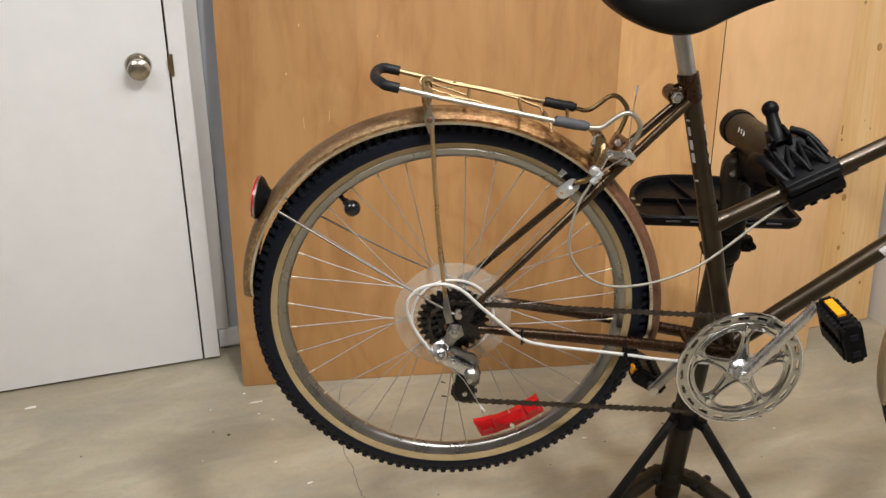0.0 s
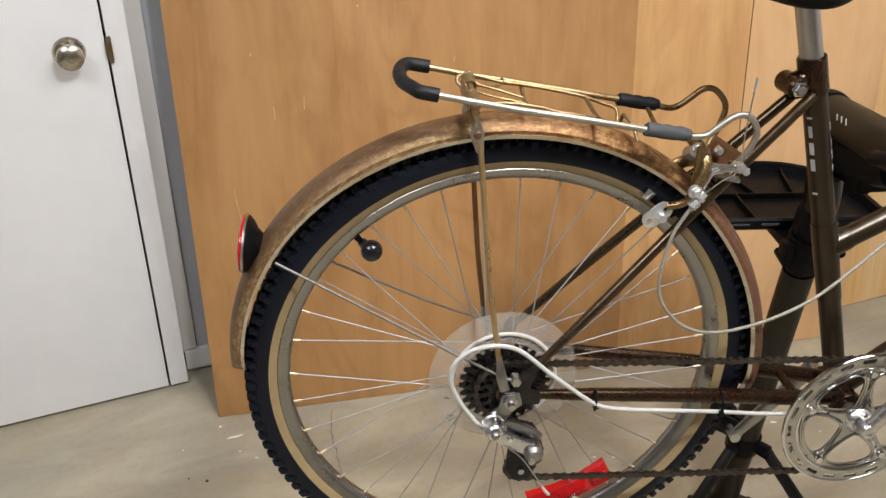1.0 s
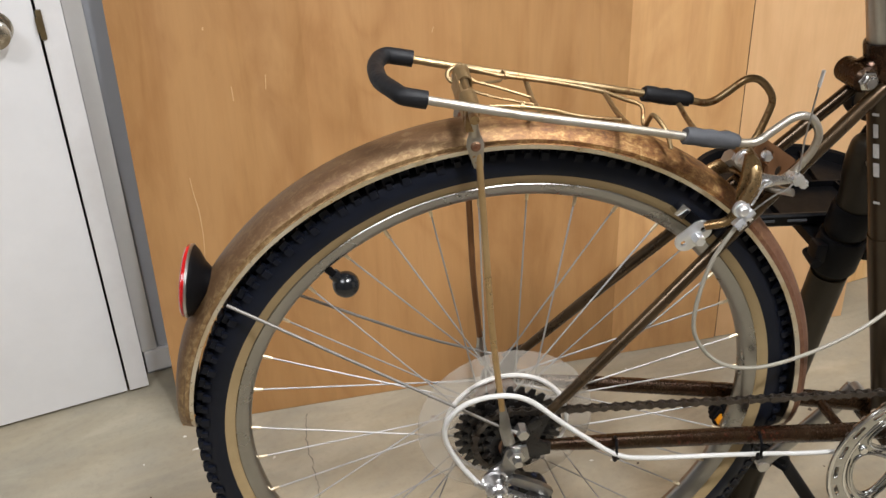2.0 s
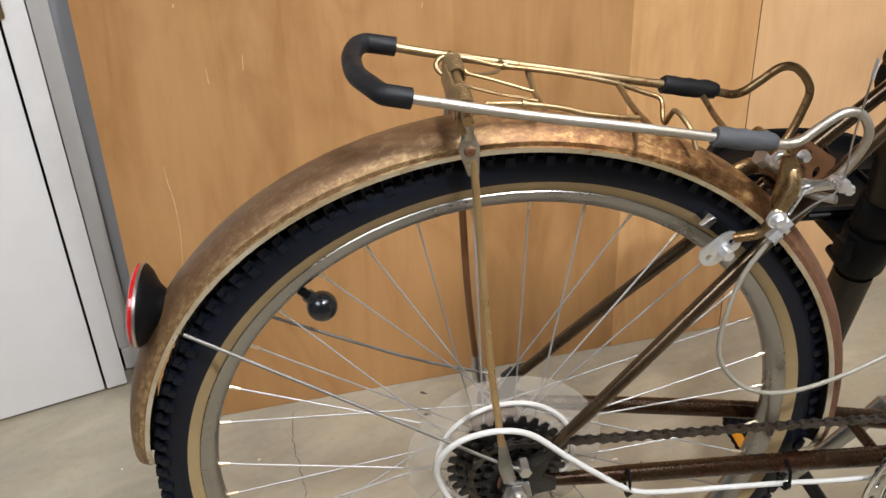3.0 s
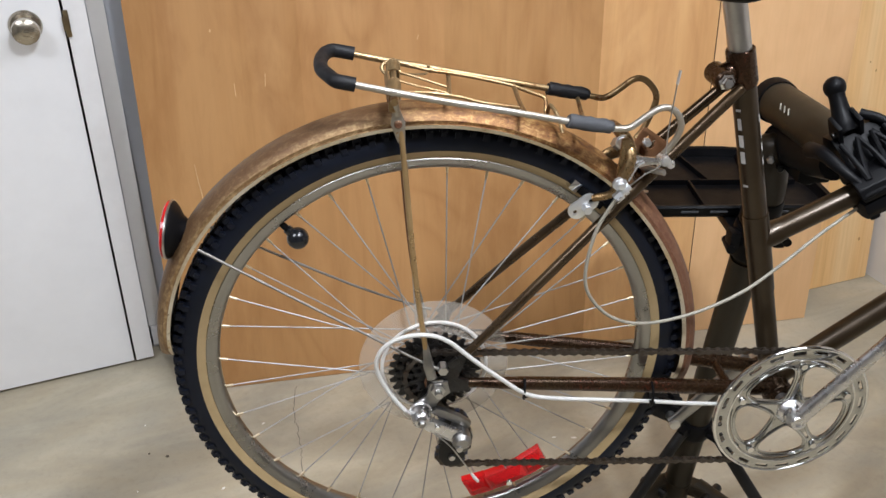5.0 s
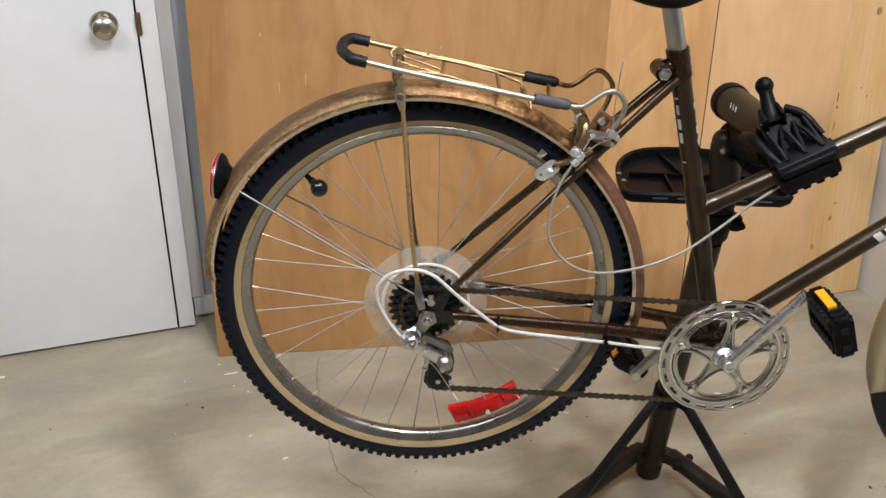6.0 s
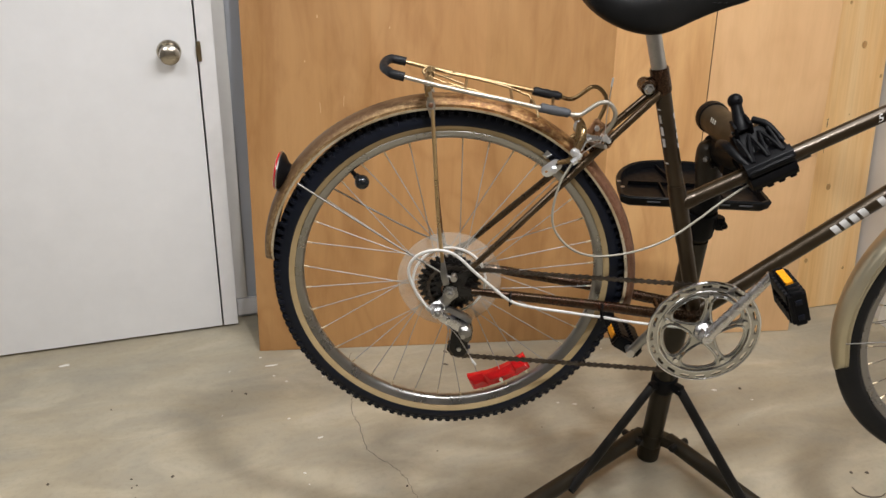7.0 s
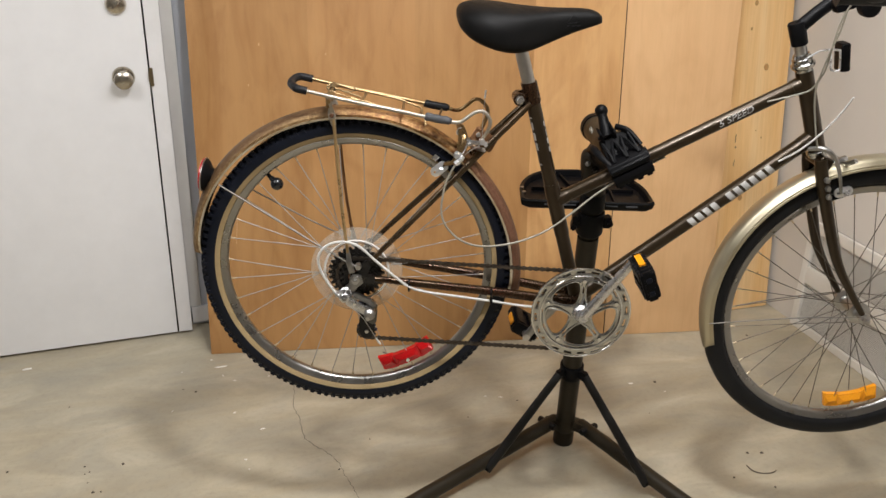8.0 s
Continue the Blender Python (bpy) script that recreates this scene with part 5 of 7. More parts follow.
def drivetrain():
    # freewheel cogs, large to small towards the near side
    cluster = None
    for k, (teeth, v) in enumerate(((28, -0.0302), (24, -0.0360), (20, -0.0418), (17, -0.0476), (14, -0.0534))):
        rad = teeth * 0.0127 / (2 * math.pi)
        outline = []
        for j in range(teeth):
            for f, dr in ((-0.36, -0.0035), (-0.16, 0.0030), (0.16, 0.0030), (0.36, -0.0035)):
                a = 2 * math.pi * (j + f) / teeth
                outline.append(((rad + dr) * math.cos(a), (rad + dr) * math.sin(a)))
        holes = [circle(0.0155, 24)] + ([circle(0.0058, 12, 0.036 * math.cos(a), 0.036 * math.sin(a)) for a in (math.pi * j / 4 for j in range(8))] if k == 0 else [])
        ob = part("cog", plate(outline, holes, 0.0024, 0.0004, Matrix.Translation((0, v, 0))), COG_STEEL, cluster or rear)
    body = lathe(bmesh.new(), [(0.0158, -0.026), (0.0158, -0.0565), (0.012, -0.0580), (0.011, -0.0545), (0.006, -0.0545), (0.006, -0.026)], 28, Matrix.Rotation(radians(-90), 4, "X"), loop=True)
    part("freewheel_body", body, HUB_RUST, rear, "rusty freewheel body")
    disc = lathe(bmesh.new(), [(0.024, -0.0215), (0.052, -0.0215), (0.056, -0.0225), (0.060, -0.0205), (0.096, -0.0185), (0.098, -0.0180), (0.098, -0.0168), (0.060, -0.0188), (0.052, -0.0200), (0.024, -0.0200)], 72, ACROSS, loop=True)
    part("spoke_protector", disc, DISC_PLASTIC, rear, "hazy clear plastic spoke protector disc")
    ringm = lathe(bmesh.new(), [(0.0660, -0.0222), (0.0685, -0.0228), (0.0705, -0.0218), (0.0705, -0.0198), (0.0660, -0.0202)], 60, ACROSS, loop=True)
    part("protector_ring", ringm, FROSTED_RING, rear, "pale moulded ring on the protector disc")
    # crankset
    m = Matrix.Translation((BB.x, -0.064, BB.z))
    slots = []
    for j in range(20):
        a = 2 * math.pi * (j + 0.3) / 20
        pts = []
        for da, dr in ((-0.100, -0.0017), (-0.100, 0.0017), (-0.085, 0.0034), (0.085, 0.0034), (0.100, 0.0017), (0.100, -0.0017), (0.085, -0.0034), (-0.085, -0.0034)):
            pts.append(((0.0985 + dr) * math.cos(a + da), (0.0985 + dr) * math.sin(a + da)))
        slots.append(pts)
    crank = part("crankset", plate(circle(0.1075, 96), [circle(0.0865, 80), *slots], 0.0034, 0.0011, m), RING_CHROME, bicycle, "bright chromed chain guard ring and crank")
    teeth = 46
    outline = []
    for j in range(teeth):
        for f, dr in ((-0.36, -0.0035), (-0.16, 0.0026), (0.16, 0.0026), (0.36, -0.0035)):
            a = 2 * math.pi * (j + f) / teeth
            outline.append(((0.0965 + dr) * math.cos(a), (0.0965 + dr) * math.sin(a)))
    part("chainring", plate(outline, [circle(0.0860, 72)], 0.0024, 0.0004, m @ Matrix.Translation((0, 0.009, 0))), STEEL, crank)
    # the star: five slotted arms between petal-shaped hoops, open to the guard ring but at the arms
    def petal(a, grow):
        pts = []
        for k in range(28):
            b = 2 * math.pi * k / 28
            rr, tt = 0.0515 + (0.0260 + grow) * math.cos(b), (0.0262 + grow + 0.0150 * math.cos(b)) * 1.15 * math.sin(b)
            pts.append((rr * math.cos(a) - tt * math.sin(a), rr * math.sin(a) + tt * math.cos(a)))
        return pts
    rim_line = []
    for k in range(180):
        a = radians(2 * k)
        off = min(abs((2 * k - 18 - 72 * j + 180) % 360 - 180) for j in range(5))
        r = 0.0885 if off < 8 else (0.0825 if off > 12 else 0.0885 - 0.0015 * (off - 8))
        rim_line.append((r * math.cos(a), r * math.sin(a)))
    arm_slots = [circle(0.0030, 12, 0.0560 * math.cos(radians(72 * j + 18)), 0.0560 * math.sin(radians(72 * j + 18)), 3.0, 1.0, radians(72 * j + 18)) for j in range(5)]
    star = plate(rim_line, [*[petal(radians(72 * j + 54), 0.0) for j in range(5)], *arm_slots], 0.0040, 0.0012, m @ Matrix.Translation((0, 0.001, 0)))
    part("spider", star, RING_CHROME, crank, "bright five-arm chainwheel star")
    for j in range(5):
        ridge = [Vector((BB.x + x, -0.0660, BB.z + z)) for x, z in petal(radians(72 * j + 54), 0.0024)]
        part("pressed_ridge", tube(bmesh.new(), ridge, 0.0015, 6, closed=True), RING_CHROME, crank)
    for rr, thick in ((0.1062, 0.0021), (0.0882, 0.0017)):
        bead = [P(BB.x + rr * math.cos(a), -0.0652, BB.z + rr * math.sin(a)) for a in (2 * math.pi * k / 96 for k in range(96))]
        part("rolled_rim", tube(bmesh.new(), bead, thick, 8, closed=True), CHROME, crank)
    for j in range(5):
        a = radians(72 * j + 18)
        bolt = lathe(bmesh.new(), [(0.0, -0.010), (0.0045, -0.0095), (0.0052, -0.007), (0.0052, -0.002), (0.0, -0.002)], 14, m @ Matrix.Translation((0.0775 * math.cos(a), 0.004, 0.0775 * math.sin(a))) @ ACROSS)
        part("chainring_bolt", bolt, CHROME, crank)
    boss = lathe(bmesh.new(), [(0.0, -0.0245), (0.0055, -0.0245), (0.0062, -0.0275), (0.0100, -0.0270), (0.0128, -0.022), (0.0140, -0.008), (0.0190, -0.003), (0.0205, 0.001), (0.0, 0.001)], 28, m @ ACROSS)
    part("crank_boss", boss, ALLOY, crank)
    a = radians(56.5)
    arm = 0.167
    tip = P(BB.x + arm * math.cos(a), -0.094, BB.z + arm * math.sin(a))
    part("crank_arm", tube(bmesh.new(), [P(BB.x, -0.083, BB.z), P(BB.x + 0.03 * math.cos(a), -0.085, BB.z + 0.03 * math.sin(a)), P(BB.x + 0.15 * math.cos(a), -0.093, BB.z + 0.15 * math.sin(a)), tip],
                           [0.0125, 0.0115, 0.0100, 0.0120], 16, 4, flat=0.72), ALLOY, crank, "polished right crank arm")
    tip_l = P(BB.x - arm * math.cos(a), 0.082, BB.z - arm * math.sin(a))
    left = part("left_crank", tube(bmesh.new(), [P(BB.x, 0.062, BB.z), P(BB.x - 0.04 * math.cos(a), 0.066, BB.z - 0.04 * math.sin(a)), P(BB.x - 0.15 * math.cos(a), 0.079, BB.z - 0.15 * math.sin(a)), tip_l],
                              [0.0145, 0.0125, 0.0100, 0.0120], 16, 4, flat=0.72), DARK_STEEL, bicycle, "dull alloy left crank arm")
    part("spindle", tube(bmesh.new(), [P(BB.x, -0.070, BB.z), P(BB.x, 0.066, BB.z)], 0.0085, 16), STEEL, bicycle)
    eye = lathe(bmesh.new(), [(0.0, -0.007), (0.0065, -0.007), (0.0085, -0.0065), (0.0085, 0.0), (0.0, 0.0)], 18, across(tip_l.x, 0.079, tip_l.z))
    part("pedal_eye", eye, STEEL, left)

    def pedal(at, side, tilt, name):
        """A black block pedal: toothed cage, two tread slabs, amber end reflectors."""
        m2 = Matrix.Translation(at) @ Matrix.Rotation(tilt, 4, "Y")
        body = bmesh.new()
        y0 = side * 0.012
        mid = y0 + side * 0.048
        outline = [(-0.046, 0.020)]
        n = 9
        for e in (1, -1):
            for k in range(n):
                y = e * (-0.043 + 0.0860 * k / (n - 1))
                swell = 0.0265 + 0.005 * math.cos(y / 0.046 * 1.2)
                outline += [(y - e * 0.0042, e * swell), (y - e * 0.0026, e * (swell + 0.0040)), (y + e * 0.0026, e * (swell + 0.0040)), (y + e * 0.0042, e * swell)]
        outline = outline[1:]
        prism(body, outline, 0.018, m2 @ Matrix.Translation((0, mid, 0)) @ Matrix.Rotation(radians(90), 4, "Z"), 0.0016)
        ob = part(name, body, BLACK_PLASTIC, bicycle, "black plastic block pedal with amber reflectors")
        # two ribbed tread slabs on each face, and the end blocks
        ribbed = []
        for e in (1, -1):
            for k in range(7):
                y = e * (-0.0345 + 0.0115 * k)
                ribbed += [(y - e * 0.0040, e * 0.0085), (y - e * 0.0030, e * 0.0112), (y + e * 0.0030, e * 0.0112), (y + e * 0.0040, e * 0.0085)]
        for face in (-1, 1):
            for w in (-0.0175, 0.0175):
                slab = prism(bmesh.new(), ribbed, 0.0085, m2 @ Matrix.Translation((face * 0.0125, mid, w)) @ Matrix.Rotation(radians(90), 4, "Z"), 0.0012)
                part("tread_slab", slab, BLACK_PLASTIC, ob)
        for e in (-1, 1):
            part("end_block", box(bmesh.new(), (0.0300, 0.0100, 0.0560), m2 @ Matrix.Translation((0, mid + e * 0.0415, 0)), 0.0028), BLACK_PLASTIC, ob)
        for e in (-1, 1):
            lens = box(bmesh.new(), (0.0130, 0.046, 0.005), m2 @ Matrix.Translation((0, mid - side * 0.008, e * 0.0345)), 0.001)
            part("pedal_reflector", lens, PEDAL_AMBER, ob, "amber pedal reflector")
        for w in (-0.016, 0.014):
            part("end_recess", box(bmesh.new(), (0.011, 0.002, 0.010), m2 @ Matrix.Translation((0, mid + side * 0.0480, w)), 0.001), RUBBER, ob)
        part("pedal_axle", tube(bmesh.new(), [at, Vector(at) + Vector((0, side * 0.02, 0))], 0.0072, 14), STEEL, ob)

    pedal(tip + P(0.005, -0.010, -0.004), -1, radians(-21), "pedal")
    pedal(tip_l + P(0, 0.004, 0), 1, radians(-60), "pedal")


drivetrain()


def derailleur():
    knuckle, low, pul, jock = P(-0.022, -0.076, -0.032), P(0.030, -0.080, -0.072), P(0.022, -0.046, -0.130), P(0.022, -0.046, -0.076)
    hanger = prism(bmesh.new(), [(0.012, 0.010), (-0.010, 0.008), (-0.014, -0.010), (-0.028, -0.022), (-0.034, -0.036), (-0.024, -0.046), (-0.010, -0.040), (0.004, -0.018), (0.016, -0.008)], 0.004, Matrix.Translation((0, -0.0665, 0)), 0.001)
    ob = part("derailleur", hanger, DARK_STEEL, bicycle, "oily plated rear derailleur")
    kn = lathe(bmesh.new(), [(0.0, -0.020), (0.007, -0.0195), (0.0110, -0.016), (0.0125, -0.010), (0.0125, 0.002), (0.0145, 0.004), (0.013, 0.008), (0.0, 0.008)], 24, across(*knuckle))
    part("knuckle", kn, ALLOY, ob)
    # parallelogram: a bevelled bright outer link over a darker one
    outer = prism(bmesh.new(), [(-0.0240, -0.0430), (-0.0170, -0.0520), (0.0040, -0.0660), (0.0240, -0.0790), (0.0350, -0.0800), (0.0400, -0.0700), (0.0360, -0.0620), (0.0160, -0.0520), (-0.0060, -0.0390), (-0.0160, -0.0360)], 0.0090, Matrix.Translation((0, -0.082, 0)), 0.0028)
    part("outer_link", outer, ALLOY, ob, "plated pressed derailleur link")
    cap = lathe(bmesh.new(), [(0.0, -0.0235), (0.004, -0.0235), (0.0055, -0.0215), (0.0055, -0.018), (0.0, -0.018)], 6, across(*knuckle))
    part("knuckle_screw", cap, DARK_STEEL, ob)
    inner = prism(bmesh.new(), [(-0.0100, -0.0340), (0.0020, -0.0420), (0.0300, -0.0580), (0.0400, -0.0640), (0.0440, -0.0560), (0.0300, -0.0440), (0.0100, -0.0330), (-0.0020, -0.0280)], 0.0080, Matrix.Translation((0, -0.070, 0)), 0.0020)
    part("inner_link", inner, DARK_STEEL, ob)
    for u, w in ((-0.0015, -0.0465), (0.0300, -0.0650)):
        part("link_pin", lathe(bmesh.new(), [(0.0, -0.0075), (0.0032, -0.0070), (0.0040, -0.0050), (0.0040, 0.0), (0.0, 0.0)], 12, across(u, -0.0840, w)), CHROME, ob)
    lower = prism(bmesh.new(), [(0.0280, -0.0700), (0.0420, -0.0640), (0.0460, -0.0740), (0.0440, -0.0950), (0.0360, -0.1020), (0.0260, -0.0960), (0.0240, -0.0820)], 0.016, Matrix.Translation((0, -0.070, 0)), 0.0028)
    part("lower_body", lower, LINK_STEEL, ob, "dark oily lower derailleur body")
    lk = lathe(bmesh.new(), [(0.0, -0.016), (0.008, -0.015), (0.0125, -0.010), (0.0125, 0.020), (0.0, 0.020)], 22, across(*low))
    part("lower_knuckle", lk, DARK_STEEL, ob)
    part("limit_screw", tube(bmesh.new(), [low + P(-0.004, -0.018, -0.006), low + P(-0.004, -0.012, -0.006)], 0.0042, 12), STEEL, ob)
    for v in (-0.0535, -0.0385):
        cage = prism(bmesh.new(), [(0.014, 0.012), (-0.010, 0.010), (-0.016, -0.030), (-0.018, -0.058), (-0.008, -0.074), (0.010, -0.074), (0.018, -0.058), (0.014, -0.024)], 0.0024, Matrix.Translation((0.022, v, -0.072)), 0.0008)
        part("cage_plate", cage, BLACK_STEEL if v < -0.05 else STEEL, ob)
    for c in (pul, jock):
        outline = []
        for j in range(10):
            for f, dr in ((-0.36, -0.0035), (-0.14, 0.0022), (0.14, 0.0022), (0.36, -0.0035)):
                a = 2 * math.pi * (j + f) / 10
                outline.append(((0.0196 + dr) * math.cos(a), (0.0196 + dr) * math.sin(a)))
        part("pulley", plate(outline, [circle(0.004, 12)], 0.006, 0.0008, Matrix.Translation(c)), BLUE_PULLEY, ob, "blue-black plastic pulley wheel")
        part("pulley_bolt", lathe(bmesh.new(), [(0.0, -0.012), (0.0045, -0.012), (0.005, -0.010), (0.005, 0.008), (0.0, 0.008)], 6, across(*c)), STEEL, ob)
    wire = tube(bmesh.new(), [P(-0.030, -0.080, -0.040), P(0.0097, -0.090, -0.0711), P(0.0273, -0.091, -0.0970), P(0.0450, -0.091, -0.1290)], 0.0009, 6, 3)
    part("shift_cable_tail", wire, STEEL, ob)
    part("cable_end_cap", tube(bmesh.new(), [P(0.0435, -0.091, -0.1265), P(0.0480, -0.091, -0.1345), P(0.0530, -0.091, -0.1410)], [0.0015, 0.0024, 0.0022], 8), WHITE_HOUSING, ob)
    pts = [P(-0.038, -0.074, -0.034), P(-0.0610, -0.072, 0.000), P(-0.0755, -0.072, 0.0360), P(-0.0725, -0.073, 0.0620), P(-0.0535, -0.074, 0.0815), P(-0.0220, -0.075, 0.0885), P(0.0085, -0.073, 0.0775), P(0.0430, -0.072, 0.0450), P(0.0765, -0.071, 0.0145), P(0.1133, -0.070, -0.0150), P(0.150, -0.066, -0.028), P(0.215, -0.059, -0.041), P(0.290, -0.052, -0.055), P(0.350, -0.047, -0.067), P(0.410, -0.042, -0.076), P(0.455, -0.034, -0.084)]
    part("shift_housing", tube(bmesh.new(), pts, 0.0028, 12, 5), WHITE_HOUSING, bicycle, "white shift cable housing looped at the hub")
    part("housing_ferrule", tube(bmesh.new(), [P(-0.0345, -0.0745, -0.036), P(-0.042, -0.073, -0.030)], 0.0042, 10), STEEL, bicycle)
    for u, v, w, r in ((0.113, -0.056, -0.013, 0.0105), (0.289, -0.044, -0.043, 0.0135)):
        tie = [P(u + 0.002 * math.cos(a * 1.0), v - 0.004 + (r + 0.001) * math.cos(a), w - 0.002 + (r + 0.003) * math.sin(a)) for a in (math.pi * k / 9 for k in range(18))]
        bm = tube(bmesh.new(), tie, 0.0017, 6, closed=True)
        box(bm, (0.006, 0.006, 0.005), Matrix.Translation((u, v - r, w - r * 0.7)), 0.001)
        part("cable_tie", bm, BLACK_PLASTIC, bicycle, "black plastic cable tie")


derailleur()


def chain():
    """Roller chain: side plates and rollers, laid link by link along the loop."""
    front_c, fr = Vector((BB.x, BB.z)), 0.0965
    cog_r, pul, pr = 0.0404, Vector((0.022, -0.130)), 0.0195
    jock = Vector((0.022, -0.076))
    pts = []

    def arc(c, r, a0, a1):
        n = max(2, int(abs(a1 - a0) * r / 0.004))
        for k in range(n + 1):
            a = a0 + (a1 - a0) * k / n
            pts.append(c + r * Vector((math.cos(a), math.sin(a))))
    up_a = radians(100)
    arc(Vector((0, 0)), cog_r, radians(275), up_a)
    arc(front_c, fr, up_a + radians(0.5), radians(-88))
    arc(pul, pr, radians(-88), radians(-200))
    arc(jock, 0.0190, radians(-30), radians(95))
    pts.append(pts[0])
    path = [Vector((p.x, 0.0, p.y)) for p in pts]
    dist = [0.0]
    for a, b in zip(path, path[1:]):
        dist.append(dist[-1] + (b - a).length)
    total, pitch = dist[-1], 0.0127
    count = int(total / pitch) // 2 * 2
    step = total / count

    def at(s):
        s = s % total
        i = min(max(int(np.searchsorted(dist, s)) - 1, 0), len(path) - 2)
        f = (s - dist[i]) / max(dist[i + 1] - dist[i], 1e-9)
        p = path[i].lerp(path[i + 1], f)
        far = min(max(p.x / BB.x, 0.0), 1.0)
        p.y = -0.0460 + (-0.0545 + 0.0460) * far
        return p
    bm = bmesh.new()
    outline = [(0.00635 + 0.0040 * math.cos(a), 0.0040 * math.sin(a)) for a in (radians(-120 + 30 * k) for k in range(9))] + [(0.0, 0.0021)]
    outline += [(-x, -z) for x, z in outline]
    for k in range(count):
        a, b = at(k * step), at((k + 1) * step)
        d = (b - a).normalized()
        m = Matrix.Translation((a + b) / 2) @ Matrix((d, (0, 1, 0), d.cross(Vector((0, 1, 0))))).transposed().to_4x4()
        off = 0.0029 if k % 2 else 0.0019
        for s in (-1, 1):
            prism(bm, outline, 0.0011, m @ Matrix.Translation((0, s * off, 0)))
        lathe(bm, [(0.0, -0.0039), (0.0018, -0.0037), (0.0018, -0.0022), (0.0034, -0.0018), (0.0034, 0.0018), (0.0018, 0.0022), (0.0018, 0.0037), (0.0, 0.0039)], 8, across(*a))
    part("chain", bm, CHAIN_STEEL, bicycle, "greasy brown roller chain")


chain()


def front_end():
    # headset and fork
    d = (HEAD_LOW - HEAD_TOP).normalized()
    hs = lathe(bmesh.new(), [(0.0175, -0.002), (0.0180, 0.003), (0.0215, 0.005), (0.0238, 0.009), (0.0240, 0.013), (0.0222, 0.0155), (0.0192, 0.0165), (0.0188, 0.0195), (0.0200, 0.0205), (0.0200, 0.0235), (0.0178, 0.0250), (0.0170, 0.0310), (0.0160, 0.0330), (0.0130, 0.0335), (0.0130, 0.0)], 30, along(HEAD_TOP, HEAD_TOP - d), loop=True)
    part("upper_headset", hs, RING_CHROME, bicycle, "plated upper headset cup")
    hs = lathe(bmesh.new(), [(0.0175, -0.001), (0.0215, 0.001), (0.0215, 0.007), (0.0190, 0.009), (0.0190, 0.014), (0.012, 0.014), (0.012, 0.0)], 30, along(HEAD_LOW, HEAD_LOW + d), loop=True)
    part("lower_headset", hs, RING_CHROME, bicycle)
    crown = HEAD_LOW + d * 0.022
    fork = bmesh.new()
    box(fork, (0.030, 0.078, 0.026), Matrix.Translation(crown) @ Matrix.Rotation(radians(20), 4, "Y"), 0.008, segments=3)
    fork_ob = part("fork", fork, FRAME_PAINT, bicycle, "bronze-brown curved steel fork")
    for s in (-1, 1):
        leg = tube(bmesh.new(), [crown + P(-0.009, 0.031 * s, 0.008), crown + P(0.003, 0.034 * s, -0.040), P(0.999, 0.043 * s, 0.125), P(1.030, 0.050 * s, 0.045), P(1.070, 0.055 * s, -0.020), P(1.108, 0.057 * s, -0.075)],
                   [0.0130, 0.0135, 0.0120, 0.0105, 0.0085, 0.0065], 16, 5)
        part("fork_blade", leg, FRAME_PAINT, fork_ob)
        nut = lathe(bmesh.new(), [(0.0, 0.078), (0.0045, 0.078), (0.0048, 0.071), (0.0085, 0.0705), (0.009, 0.063), (0.013, 0.062), (0.013, 0.055), (0.0, 0.055)], 6, Matrix.Translation(FRONT_HUB) @ Matrix.Rotation(radians(-90 * s), 4, "X"))
        part("axle_nut", nut, STEEL, fork_ob)
        wire = tube(bmesh.new(), [FRONT_HUB + P(-0.330, 0.0275 * s, -0.033), FRONT_HUB + P(-0.15, 0.048 * s, -0.006), FRONT_HUB + P(0.0, 0.064 * s, 0.006)], 0.0014, 8, 4)
        part("fender_stay", wire, STAY_WIRE, front_fender)
        for k in range(3):
            bolt = lathe(bmesh.new(), [(0.0, 0.022), (0.005, 0.022), (0.006, 0.020), (0.006, 0.010), (0.0, 0.010)], 6, Matrix.Translation((0.9680 + 0.0052 * k, 0.034 * s, 0.2300 - 0.0178 * k)) @ Matrix.Rotation(radians(-90 * s), 4, "X"))
            part("fork_bolt", bolt, STEEL, fork_ob)
    # stem and bars
    quill = tube(bmesh.new(), [HEAD_TOP - d * 0.022, HEAD_TOP - d * 0.052], 0.0122, 18)
    part("stem_quill", quill, STEEL, bicycle)
    top = HEAD_TOP - d * 0.088
    stem = tube(bmesh.new(), [HEAD_TOP - d * 0.052, HEAD_TOP - d * 0.055, top - d * 0.007, top - d * 0.010], [0.0150, 0.0162, 0.0170, 0.0155], 22)
    tube(stem, [top + d * 0.004, P(0.900, 0, 0.556), P(0.955, 0, 0.603)], [0.0138, 0.0132, 0.0128], 18)
    stem_ob = part("stem", stem, BLACK_PLASTIC, bicycle, "black handlebar stem")
    clampb = lathe(bmesh.new(), [(0.0, -0.024), (0.019, -0.024), (0.020, -0.020), (0.020, 0.020), (0.019, 0.024), (0.0, 0.024)], 22, across(0.955, 0, 0.600))
    part("bar_clamp", clampb, BLACK_PLASTIC, stem_ob)
    bars = tube(bmesh.new(), [P(0.800, -0.300, 0.625), P(0.860, -0.290, 0.622), P(0.920, -0.230, 0.618), P(0.960, -0.12, 0.612), P(0.965, 0, 0.606), P(0.960, 0.12, 0.612), P(0.920, 0.230, 0.618), P(0.860, 0.290, 0.622), P(0.800, 0.300, 0.625)], 0.0112, 14, 5)
    bar = part("handlebar", bars, BLACK_STEEL, bicycle, "black swept handlebar")
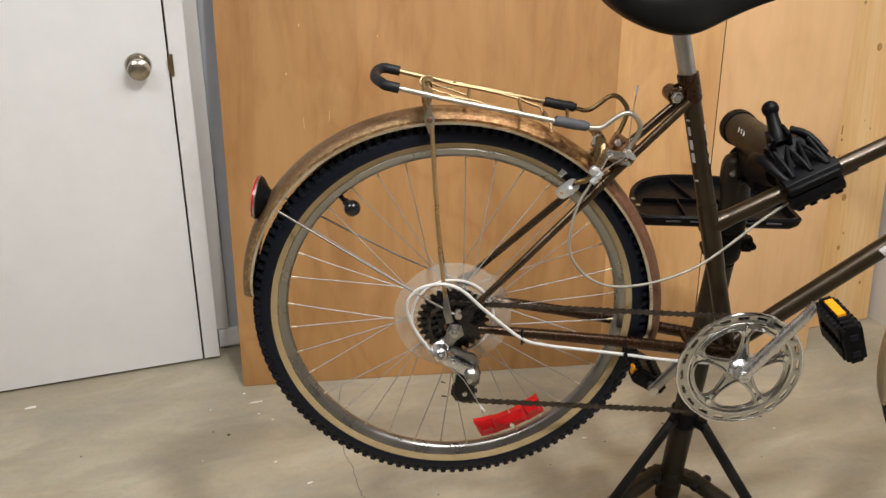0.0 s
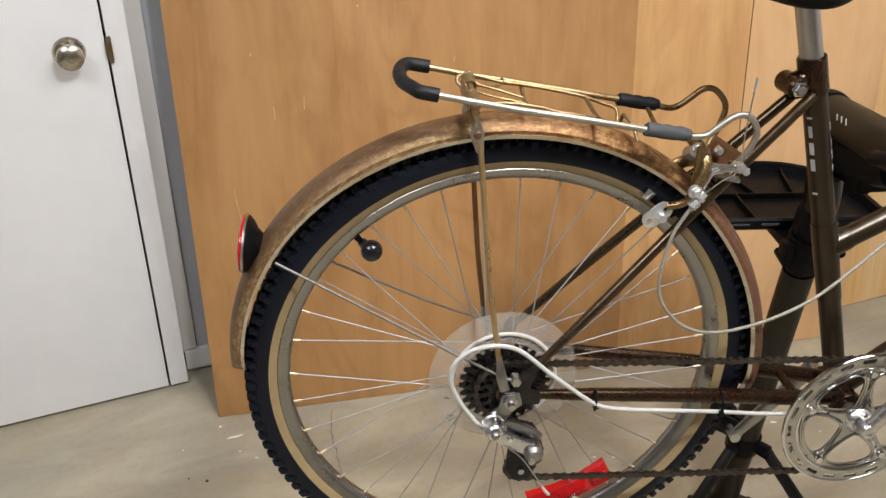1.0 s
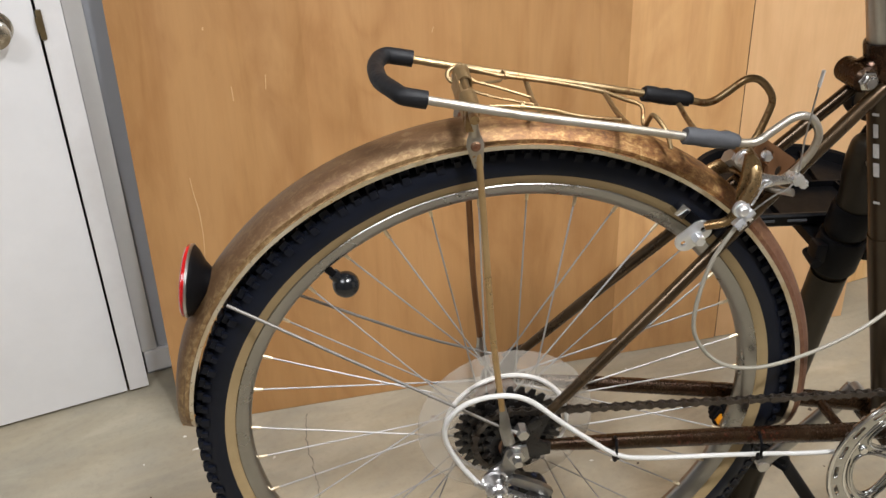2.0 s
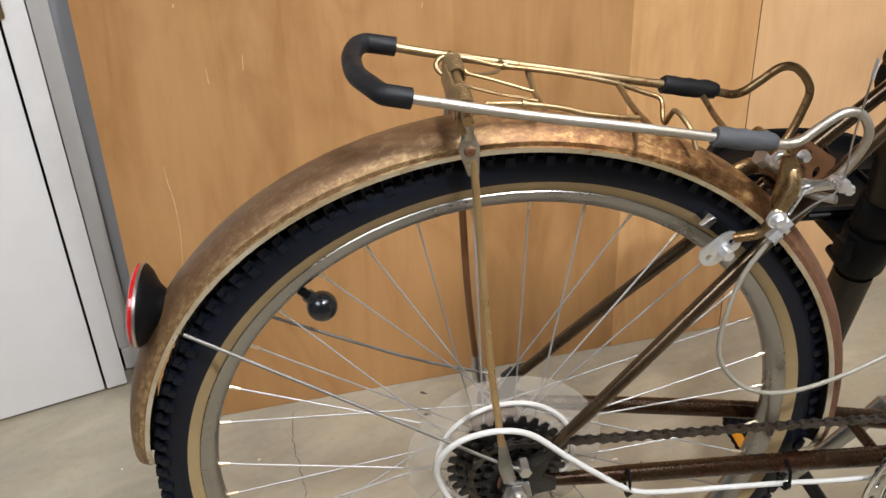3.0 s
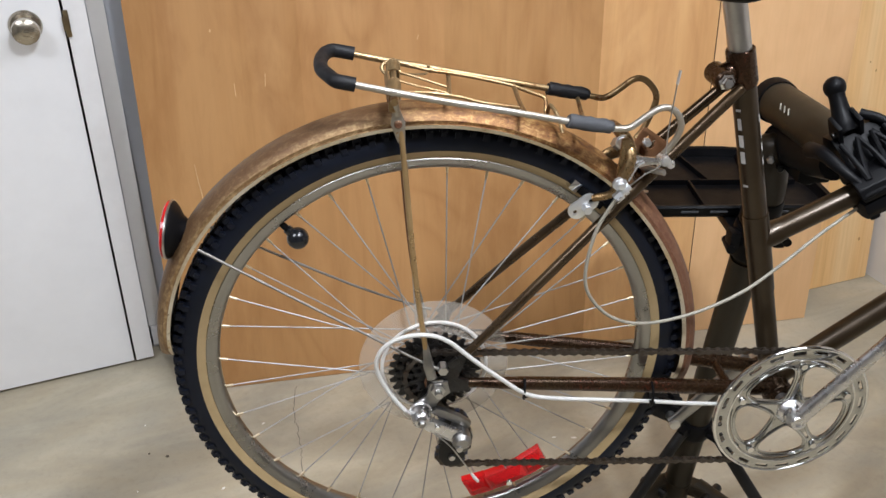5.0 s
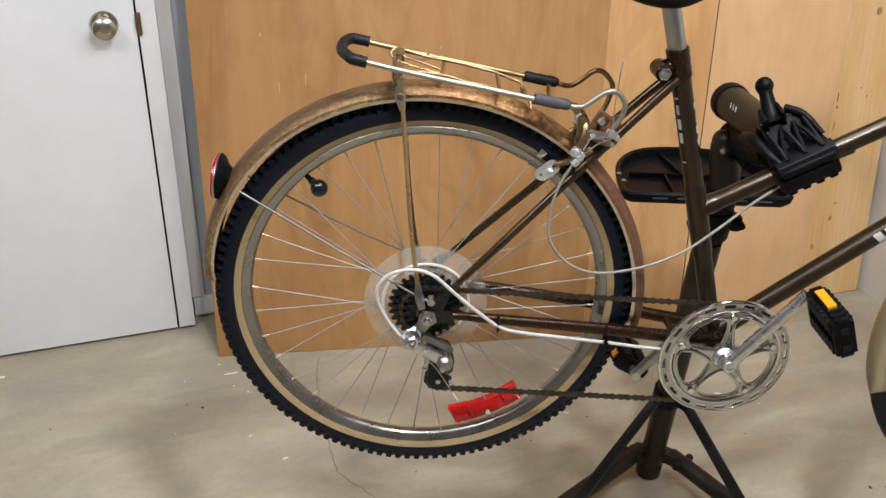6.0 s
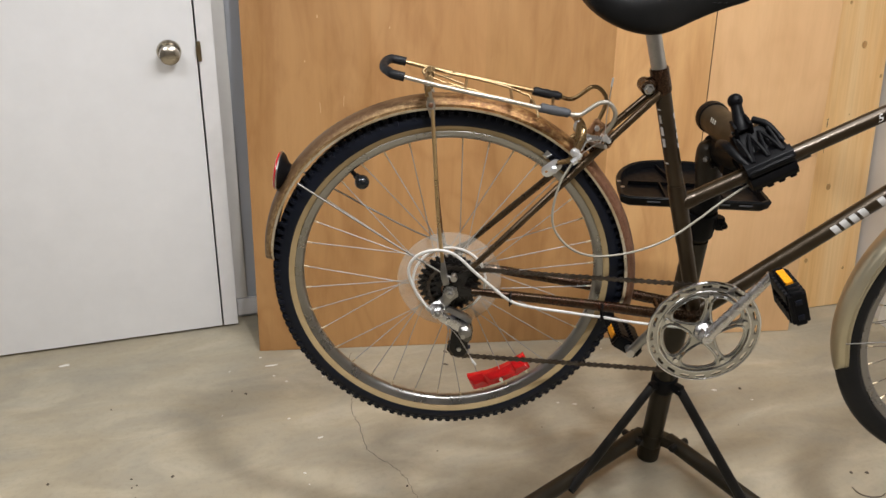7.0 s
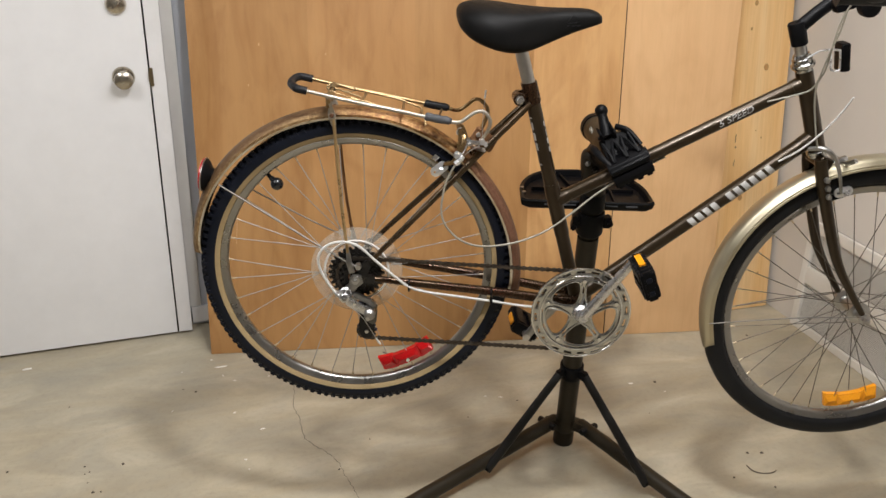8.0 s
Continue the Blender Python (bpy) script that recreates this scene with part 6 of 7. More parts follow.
    for s in (-1, 1):
        grip = tube(bmesh.new(), [P(0.785, 0.302 * s, 0.625), P(0.800, 0.301 * s, 0.625), P(0.880, 0.276 * s, 0.6215)], [0.019, 0.0165, 0.0165], 16, 4)
        part("grip", grip, SLEEVE_BLACK, bar, "black rubber grip")
        lever = tube(bmesh.new(), [P(0.925, 0.215 * s, 0.640), P(0.920, 0.240 * s, 0.655), P(0.870, 0.300 * s, 0.660), P(0.815, 0.318 * s, 0.655)], [0.012, 0.010, 0.006, 0.006], 12, 4)
        part("brake_lever", lever, BLACK_PLASTIC, bar, "black brake lever")
    box(shift := bmesh.new(), (0.045, 0.030, 0.026), Matrix.Translation((0.938, -0.030, 0.580)) @ Matrix.Rotation(radians(-20), 4, "Y"), 0.009)
    part("stem_shifter", shift, BLACK_PLASTIC, stem_ob)
    horn = lathe(bmesh.new(), [(0.0, -0.014), (0.013, -0.014), (0.0185, -0.011), (0.0195, -0.004), (0.0190, 0.010), (0.0150, 0.014), (0.0, 0.014)], 24, across(0.970, -0.060, 0.578))
    tube(horn, [P(0.970, -0.050, 0.578), P(0.966, -0.045, 0.600), P(0.962, -0.045, 0.612)], 0.008, 10, 3)
    part("lever_housing", horn, BLACK_PLASTIC, bar, "round black lever housing end")
    # front reflector on a wire bracket
    ref = box(bmesh.new(), (0.019, 0.036, 0.057), Matrix.Translation((0.970, 0.0, 0.474)) @ Matrix.Rotation(radians(-10), 4, "Y"), 0.007, segments=3)
    ref_ob = part("front_reflector", ref, BLACK_PLASTIC, bicycle, "black-backed front reflector on a bracket")
    bracket = tube(bmesh.new(), [P(0.888, -0.016, 0.4700), P(0.9005, -0.016, 0.4774), P(0.9137, -0.016, 0.4856), P(0.9342, -0.017, 0.4894), P(0.9500, -0.019, 0.4892), P(0.9535, -0.020, 0.4860), P(0.9590, -0.020, 0.4560), P(0.9575, -0.020, 0.4500), P(0.9470, -0.018, 0.4490), P(0.9430, -0.017, 0.4540), P(0.9365, -0.016, 0.4860)], 0.0022, 8, 4)
    part("bracket", bracket, BRIGHT_ALLOY, ref_ob, "bright bent wire bracket")
    # cables
    lines = [[P(0.930, -0.105, 0.606), P(0.9124, -0.090, 0.5703), P(0.9097, -0.075, 0.5136), P(0.9143, -0.055, 0.4575), P(0.9085, -0.045, 0.4262), P(0.9170, -0.035, 0.3816), P(0.9331, -0.034, 0.3206), P(0.9407, -0.036, 0.2947)],
             [P(0.930, -0.110, 0.606), P(0.9128, -0.100, 0.5831), P(0.9125, -0.085, 0.5349), P(0.9082, -0.070, 0.4927), P(0.9076, -0.050, 0.4398), P(0.9023, -0.036, 0.4136), P(0.8797, -0.025, 0.3999), P(0.8549, -0.018, 0.3908), P(0.8283, -0.016, 0.3832)]]
    for pts in lines:
        part("front_cable", tube(bmesh.new(), pts, 0.0018, 8, 5), GREY_HOUSING, bicycle, "yellowed cable housing")
    loose = [P(0.8740, -0.018, 0.2590), P(0.9027, -0.034, 0.2866), P(0.9336, -0.046, 0.3241), P(0.9591, -0.062, 0.3722), P(0.9695, -0.078, 0.4088)]
    part("loose_housing", tube(bmesh.new(), loose, 0.0020, 10, 5), WHITE_HOUSING, bicycle, "loose white cable housing")


front_end()


def saddle():
    post = tube(bmesh.new(), [P(0.3475, 0, 0.400), P(0.320, 0, 0.490)], 0.0132, 20)
    part("seat_post", post, STEEL, bicycle, "plated seat post")
    bm = bmesh.new()
    # station: u, half width, crown, side drop, skirt bottom
    rows = [(0.196, 0.045, 0.548, 0.006, 0.528), (0.204, 0.072, 0.557, 0.010, 0.512), (0.222, 0.096, 0.563, 0.014, 0.497), (0.250, 0.108, 0.564, 0.016, 0.483), (0.282, 0.108, 0.561, 0.016, 0.474), (0.315, 0.094, 0.557, 0.014, 0.470),
            (0.345, 0.072, 0.555, 0.011, 0.477), (0.375, 0.052, 0.554, 0.009, 0.489), (0.405, 0.041, 0.554, 0.008, 0.502), (0.435, 0.035, 0.555, 0.007, 0.514), (0.460, 0.031, 0.553, 0.007, 0.522), (0.473, 0.025, 0.547, 0.006, 0.527), (0.479, 0.014, 0.540, 0.004, 0.530)]
    rings = []
    for u, hw, crown, drop, skirt in rows:
        ring = []
        for f, g in ((-0.94, 0.0), (-1.0, 0.35), (-0.985, 0.72), (-0.90, 0.93), (-0.72, 1.0), (-0.35, 1.0), (0.0, 1.0), (0.35, 1.0), (0.72, 1.0), (0.90, 0.93), (0.985, 0.72), (1.0, 0.35), (0.94, 0.0)):
            high = crown - drop * f * f
            ring.append(bm.verts.new((u, hw * f, skirt + (high - skirt) * g)))
        rings.append(ring)
    for A, B in zip(rings, rings[1:]):
        for k in range(len(A) - 1):
            bm.faces.new((A[k], A[k + 1], B[k + 1], B[k]))
        bm.faces.new((A[-1], A[0], B[0], B[-1]))
    bm.faces.new(rings[0])
    bm.faces.new(rings[-1][::-1])
    bmesh.ops.recalc_face_normals(bm, faces=bm.faces)
    seat = part("saddle", mesh_of("saddle", bm, SADDLE_SKIN, 60), SADDLE_SKIN, bicycle, "padded black vinyl saddle")
    soften = seat.modifiers.new("soften", "SUBSURF")
    soften.levels = soften.render_levels = 2
    rails = bmesh.new()
    for s in (-1, 1):
        tube(rails, [P(0.235, 0.045 * s, 0.500), P(0.270, 0.022 * s, 0.488), P(0.360, 0.022 * s, 0.490), P(0.430, 0.012 * s, 0.520)], 0.0035, 8, 3)
    box(rails, (0.045, 0.050, 0.024), Matrix.Translation((0.318, 0, 0.490)), 0.005)
    part("saddle_rail", rails, BLACK_STEEL, seat)
    mark = bmesh.new()
    tri = [P(0.404, -0.0405, 0.531), P(0.430, -0.0368, 0.533), P(0.418, -0.0385, 0.548)]
    tube(mark, tri, 0.0006, 5, closed=True)
    for k in range(3):
        tube(mark, [P(0.404 + k * 0.010, -0.0414 + 0.0014 * k, 0.526), P(0.411 + k * 0.010, -0.0405 + 0.0014 * k, 0.5265)], 0.0007, 5)
    part("saddle_mark", mark, OLD_RUBBER, seat, "faint grey mark on the saddle side")


saddle()
# ---------------------------------------------------------------- the repair stand
FOOT = Vector((0.5922, 1.8304, 0.0))
LEAN = Vector((-0.0062, -0.1167, 0.7000)).normalized()    # the column leans towards the bicycle


def S(h):
    """A point of the column's axis at that height."""
    return FOOT + LEAN * (h / LEAN.z)


def repair_stand():
    stand = anchor("repair_stand", Matrix.Translation(FOOT), "brown-grey folding bicycle repair stand with black clamp", "repair stand")
    back = Matrix.Translation(-FOOT)

    def add(name, bm, material, label="", parent=None):
        bm.transform(back)
        return part(name, bm, material, parent or stand, label)

    add("column", tube(bmesh.new(), [S(0.03), S(0.71)], 0.0270, 28), STAND_PAINT, "brown-grey steel column")
    add("inner_column", tube(bmesh.new(), [S(0.68), S(0.86)], 0.0225, 24), STAND_PAINT)
    add("column_cap", tube(bmesh.new(), [S(0.002), S(0.006), S(0.048), S(0.054)], [0.0285, 0.0295, 0.0295, 0.0280], 28), STAND_PAINT, "brown-grey end cap")
    low = tube(bmesh.new(), [S(0.254), S(0.258), S(0.294), S(0.298)], [0.0310, 0.0330, 0.0330, 0.0305], 28)
    tube(low, [S(0.272) + Vector((0.02, -0.03, 0)), S(0.272) + Vector((0.035, -0.05, 0))], 0.008, 10)
    collar = add("sliding_collar", low, BLACK_PLASTIC, "black sliding collar")
    hubm = tube(bmesh.new(), [S(0.054), S(0.058), S(0.092), S(0.096)], [0.0280, 0.0290, 0.0290, 0.0280], 28)
    add("leg_collar", hubm, STAND_PAINT)
    for ang, dx, dy, brace_ang, reach in ((-139.5, -0.042, -0.0154, -138.6, 0.305), (-50.0, 0.053, -0.0354, -50.3, 0.309)):
        out = Vector((math.cos(radians(ang)), math.sin(radians(ang)), 0))
        base = FOOT + Vector((dx, dy, 0))
        root, tip = base + Vector((0, 0, 0.074)), base + out * 0.70 + Vector((0, 0, 0.0235))
        leg = add("leg", tube(bmesh.new(), [root - out * 0.018, tip], 0.0205, 20), STAND_PAINT, "brown-grey tubular stand leg")
        foot = tube(bmesh.new(), [tip - out * 0.035 + Vector((0, 0, 0.003)), tip + out * 0.004], 0.0230, 20)
        add("rubber_foot", foot, BLACK_PLASTIC, parent=leg)
        ear = box(bmesh.new(), (0.060, 0.030, 0.030), Matrix.Translation(FOOT.lerp(base, 0.62) + Vector((0, 0, 0.074))) @ Matrix.Rotation(math.atan2(dy, dx), 4, "Z"), 0.004)
        add("leg_bracket", ear, STAND_PAINT)
        on = FOOT + Vector((math.cos(radians(brace_ang)), math.sin(radians(brace_ang)), 0)) * reach + Vector((0, 0, 0.044))
        start = S(0.278) + out * 0.050
        brace = tube(bmesh.new(), [start, on], [0.0115, 0.0130], 14, flat=0.85)
        tube(brace, [on - Vector((-out.y, out.x, 0)) * 0.010, on + Vector((-out.y, out.x, 0)) * 0.010], 0.0075, 12)
        add("brace", brace, BLACK_STEEL, "black steel brace")
        ear = box(bmesh.new(), (0.044, 0.016, 0.024), Matrix.Translation(start - out * 0.016) @ Matrix.Rotation(radians(ang), 4, "Z"), 0.003)
        add("brace_ear", ear, BLACK_PLASTIC, parent=collar)
        lug = lathe(bmesh.new(), [(0.0, -0.031), (0.008, -0.031), (0.010, -0.028), (0.010, 0.028), (0.008, 0.031), (0.0, 0.031)], 16, Matrix.Translation(root + out * 0.016 + Vector((0, 0, 0.004))) @ Matrix.Rotation(radians(ang), 4, "Z") @ ACROSS)
        add("leg_pivot", lug, BLACK_STEEL)
    # upper collar with its quick release
    up = tube(bmesh.new(), [S(0.722), S(0.727), S(0.778), S(0.784)], [0.0310, 0.0335, 0.0345, 0.0330], 28)
    ringm = add("upper_collar", up, BLACK_PLASTIC, "black plastic height collar")
    ear = box(bmesh.new(), (0.020, 0.024, 0.030), Matrix.Translation(S(0.757) + Vector((0.040, -0.006, 0))), 0.006)
    tube(ear, [S(0.755) + Vector((0.046, -0.030, 0.004)), S(0.755) + Vector((0.046, 0.022, 0.004))], 0.007, 12)
    add("collar_ear", ear, BLACK_PLASTIC, parent=ringm)
    ear = box(bmesh.new(), (0.018, 0.026, 0.032), Matrix.Translation(S(0.759) + Vector((-0.038, -0.010, 0))), 0.006)
    tube(ear, [S(0.745) + Vector((-0.044, -0.028, 0)), S(0.745) + Vector((-0.040, 0.010, 0))], 0.0075, 12)
    add("collar_ear", ear, BLACK_PLASTIC, parent=ringm)
    # bracket and clamp barrel
    cap, jaw = Vector((0.576, 1.718, 0.990)), Vector((0.595, 1.475, 0.998))
    neck = tube(bmesh.new(), [S(0.740), S(0.790), S(0.850), Vector((0.573, 1.676, 0.905)), Vector((0.568, 1.668, 0.936)), Vector((0.568, 1.666, 0.948)), Vector((0.568, 1.666, 0.956))],
                [0.0265, 0.0270, 0.0275, 0.0280, 0.0255, 0.0180, 0.0060], 24, 5)
    neck_ob = add("head_neck", neck, NECK_PAINT, "dark brown bent neck with a rounded top")
    for k, (dx, dz) in enumerate(((-0.002, 0.000), (0.014, 0.010), (0.016, -0.014))):
        spot = Vector((0.560 + dx, 1.646, 0.922 + dz))
        bolt = lathe(bmesh.new(), [(0.0, 0.012), (0.0042, 0.0115), (0.0056, 0.009), (0.0056, 0.0), (0.0, 0.0)], 6, along(spot, spot + Vector((-0.35, -0.9, 0.1))))
        add("neck_bolt", bolt, STEEL if k == 0 else BLACK_STEEL, parent=neck_ob)
    casting = tube(bmesh.new(), [Vector((0.575, 1.690, 0.935)), Vector((0.588, 1.660, 0.938)), Vector((0.598, 1.600, 0.948)), Vector((0.602, 1.545, 0.962))], [0.026, 0.030, 0.030, 0.026], 16, 3, flat=0.9)
    box(casting, (0.050, 0.060, 0.040), Matrix.Translation((0.606, 1.625, 0.925)), 0.008)
    add("head_bracket", casting, BLACK_PLASTIC, "black pivoting head bracket")
    low_knob = lathe(bmesh.new(), [(0.0, -0.012), (0.010, -0.012), (0.0125, -0.009), (0.0125, 0.008), (0.010, 0.011), (0.0, 0.011)], 14, Matrix.Translation((0.612, 1.632, 0.902)))
    add("bracket_knob", low_knob, BLACK_PLASTIC)
    sock = tube(bmesh.new(), [S(0.790), S(0.794), S(0.830), S(0.836)], [0.0300, 0.0315, 0.0310, 0.0290], 24)
    add("neck_socket", sock, BLACK_PLASTIC)
    barrel = tube(bmesh.new(), [cap, jaw], 0.0310, 28)
    bar_ob = add("clamp_barrel", barrel, STAND_PAINT, "brown-grey clamp barrel")
    capm = lathe(bmesh.new(), [(0.0, -0.010), (0.028, -0.010), (0.0335, -0.006), (0.0345, 0.004), (0.0335, 0.016), (0.0305, 0.017), (0.0, 0.017)], 30, along(cap, jaw))
    add("barrel_cap", capm, BLACK_PLASTIC, parent=bar_ob)
    mark = bmesh.new()
    dirn = (jaw - cap).normalized()
    sidev = Vector((-0.80, -0.2, 0.55))
    sidev = (sidev - dirn * sidev.dot(dirn)).normalized()
    for k in range(3):
        tube(mark, [cap + dirn * (0.070 + 0.012 * k) + sidev * 0.0314, cap + dirn * (0.078 + 0.012 * k) + (sidev + dirn.cross(sidev) * 0.25).normalized() * 0.0314], 0.0012, 5)
    add("barrel_mark", mark, GREY_HOUSING, parent=bar_ob)
    # jaws round the upper tube of the bicycle; axis along that tube
    a, b = BIKE @ P(0.516, 0, 0.2136), BIKE @ P(0.616, 0, 0.2676)
    ax = (b - a).normalized()
    far = (FAR - ax * FAR.dot(ax)).normalized()
    upv = ax.cross(far)
    J = Matrix.Translation((a + b) / 2) @ Matrix((ax, far, upv)).transposed().to_4x4()
    turned = J @ Matrix.Rotation(radians(90), 4, "Z")
    lower = prism(bmesh.new(), [(-0.030, -0.003), (-0.032, -0.016), (-0.026, -0.027), (-0.010, -0.031), (0.018, -0.030), (0.026, -0.018), (0.026, -0.003), (0.016, -0.003), (0.012, -0.010), (0.0, -0.0150), (-0.012, -0.010), (-0.016, -0.003)], 0.086, turned, 0.003)
    for k in range(4):
        box(lower, (0.013, 0.024, 0.009), J @ Matrix.Translation((-0.032 + k * 0.021, -0.015, -0.0275)), 0.004)
    add("lower_jaw", lower, BLACK_PLASTIC, "black rubber lower clamp jaw")
    upper = prism(bmesh.new(), [(-0.032, 0.001), (-0.034, 0.012), (-0.027, 0.021), (-0.006, 0.027), (0.024, 0.027), (0.030, 0.014), (0.030, 0.001), (0.016, 0.001), (0.012, 0.010), (0.0, 0.0150), (-0.012, 0.010), (-0.016, 0.001)], 0.082, turned, 0.003)
    prism(upper, [(-0.0345, 0.009), (-0.029, 0.021), (-0.014, 0.0275), (-0.010, 0.024), (-0.030, 0.006)], 0.088, turned, 0.0015)
    up_ob = add("upper_jaw", upper, BLACK_PLASTIC, "black ribbed upper clamp jaw")
    feet, heads = (-0.026, 0.002, 0.029), (-0.030, -0.008, 0.010, 0.026)
    for k in range(3):
        for h in (heads[k], heads[k + 1]):
            rib = tube(bmesh.new(), [J @ Vector((feet[k], -0.021, 0.024)), J @ Vector(((feet[k] + h) / 2, 0.006, 0.044)), J @ Vector((h, 0.026, 0.056))], [0.0044, 0.0032, 0.0034], 8, 3)
            add("jaw_rib", rib, BLACK_PLASTIC, parent=up_ob)
    strap = tube(bmesh.new(), [J @ Vector((-0.052, 0.070, 0.040)), J @ Vector((-0.050, 0.034, 0.050)), J @ Vector((-0.044, 0.000, 0.036)), J @ Vector((-0.034, -0.020, 0.018))], [0.0110, 0.0090, 0.0070, 0.0050], 12, 4)
    add("jaw_strap", strap, BLACK_PLASTIC, parent=up_ob)
    strap = tube(bmesh.new(), [J @ Vector((0.012, 0.050, 0.070)), J @ Vector((0.030, 0.030, 0.058)), J @ Vector((0.040, 0.004, 0.028))], [0.0070, 0.0055, 0.0045], 12, 4)
    add("jaw_strap", strap, BLACK_PLASTIC, parent=up_ob)
    web = prism(bmesh.new(), [(0.006, 0.024), (0.024, 0.046), (0.040, 0.060), (0.066, 0.054), (0.078, 0.024), (0.050, 0.004), (0.026, 0.012)], 0.070, turned, 0.005)
    add("jaw_body", web, BLACK_PLASTIC, parent=up_ob)
    ball = BIKE @ P(0.513, 0.070, 0.336)
    root = J @ Vector((-0.014, 0.040, 0.062))
    lever = tube(bmesh.new(), [root, root.lerp(ball, 0.18), root.lerp(ball, 0.48), root.lerp(ball, 0.75), ball],
                 [0.0150, 0.0150, 0.0115, 0.0102, 0.0110], 18, 4)
    round_end = bmesh.new()
    bmesh.ops.create_uvsphere(round_end, u_segments=24, v_segments=16, radius=0.0138)
    merge(lever, round_end, Matrix.Translation(ball))
    lev = add("clamp_lever", lever, BLACK_PLASTIC, "black clamp lever with a ball end")
    for off in (-0.0135, 0.0135):
        cheek = box(bmesh.new(), (0.006, 0.026, 0.034), Matrix.Translation(root.lerp(ball, 0.12)) @ J.to_3x3().to_4x4() @ Matrix.Translation((off, -0.004, 0.0)) @ Matrix.Rotation(radians(20), 4, "X"), 0.0025)
        add("lever_cheek", cheek, BLACK_PLASTIC, parent=lev)
    pin = tube(bmesh.new(), [J @ Vector((-0.034, 0.034, 0.068)), J @ Vector((0.006, 0.034, 0.068))], 0.0040, 10)
    add("lever_pin", pin, BLACK_STEEL, parent=lev)
    return stand


stand = repair_stand()


def tool_tray():
    """A black half-round plastic tray on the stand's collar, with a raised rim, ribs and slots."""
    z = 0.767
    tray = anchor("tool_tray", Matrix.Translation((0.584, 1.757, z)), "black half-round plastic tool tray on the stand", "tool tray")
    half, deep = 0.163, 0.245

    def outline(grow):
        pts = [(-half - grow, 0.012 - grow), (-half + 0.014 - grow * 0.5, -grow), (half - 0.014 + grow * 0.5, -grow), (half + grow, 0.012 - grow)]
        for k in range(1, 22):
            a = math.pi * k / 22
            c, s = math.cos(a), math.sin(a)
            pts.append(((half + grow) * math.copysign(abs(c) ** 0.72, c), 0.045 + (deep - 0.045 + grow) * abs(s) ** 0.85))
        return pts
    bm = bmesh.new()
    levels = [(-0.012, 0.004), (-0.006, 0.004), (-0.003, 0.020), (0.004, 0.022), (0.007, 0.018), (0.003, 0.002), (-0.004, -0.004)]
    loops = []
    for grow, h in levels:
        loops.append([bm.verts.new((x, y, h)) for x, y in outline(grow)])
    n = len(loops[0])
    for A, B in zip(loops, loops[1:]):
        for k in range(n):
            bm.faces.new((A[k], A[(k + 1) % n], B[(k + 1) % n], B[k]))
    bm.faces.new(loops[0])
    bm.faces.new(loops[-1][::-1])
    part("tray_body", bm, BLACK_PLASTIC, tray)
    for size, at, turn in (((0.27, 0.004, 0.012), (0.0, 0.115, 0.008), 0), ((0.004, 0.105, 0.012), (-0.062, 0.060, 0.008), 0), ((0.004, 0.105, 0.012), (0.072, 0.060, 0.008), 0), ((0.004, 0.15, 0.012), (-0.040, 0.190, 0.008), 12), ((0.004, 0.14, 0.012), (0.058, 0.185, 0.008), -10)):
        part("rib", box(bmesh.new(), size, Matrix.Translation(at) @ Matrix.Rotation(radians(turn), 4, "Z"), 0.001), BLACK_PLASTIC, tray)
    for x, y in ((-0.158, 0.050), (-0.162, 0.085)):
        hole = lathe(bmesh.new(), [(0.0, 0.0236), (0.0048, 0.0236), (0.0052, 0.0222), (0.0, 0.0222)], 12, Matrix.Translation((x, y, 0)))
        part("hole_rim", hole, STEEL, tray)
    for x in (-0.095, -0.045, 0.060, 0.110):
        part("slot", box(bmesh.new(), (0.030, 0.003, 0.004), Matrix.Translation((x, -0.0055, 0.011)), 0.001), SLEEVE_GREY, tray)
    arm = box(bmesh.new(), (0.070, 0.080, 0.016), Matrix.Translation((0.002, -0.010, -0.010)), 0.004)
    part("tray_arm", arm, BLACK_PLASTIC, tray)
    return tray


tool_tray()


# ---------------------------------------------------------------- marks on boards and floor
for x, z, r in ((0.172, 0.930, 0.013), (0.097, 1.066, 0.006), (0.109, 1.155, 0.010), (0.257, 0.824, 0.007), (0.176, 0.673, 0.004), (0.105, 0.450, 0.012), (0.052, 0.185, 0.009), (0.107, 0.277, 0.009), (0.120, 0.327, 0.005), (0.215, 0.140, 0.006), (0.150, 0.700, 0.003)):
    knot(board, x, z, r * 0.75)


def scuffs(parent, rows, material, name):
    """Short raised scars on a board: foot x, foot z, length, width, lean in degrees."""
    for x, z, long, wide, turn in rows:
        m = Matrix.Translation((x, -0.0003, z)) @ Matrix.Rotation(radians(turn), 4, "Y")
        part(name, box(bmesh.new(), (wide, 0.0008, long), m, 0.0002, segments=1), material, parent)


SCAR_PALE = simple("pale_wood_scratch", (0.56, 0.36, 0.17), (0.66, 0.45, 0.24), 60.0, (0.5, 0.6))
SCAR_DARK = simple("dark_wood_mark", (0.05, 0.03, 0.015), (0.12, 0.07, 0.035), 60.0, (0.6, 0.8))
scuffs(sheet, ((0.216, 0.781, 0.030, 0.0016, -2), (0.176, 0.915, 0.006, 0.003, 10), (0.285, 0.800, 0.030, 0.0016, 4), (0.420, 1.010, 0.005, 0.003, 0), (0.640, 0.880, 0.012, 0.0016, 20), (0.215, 1.040, 0.008, 0.003, 0)), SCAR_PALE, "scratch")
arc = [(0.106, 0.612), (0.109, 0.575), (0.114, 0.537), (0.115, 0.492), (0.114, 0.460), (0.108, 0.395)]
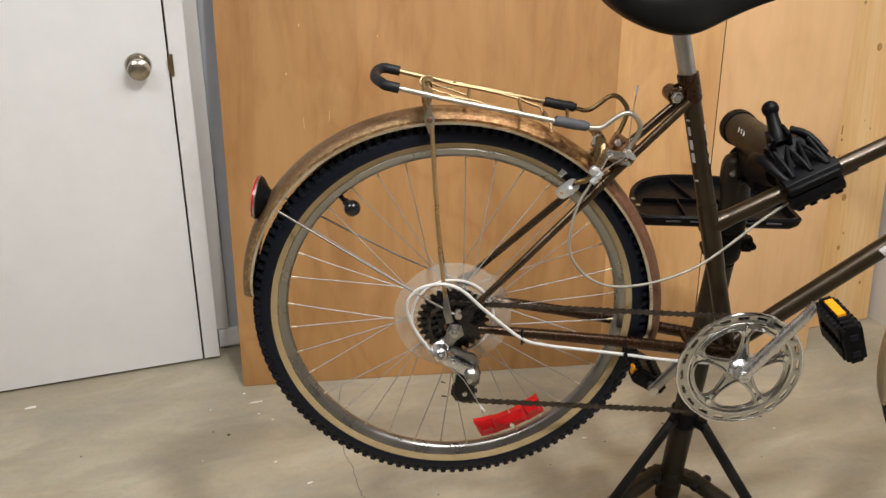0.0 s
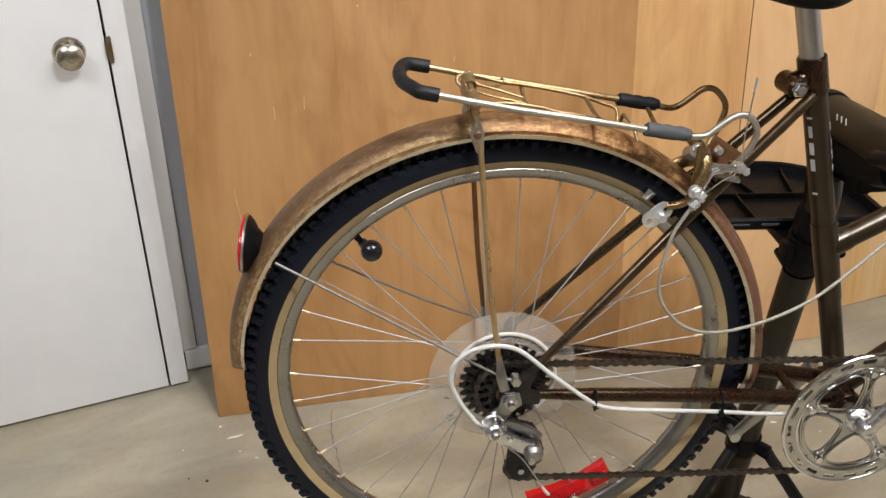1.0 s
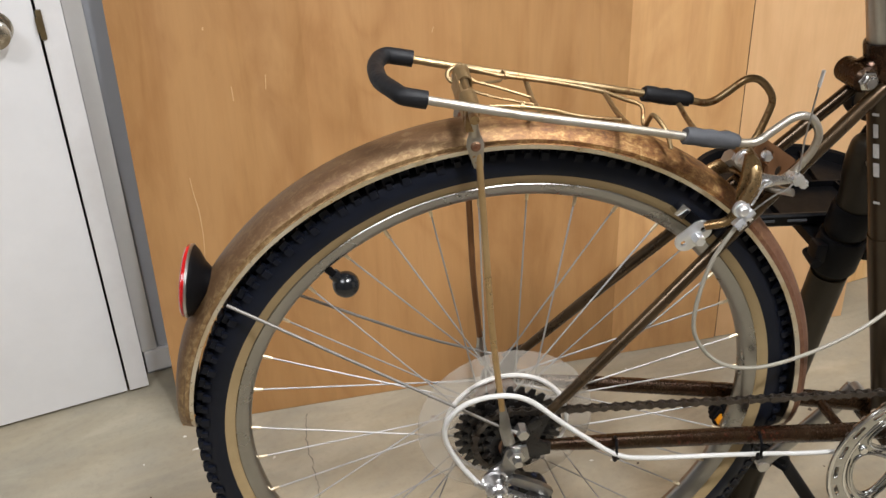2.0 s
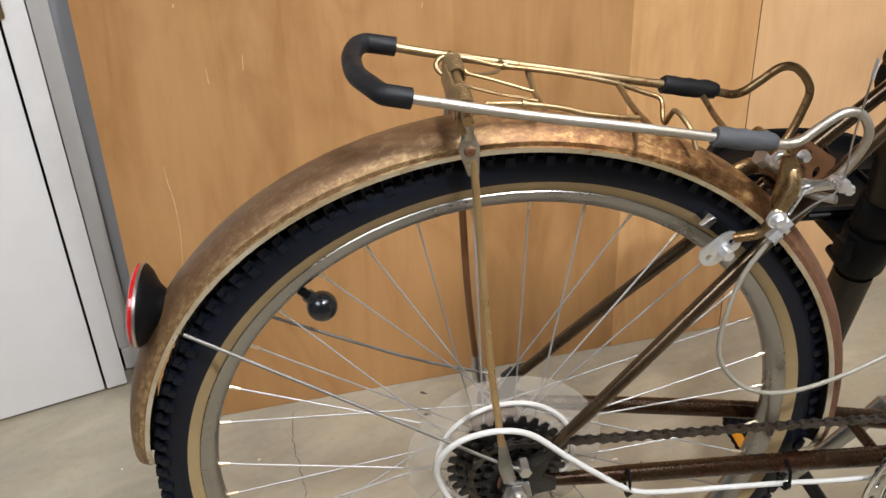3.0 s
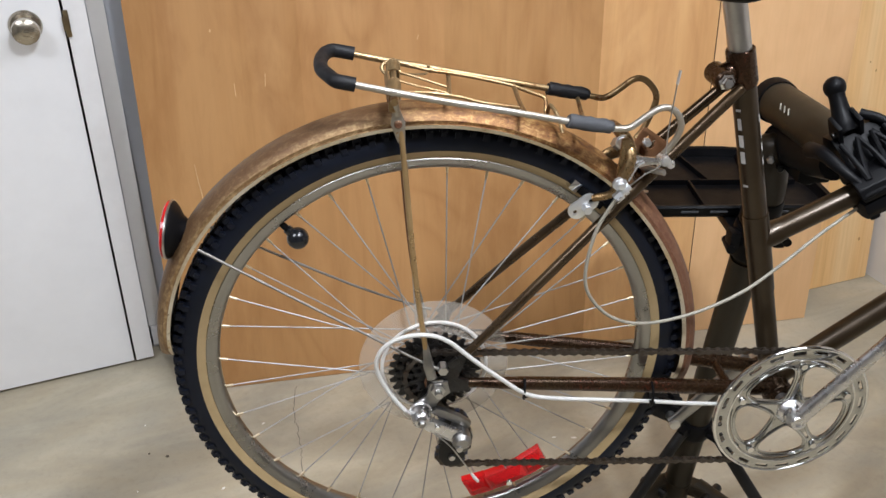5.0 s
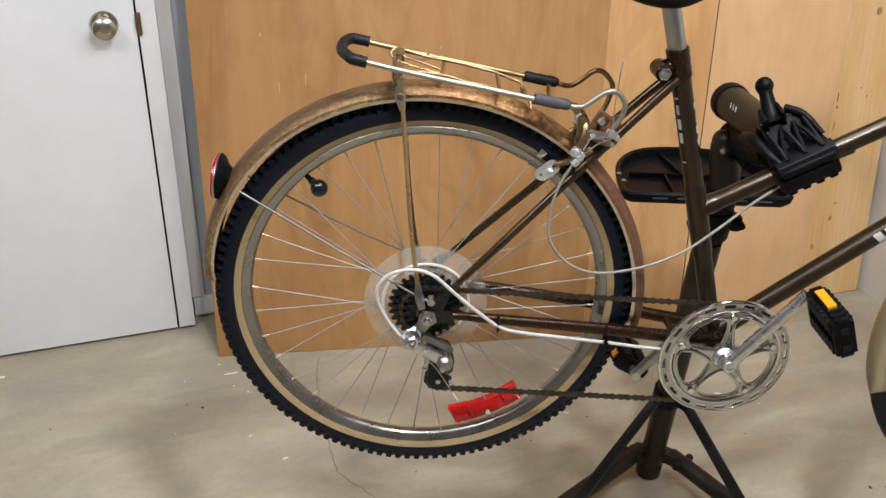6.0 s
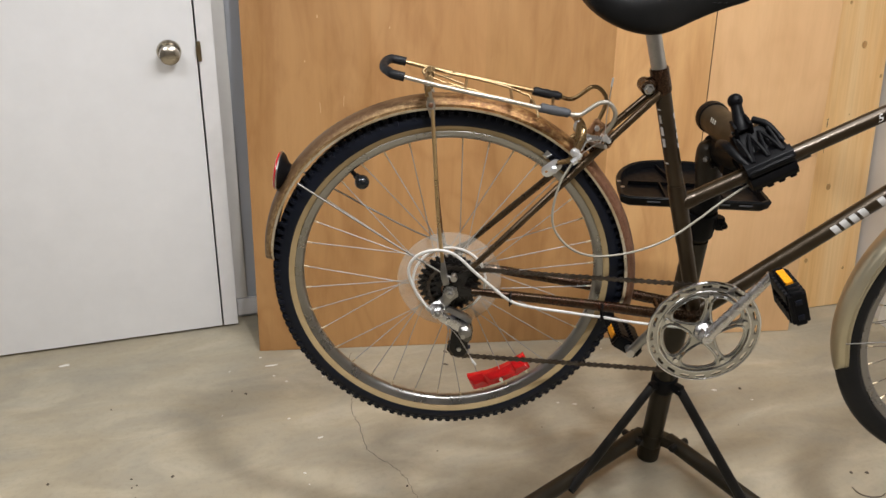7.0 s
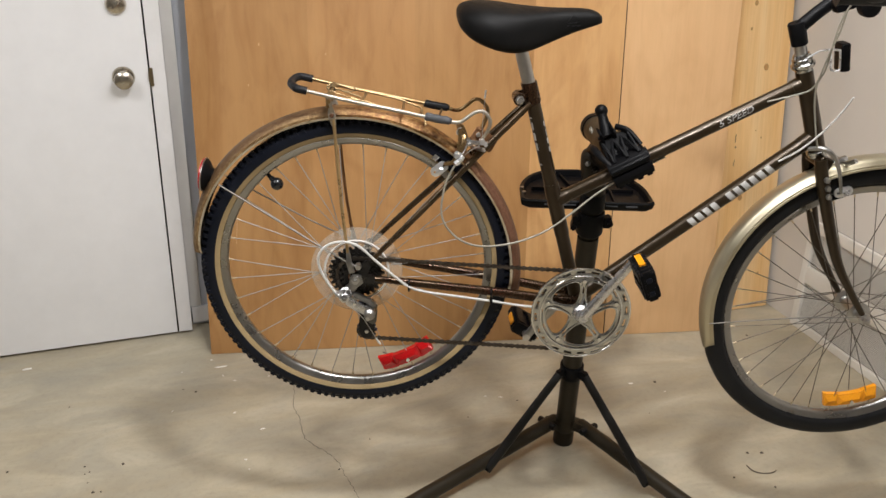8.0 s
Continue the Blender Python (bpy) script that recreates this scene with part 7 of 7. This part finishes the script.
part("scratch", tube(bmesh.new(), [(x, -0.0002, z) for x, z in arc], [0.0006, 0.0012, 0.0013, 0.0008, 0.0009, 0.0005], 6, 4), SCAR_PALE, sheet)
scuffs(board, ((0.066, 0.676, 0.030, 0.003, 2), (0.068, 0.644, 0.008, 0.005, 0), (0.066, 0.585, 0.024, 0.002, 8)), SCAR_DARK, "dark_mark")


def floor_mark(name, pts, wide, material, jitter=0.0, steps=6):
    """A thin strip on the floor along the points (world x, y), of uneven width."""
    path = smooth_path([(x, y, 0) for x, y in pts], steps)
    inv = ROOM.inverted()
    bm = bmesh.new()
    left, right = [], []
    for i, p in enumerate(path):
        d = (path[min(i + 1, len(path) - 1)] - path[max(i - 1, 0)]).normalized()
        side = Vector((-d.y, d.x, 0))
        w = wide * random.uniform(0.5, 1.2)
        off = side * random.uniform(-jitter, jitter)
        left.append(bm.verts.new(inv @ (p + off + side * w + Vector((0, 0, 0.0007)))))
        right.append(bm.verts.new(inv @ (p + off - side * w + Vector((0, 0, 0.0007)))))
    for a, b, c, e in zip(left, left[1:], right[1:], right):
        bm.faces.new((a, b, c, e))
    return part(name, bm, material, floor)


floor_mark("crack", [(-0.285, 2.26), (-0.280, 2.16), (-0.262, 2.09), (-0.247, 2.02), (-0.238, 1.96), (-0.205, 1.885), (-0.170, 1.79), (-0.104, 1.735), (-0.060, 1.69), (-0.019, 1.61), (0.02, 1.54)], 0.0011, CRACK_DARK, 0.003, 8)


def blot(name, x, y, r, material, long=1.0, turn=0.0):
    """A small flat irregular spot or crumb on the floor."""
    inv = ROOM.inverted()
    bm = bmesh.new()
    n = 9
    ring, high = [], []
    for k in range(n):
        a = 2 * math.pi * k / n
        rr = r * random.uniform(0.7, 1.15)
        dx, dy = rr * long * math.cos(a), rr * math.sin(a)
        q = Vector((x + dx * math.cos(turn) - dy * math.sin(turn), y + dx * math.sin(turn) + dy * math.cos(turn), 0.0002))
        ring.append(bm.verts.new(inv @ q))
        high.append(bm.verts.new(inv @ (q.lerp(Vector((x, y, 0)), 0.3) + Vector((0, 0, 0.0010 if material is PAINT_SPOT else r * 0.5)))))
    for k in range(n):
        bm.faces.new((ring[k], ring[(k + 1) % n], high[(k + 1) % n], high[k]))
    bm.faces.new(high)
    part(name, bm, material, floor)


for x, y, r, long, turn in ((-0.306, 1.829, 0.004, 2.2, 0.6), (-0.320, 1.682, 0.004, 1.2, 0.0), (-0.300, 1.640, 0.0025, 1.0, 0.0), (-0.520, 2.165, 0.004, 6.0, 0.35), (-0.565, 2.205, 0.0035, 1.4, 0.2), (-0.500, 2.110, 0.0030, 1.2, 0.0), (-0.455, 2.085, 0.004, 1.2, 0.4),
                          (-1.150, 2.105, 0.007, 2.6, 0.35), (-0.640, 2.120, 0.0025, 1.0, 0.0), (-0.600, 1.900, 0.0022, 1.0, 0.0), (-0.410, 1.905, 0.003, 1.6, 0.8), (0.850, 2.160, 0.005, 2.0, 0.1), (0.955, 2.120, 0.003, 1.4, 0.0), (-0.075, 2.33, 0.004, 1.6, 0.2), (-0.35, 2.12, 0.003, 1.5, 0.9)):
    blot("paint_spot", x, y, r, PAINT_SPOT, long, turn)
for x, y, r, long, turn in ((0.4145, 2.0484, 0.0030, 2.6, 0.1), (0.3651, 2.0509, 0.0022, 3.0, 0.0), (0.5713, 2.5005, 0.0040, 2.4, 0.3), (0.6119, 2.4878, 0.0030, 2.0, 0.2), (0.5285, 2.3644, 0.0022, 1.6, 0.7)):
    blot("paint_spot", x, y, r, PAINT_SPOT, long, turn)
for x, y, r, long, turn in ((0.0177, 2.2959, 0.0040, 2.2, -0.5), (0.0222, 2.2236, 0.0042, 2.6, -0.2), (0.0755, 2.2620, 0.0024, 1.5, 0.0), (0.4670, 2.0337, 0.0026, 2.0, 0.4), (0.6439, 2.1249, 0.0030, 1.6, 0.2)):
    blot("crumb", x, y, r, DIRT, long, turn)
for x, y, r in ((-0.655, 1.640, 0.0045), (-0.755, 1.621, 0.0035), (-0.742, 1.590, 0.0025), (-0.733, 1.600, 0.003), (-0.690, 1.518, 0.005), (-0.670, 1.522, 0.003), (-0.720, 1.555, 0.0022), (-0.955, 1.585, 0.004), (-0.560, 2.010, 0.0045), (-0.605, 2.020, 0.0028),
                (0.932, 2.175, 0.0055), (1.132, 1.806, 0.005), (1.174, 1.809, 0.0055), (1.060, 1.690, 0.004), (1.165, 1.655, 0.004), (-0.920, 1.900, 0.0025), (0.020, 1.800, 0.0022), (0.310, 1.930, 0.0025), (0.880, 1.990, 0.0022), (1.340, 2.520, 0.005), (-0.05, 1.655, 0.0035)):
    blot("crumb", x, y, r, DIRT)
part("wire_curl", (lambda b: (b.transform(ROOM.inverted()), b)[1])(tube(bmesh.new(), [(1.112, 1.745, 0.0016), (1.122, 1.722, 0.0016), (1.146, 1.712, 0.0016), (1.174, 1.716, 0.0016), (1.190, 1.728, 0.0016)], 0.0016, 6, 4)), DIRT, floor)
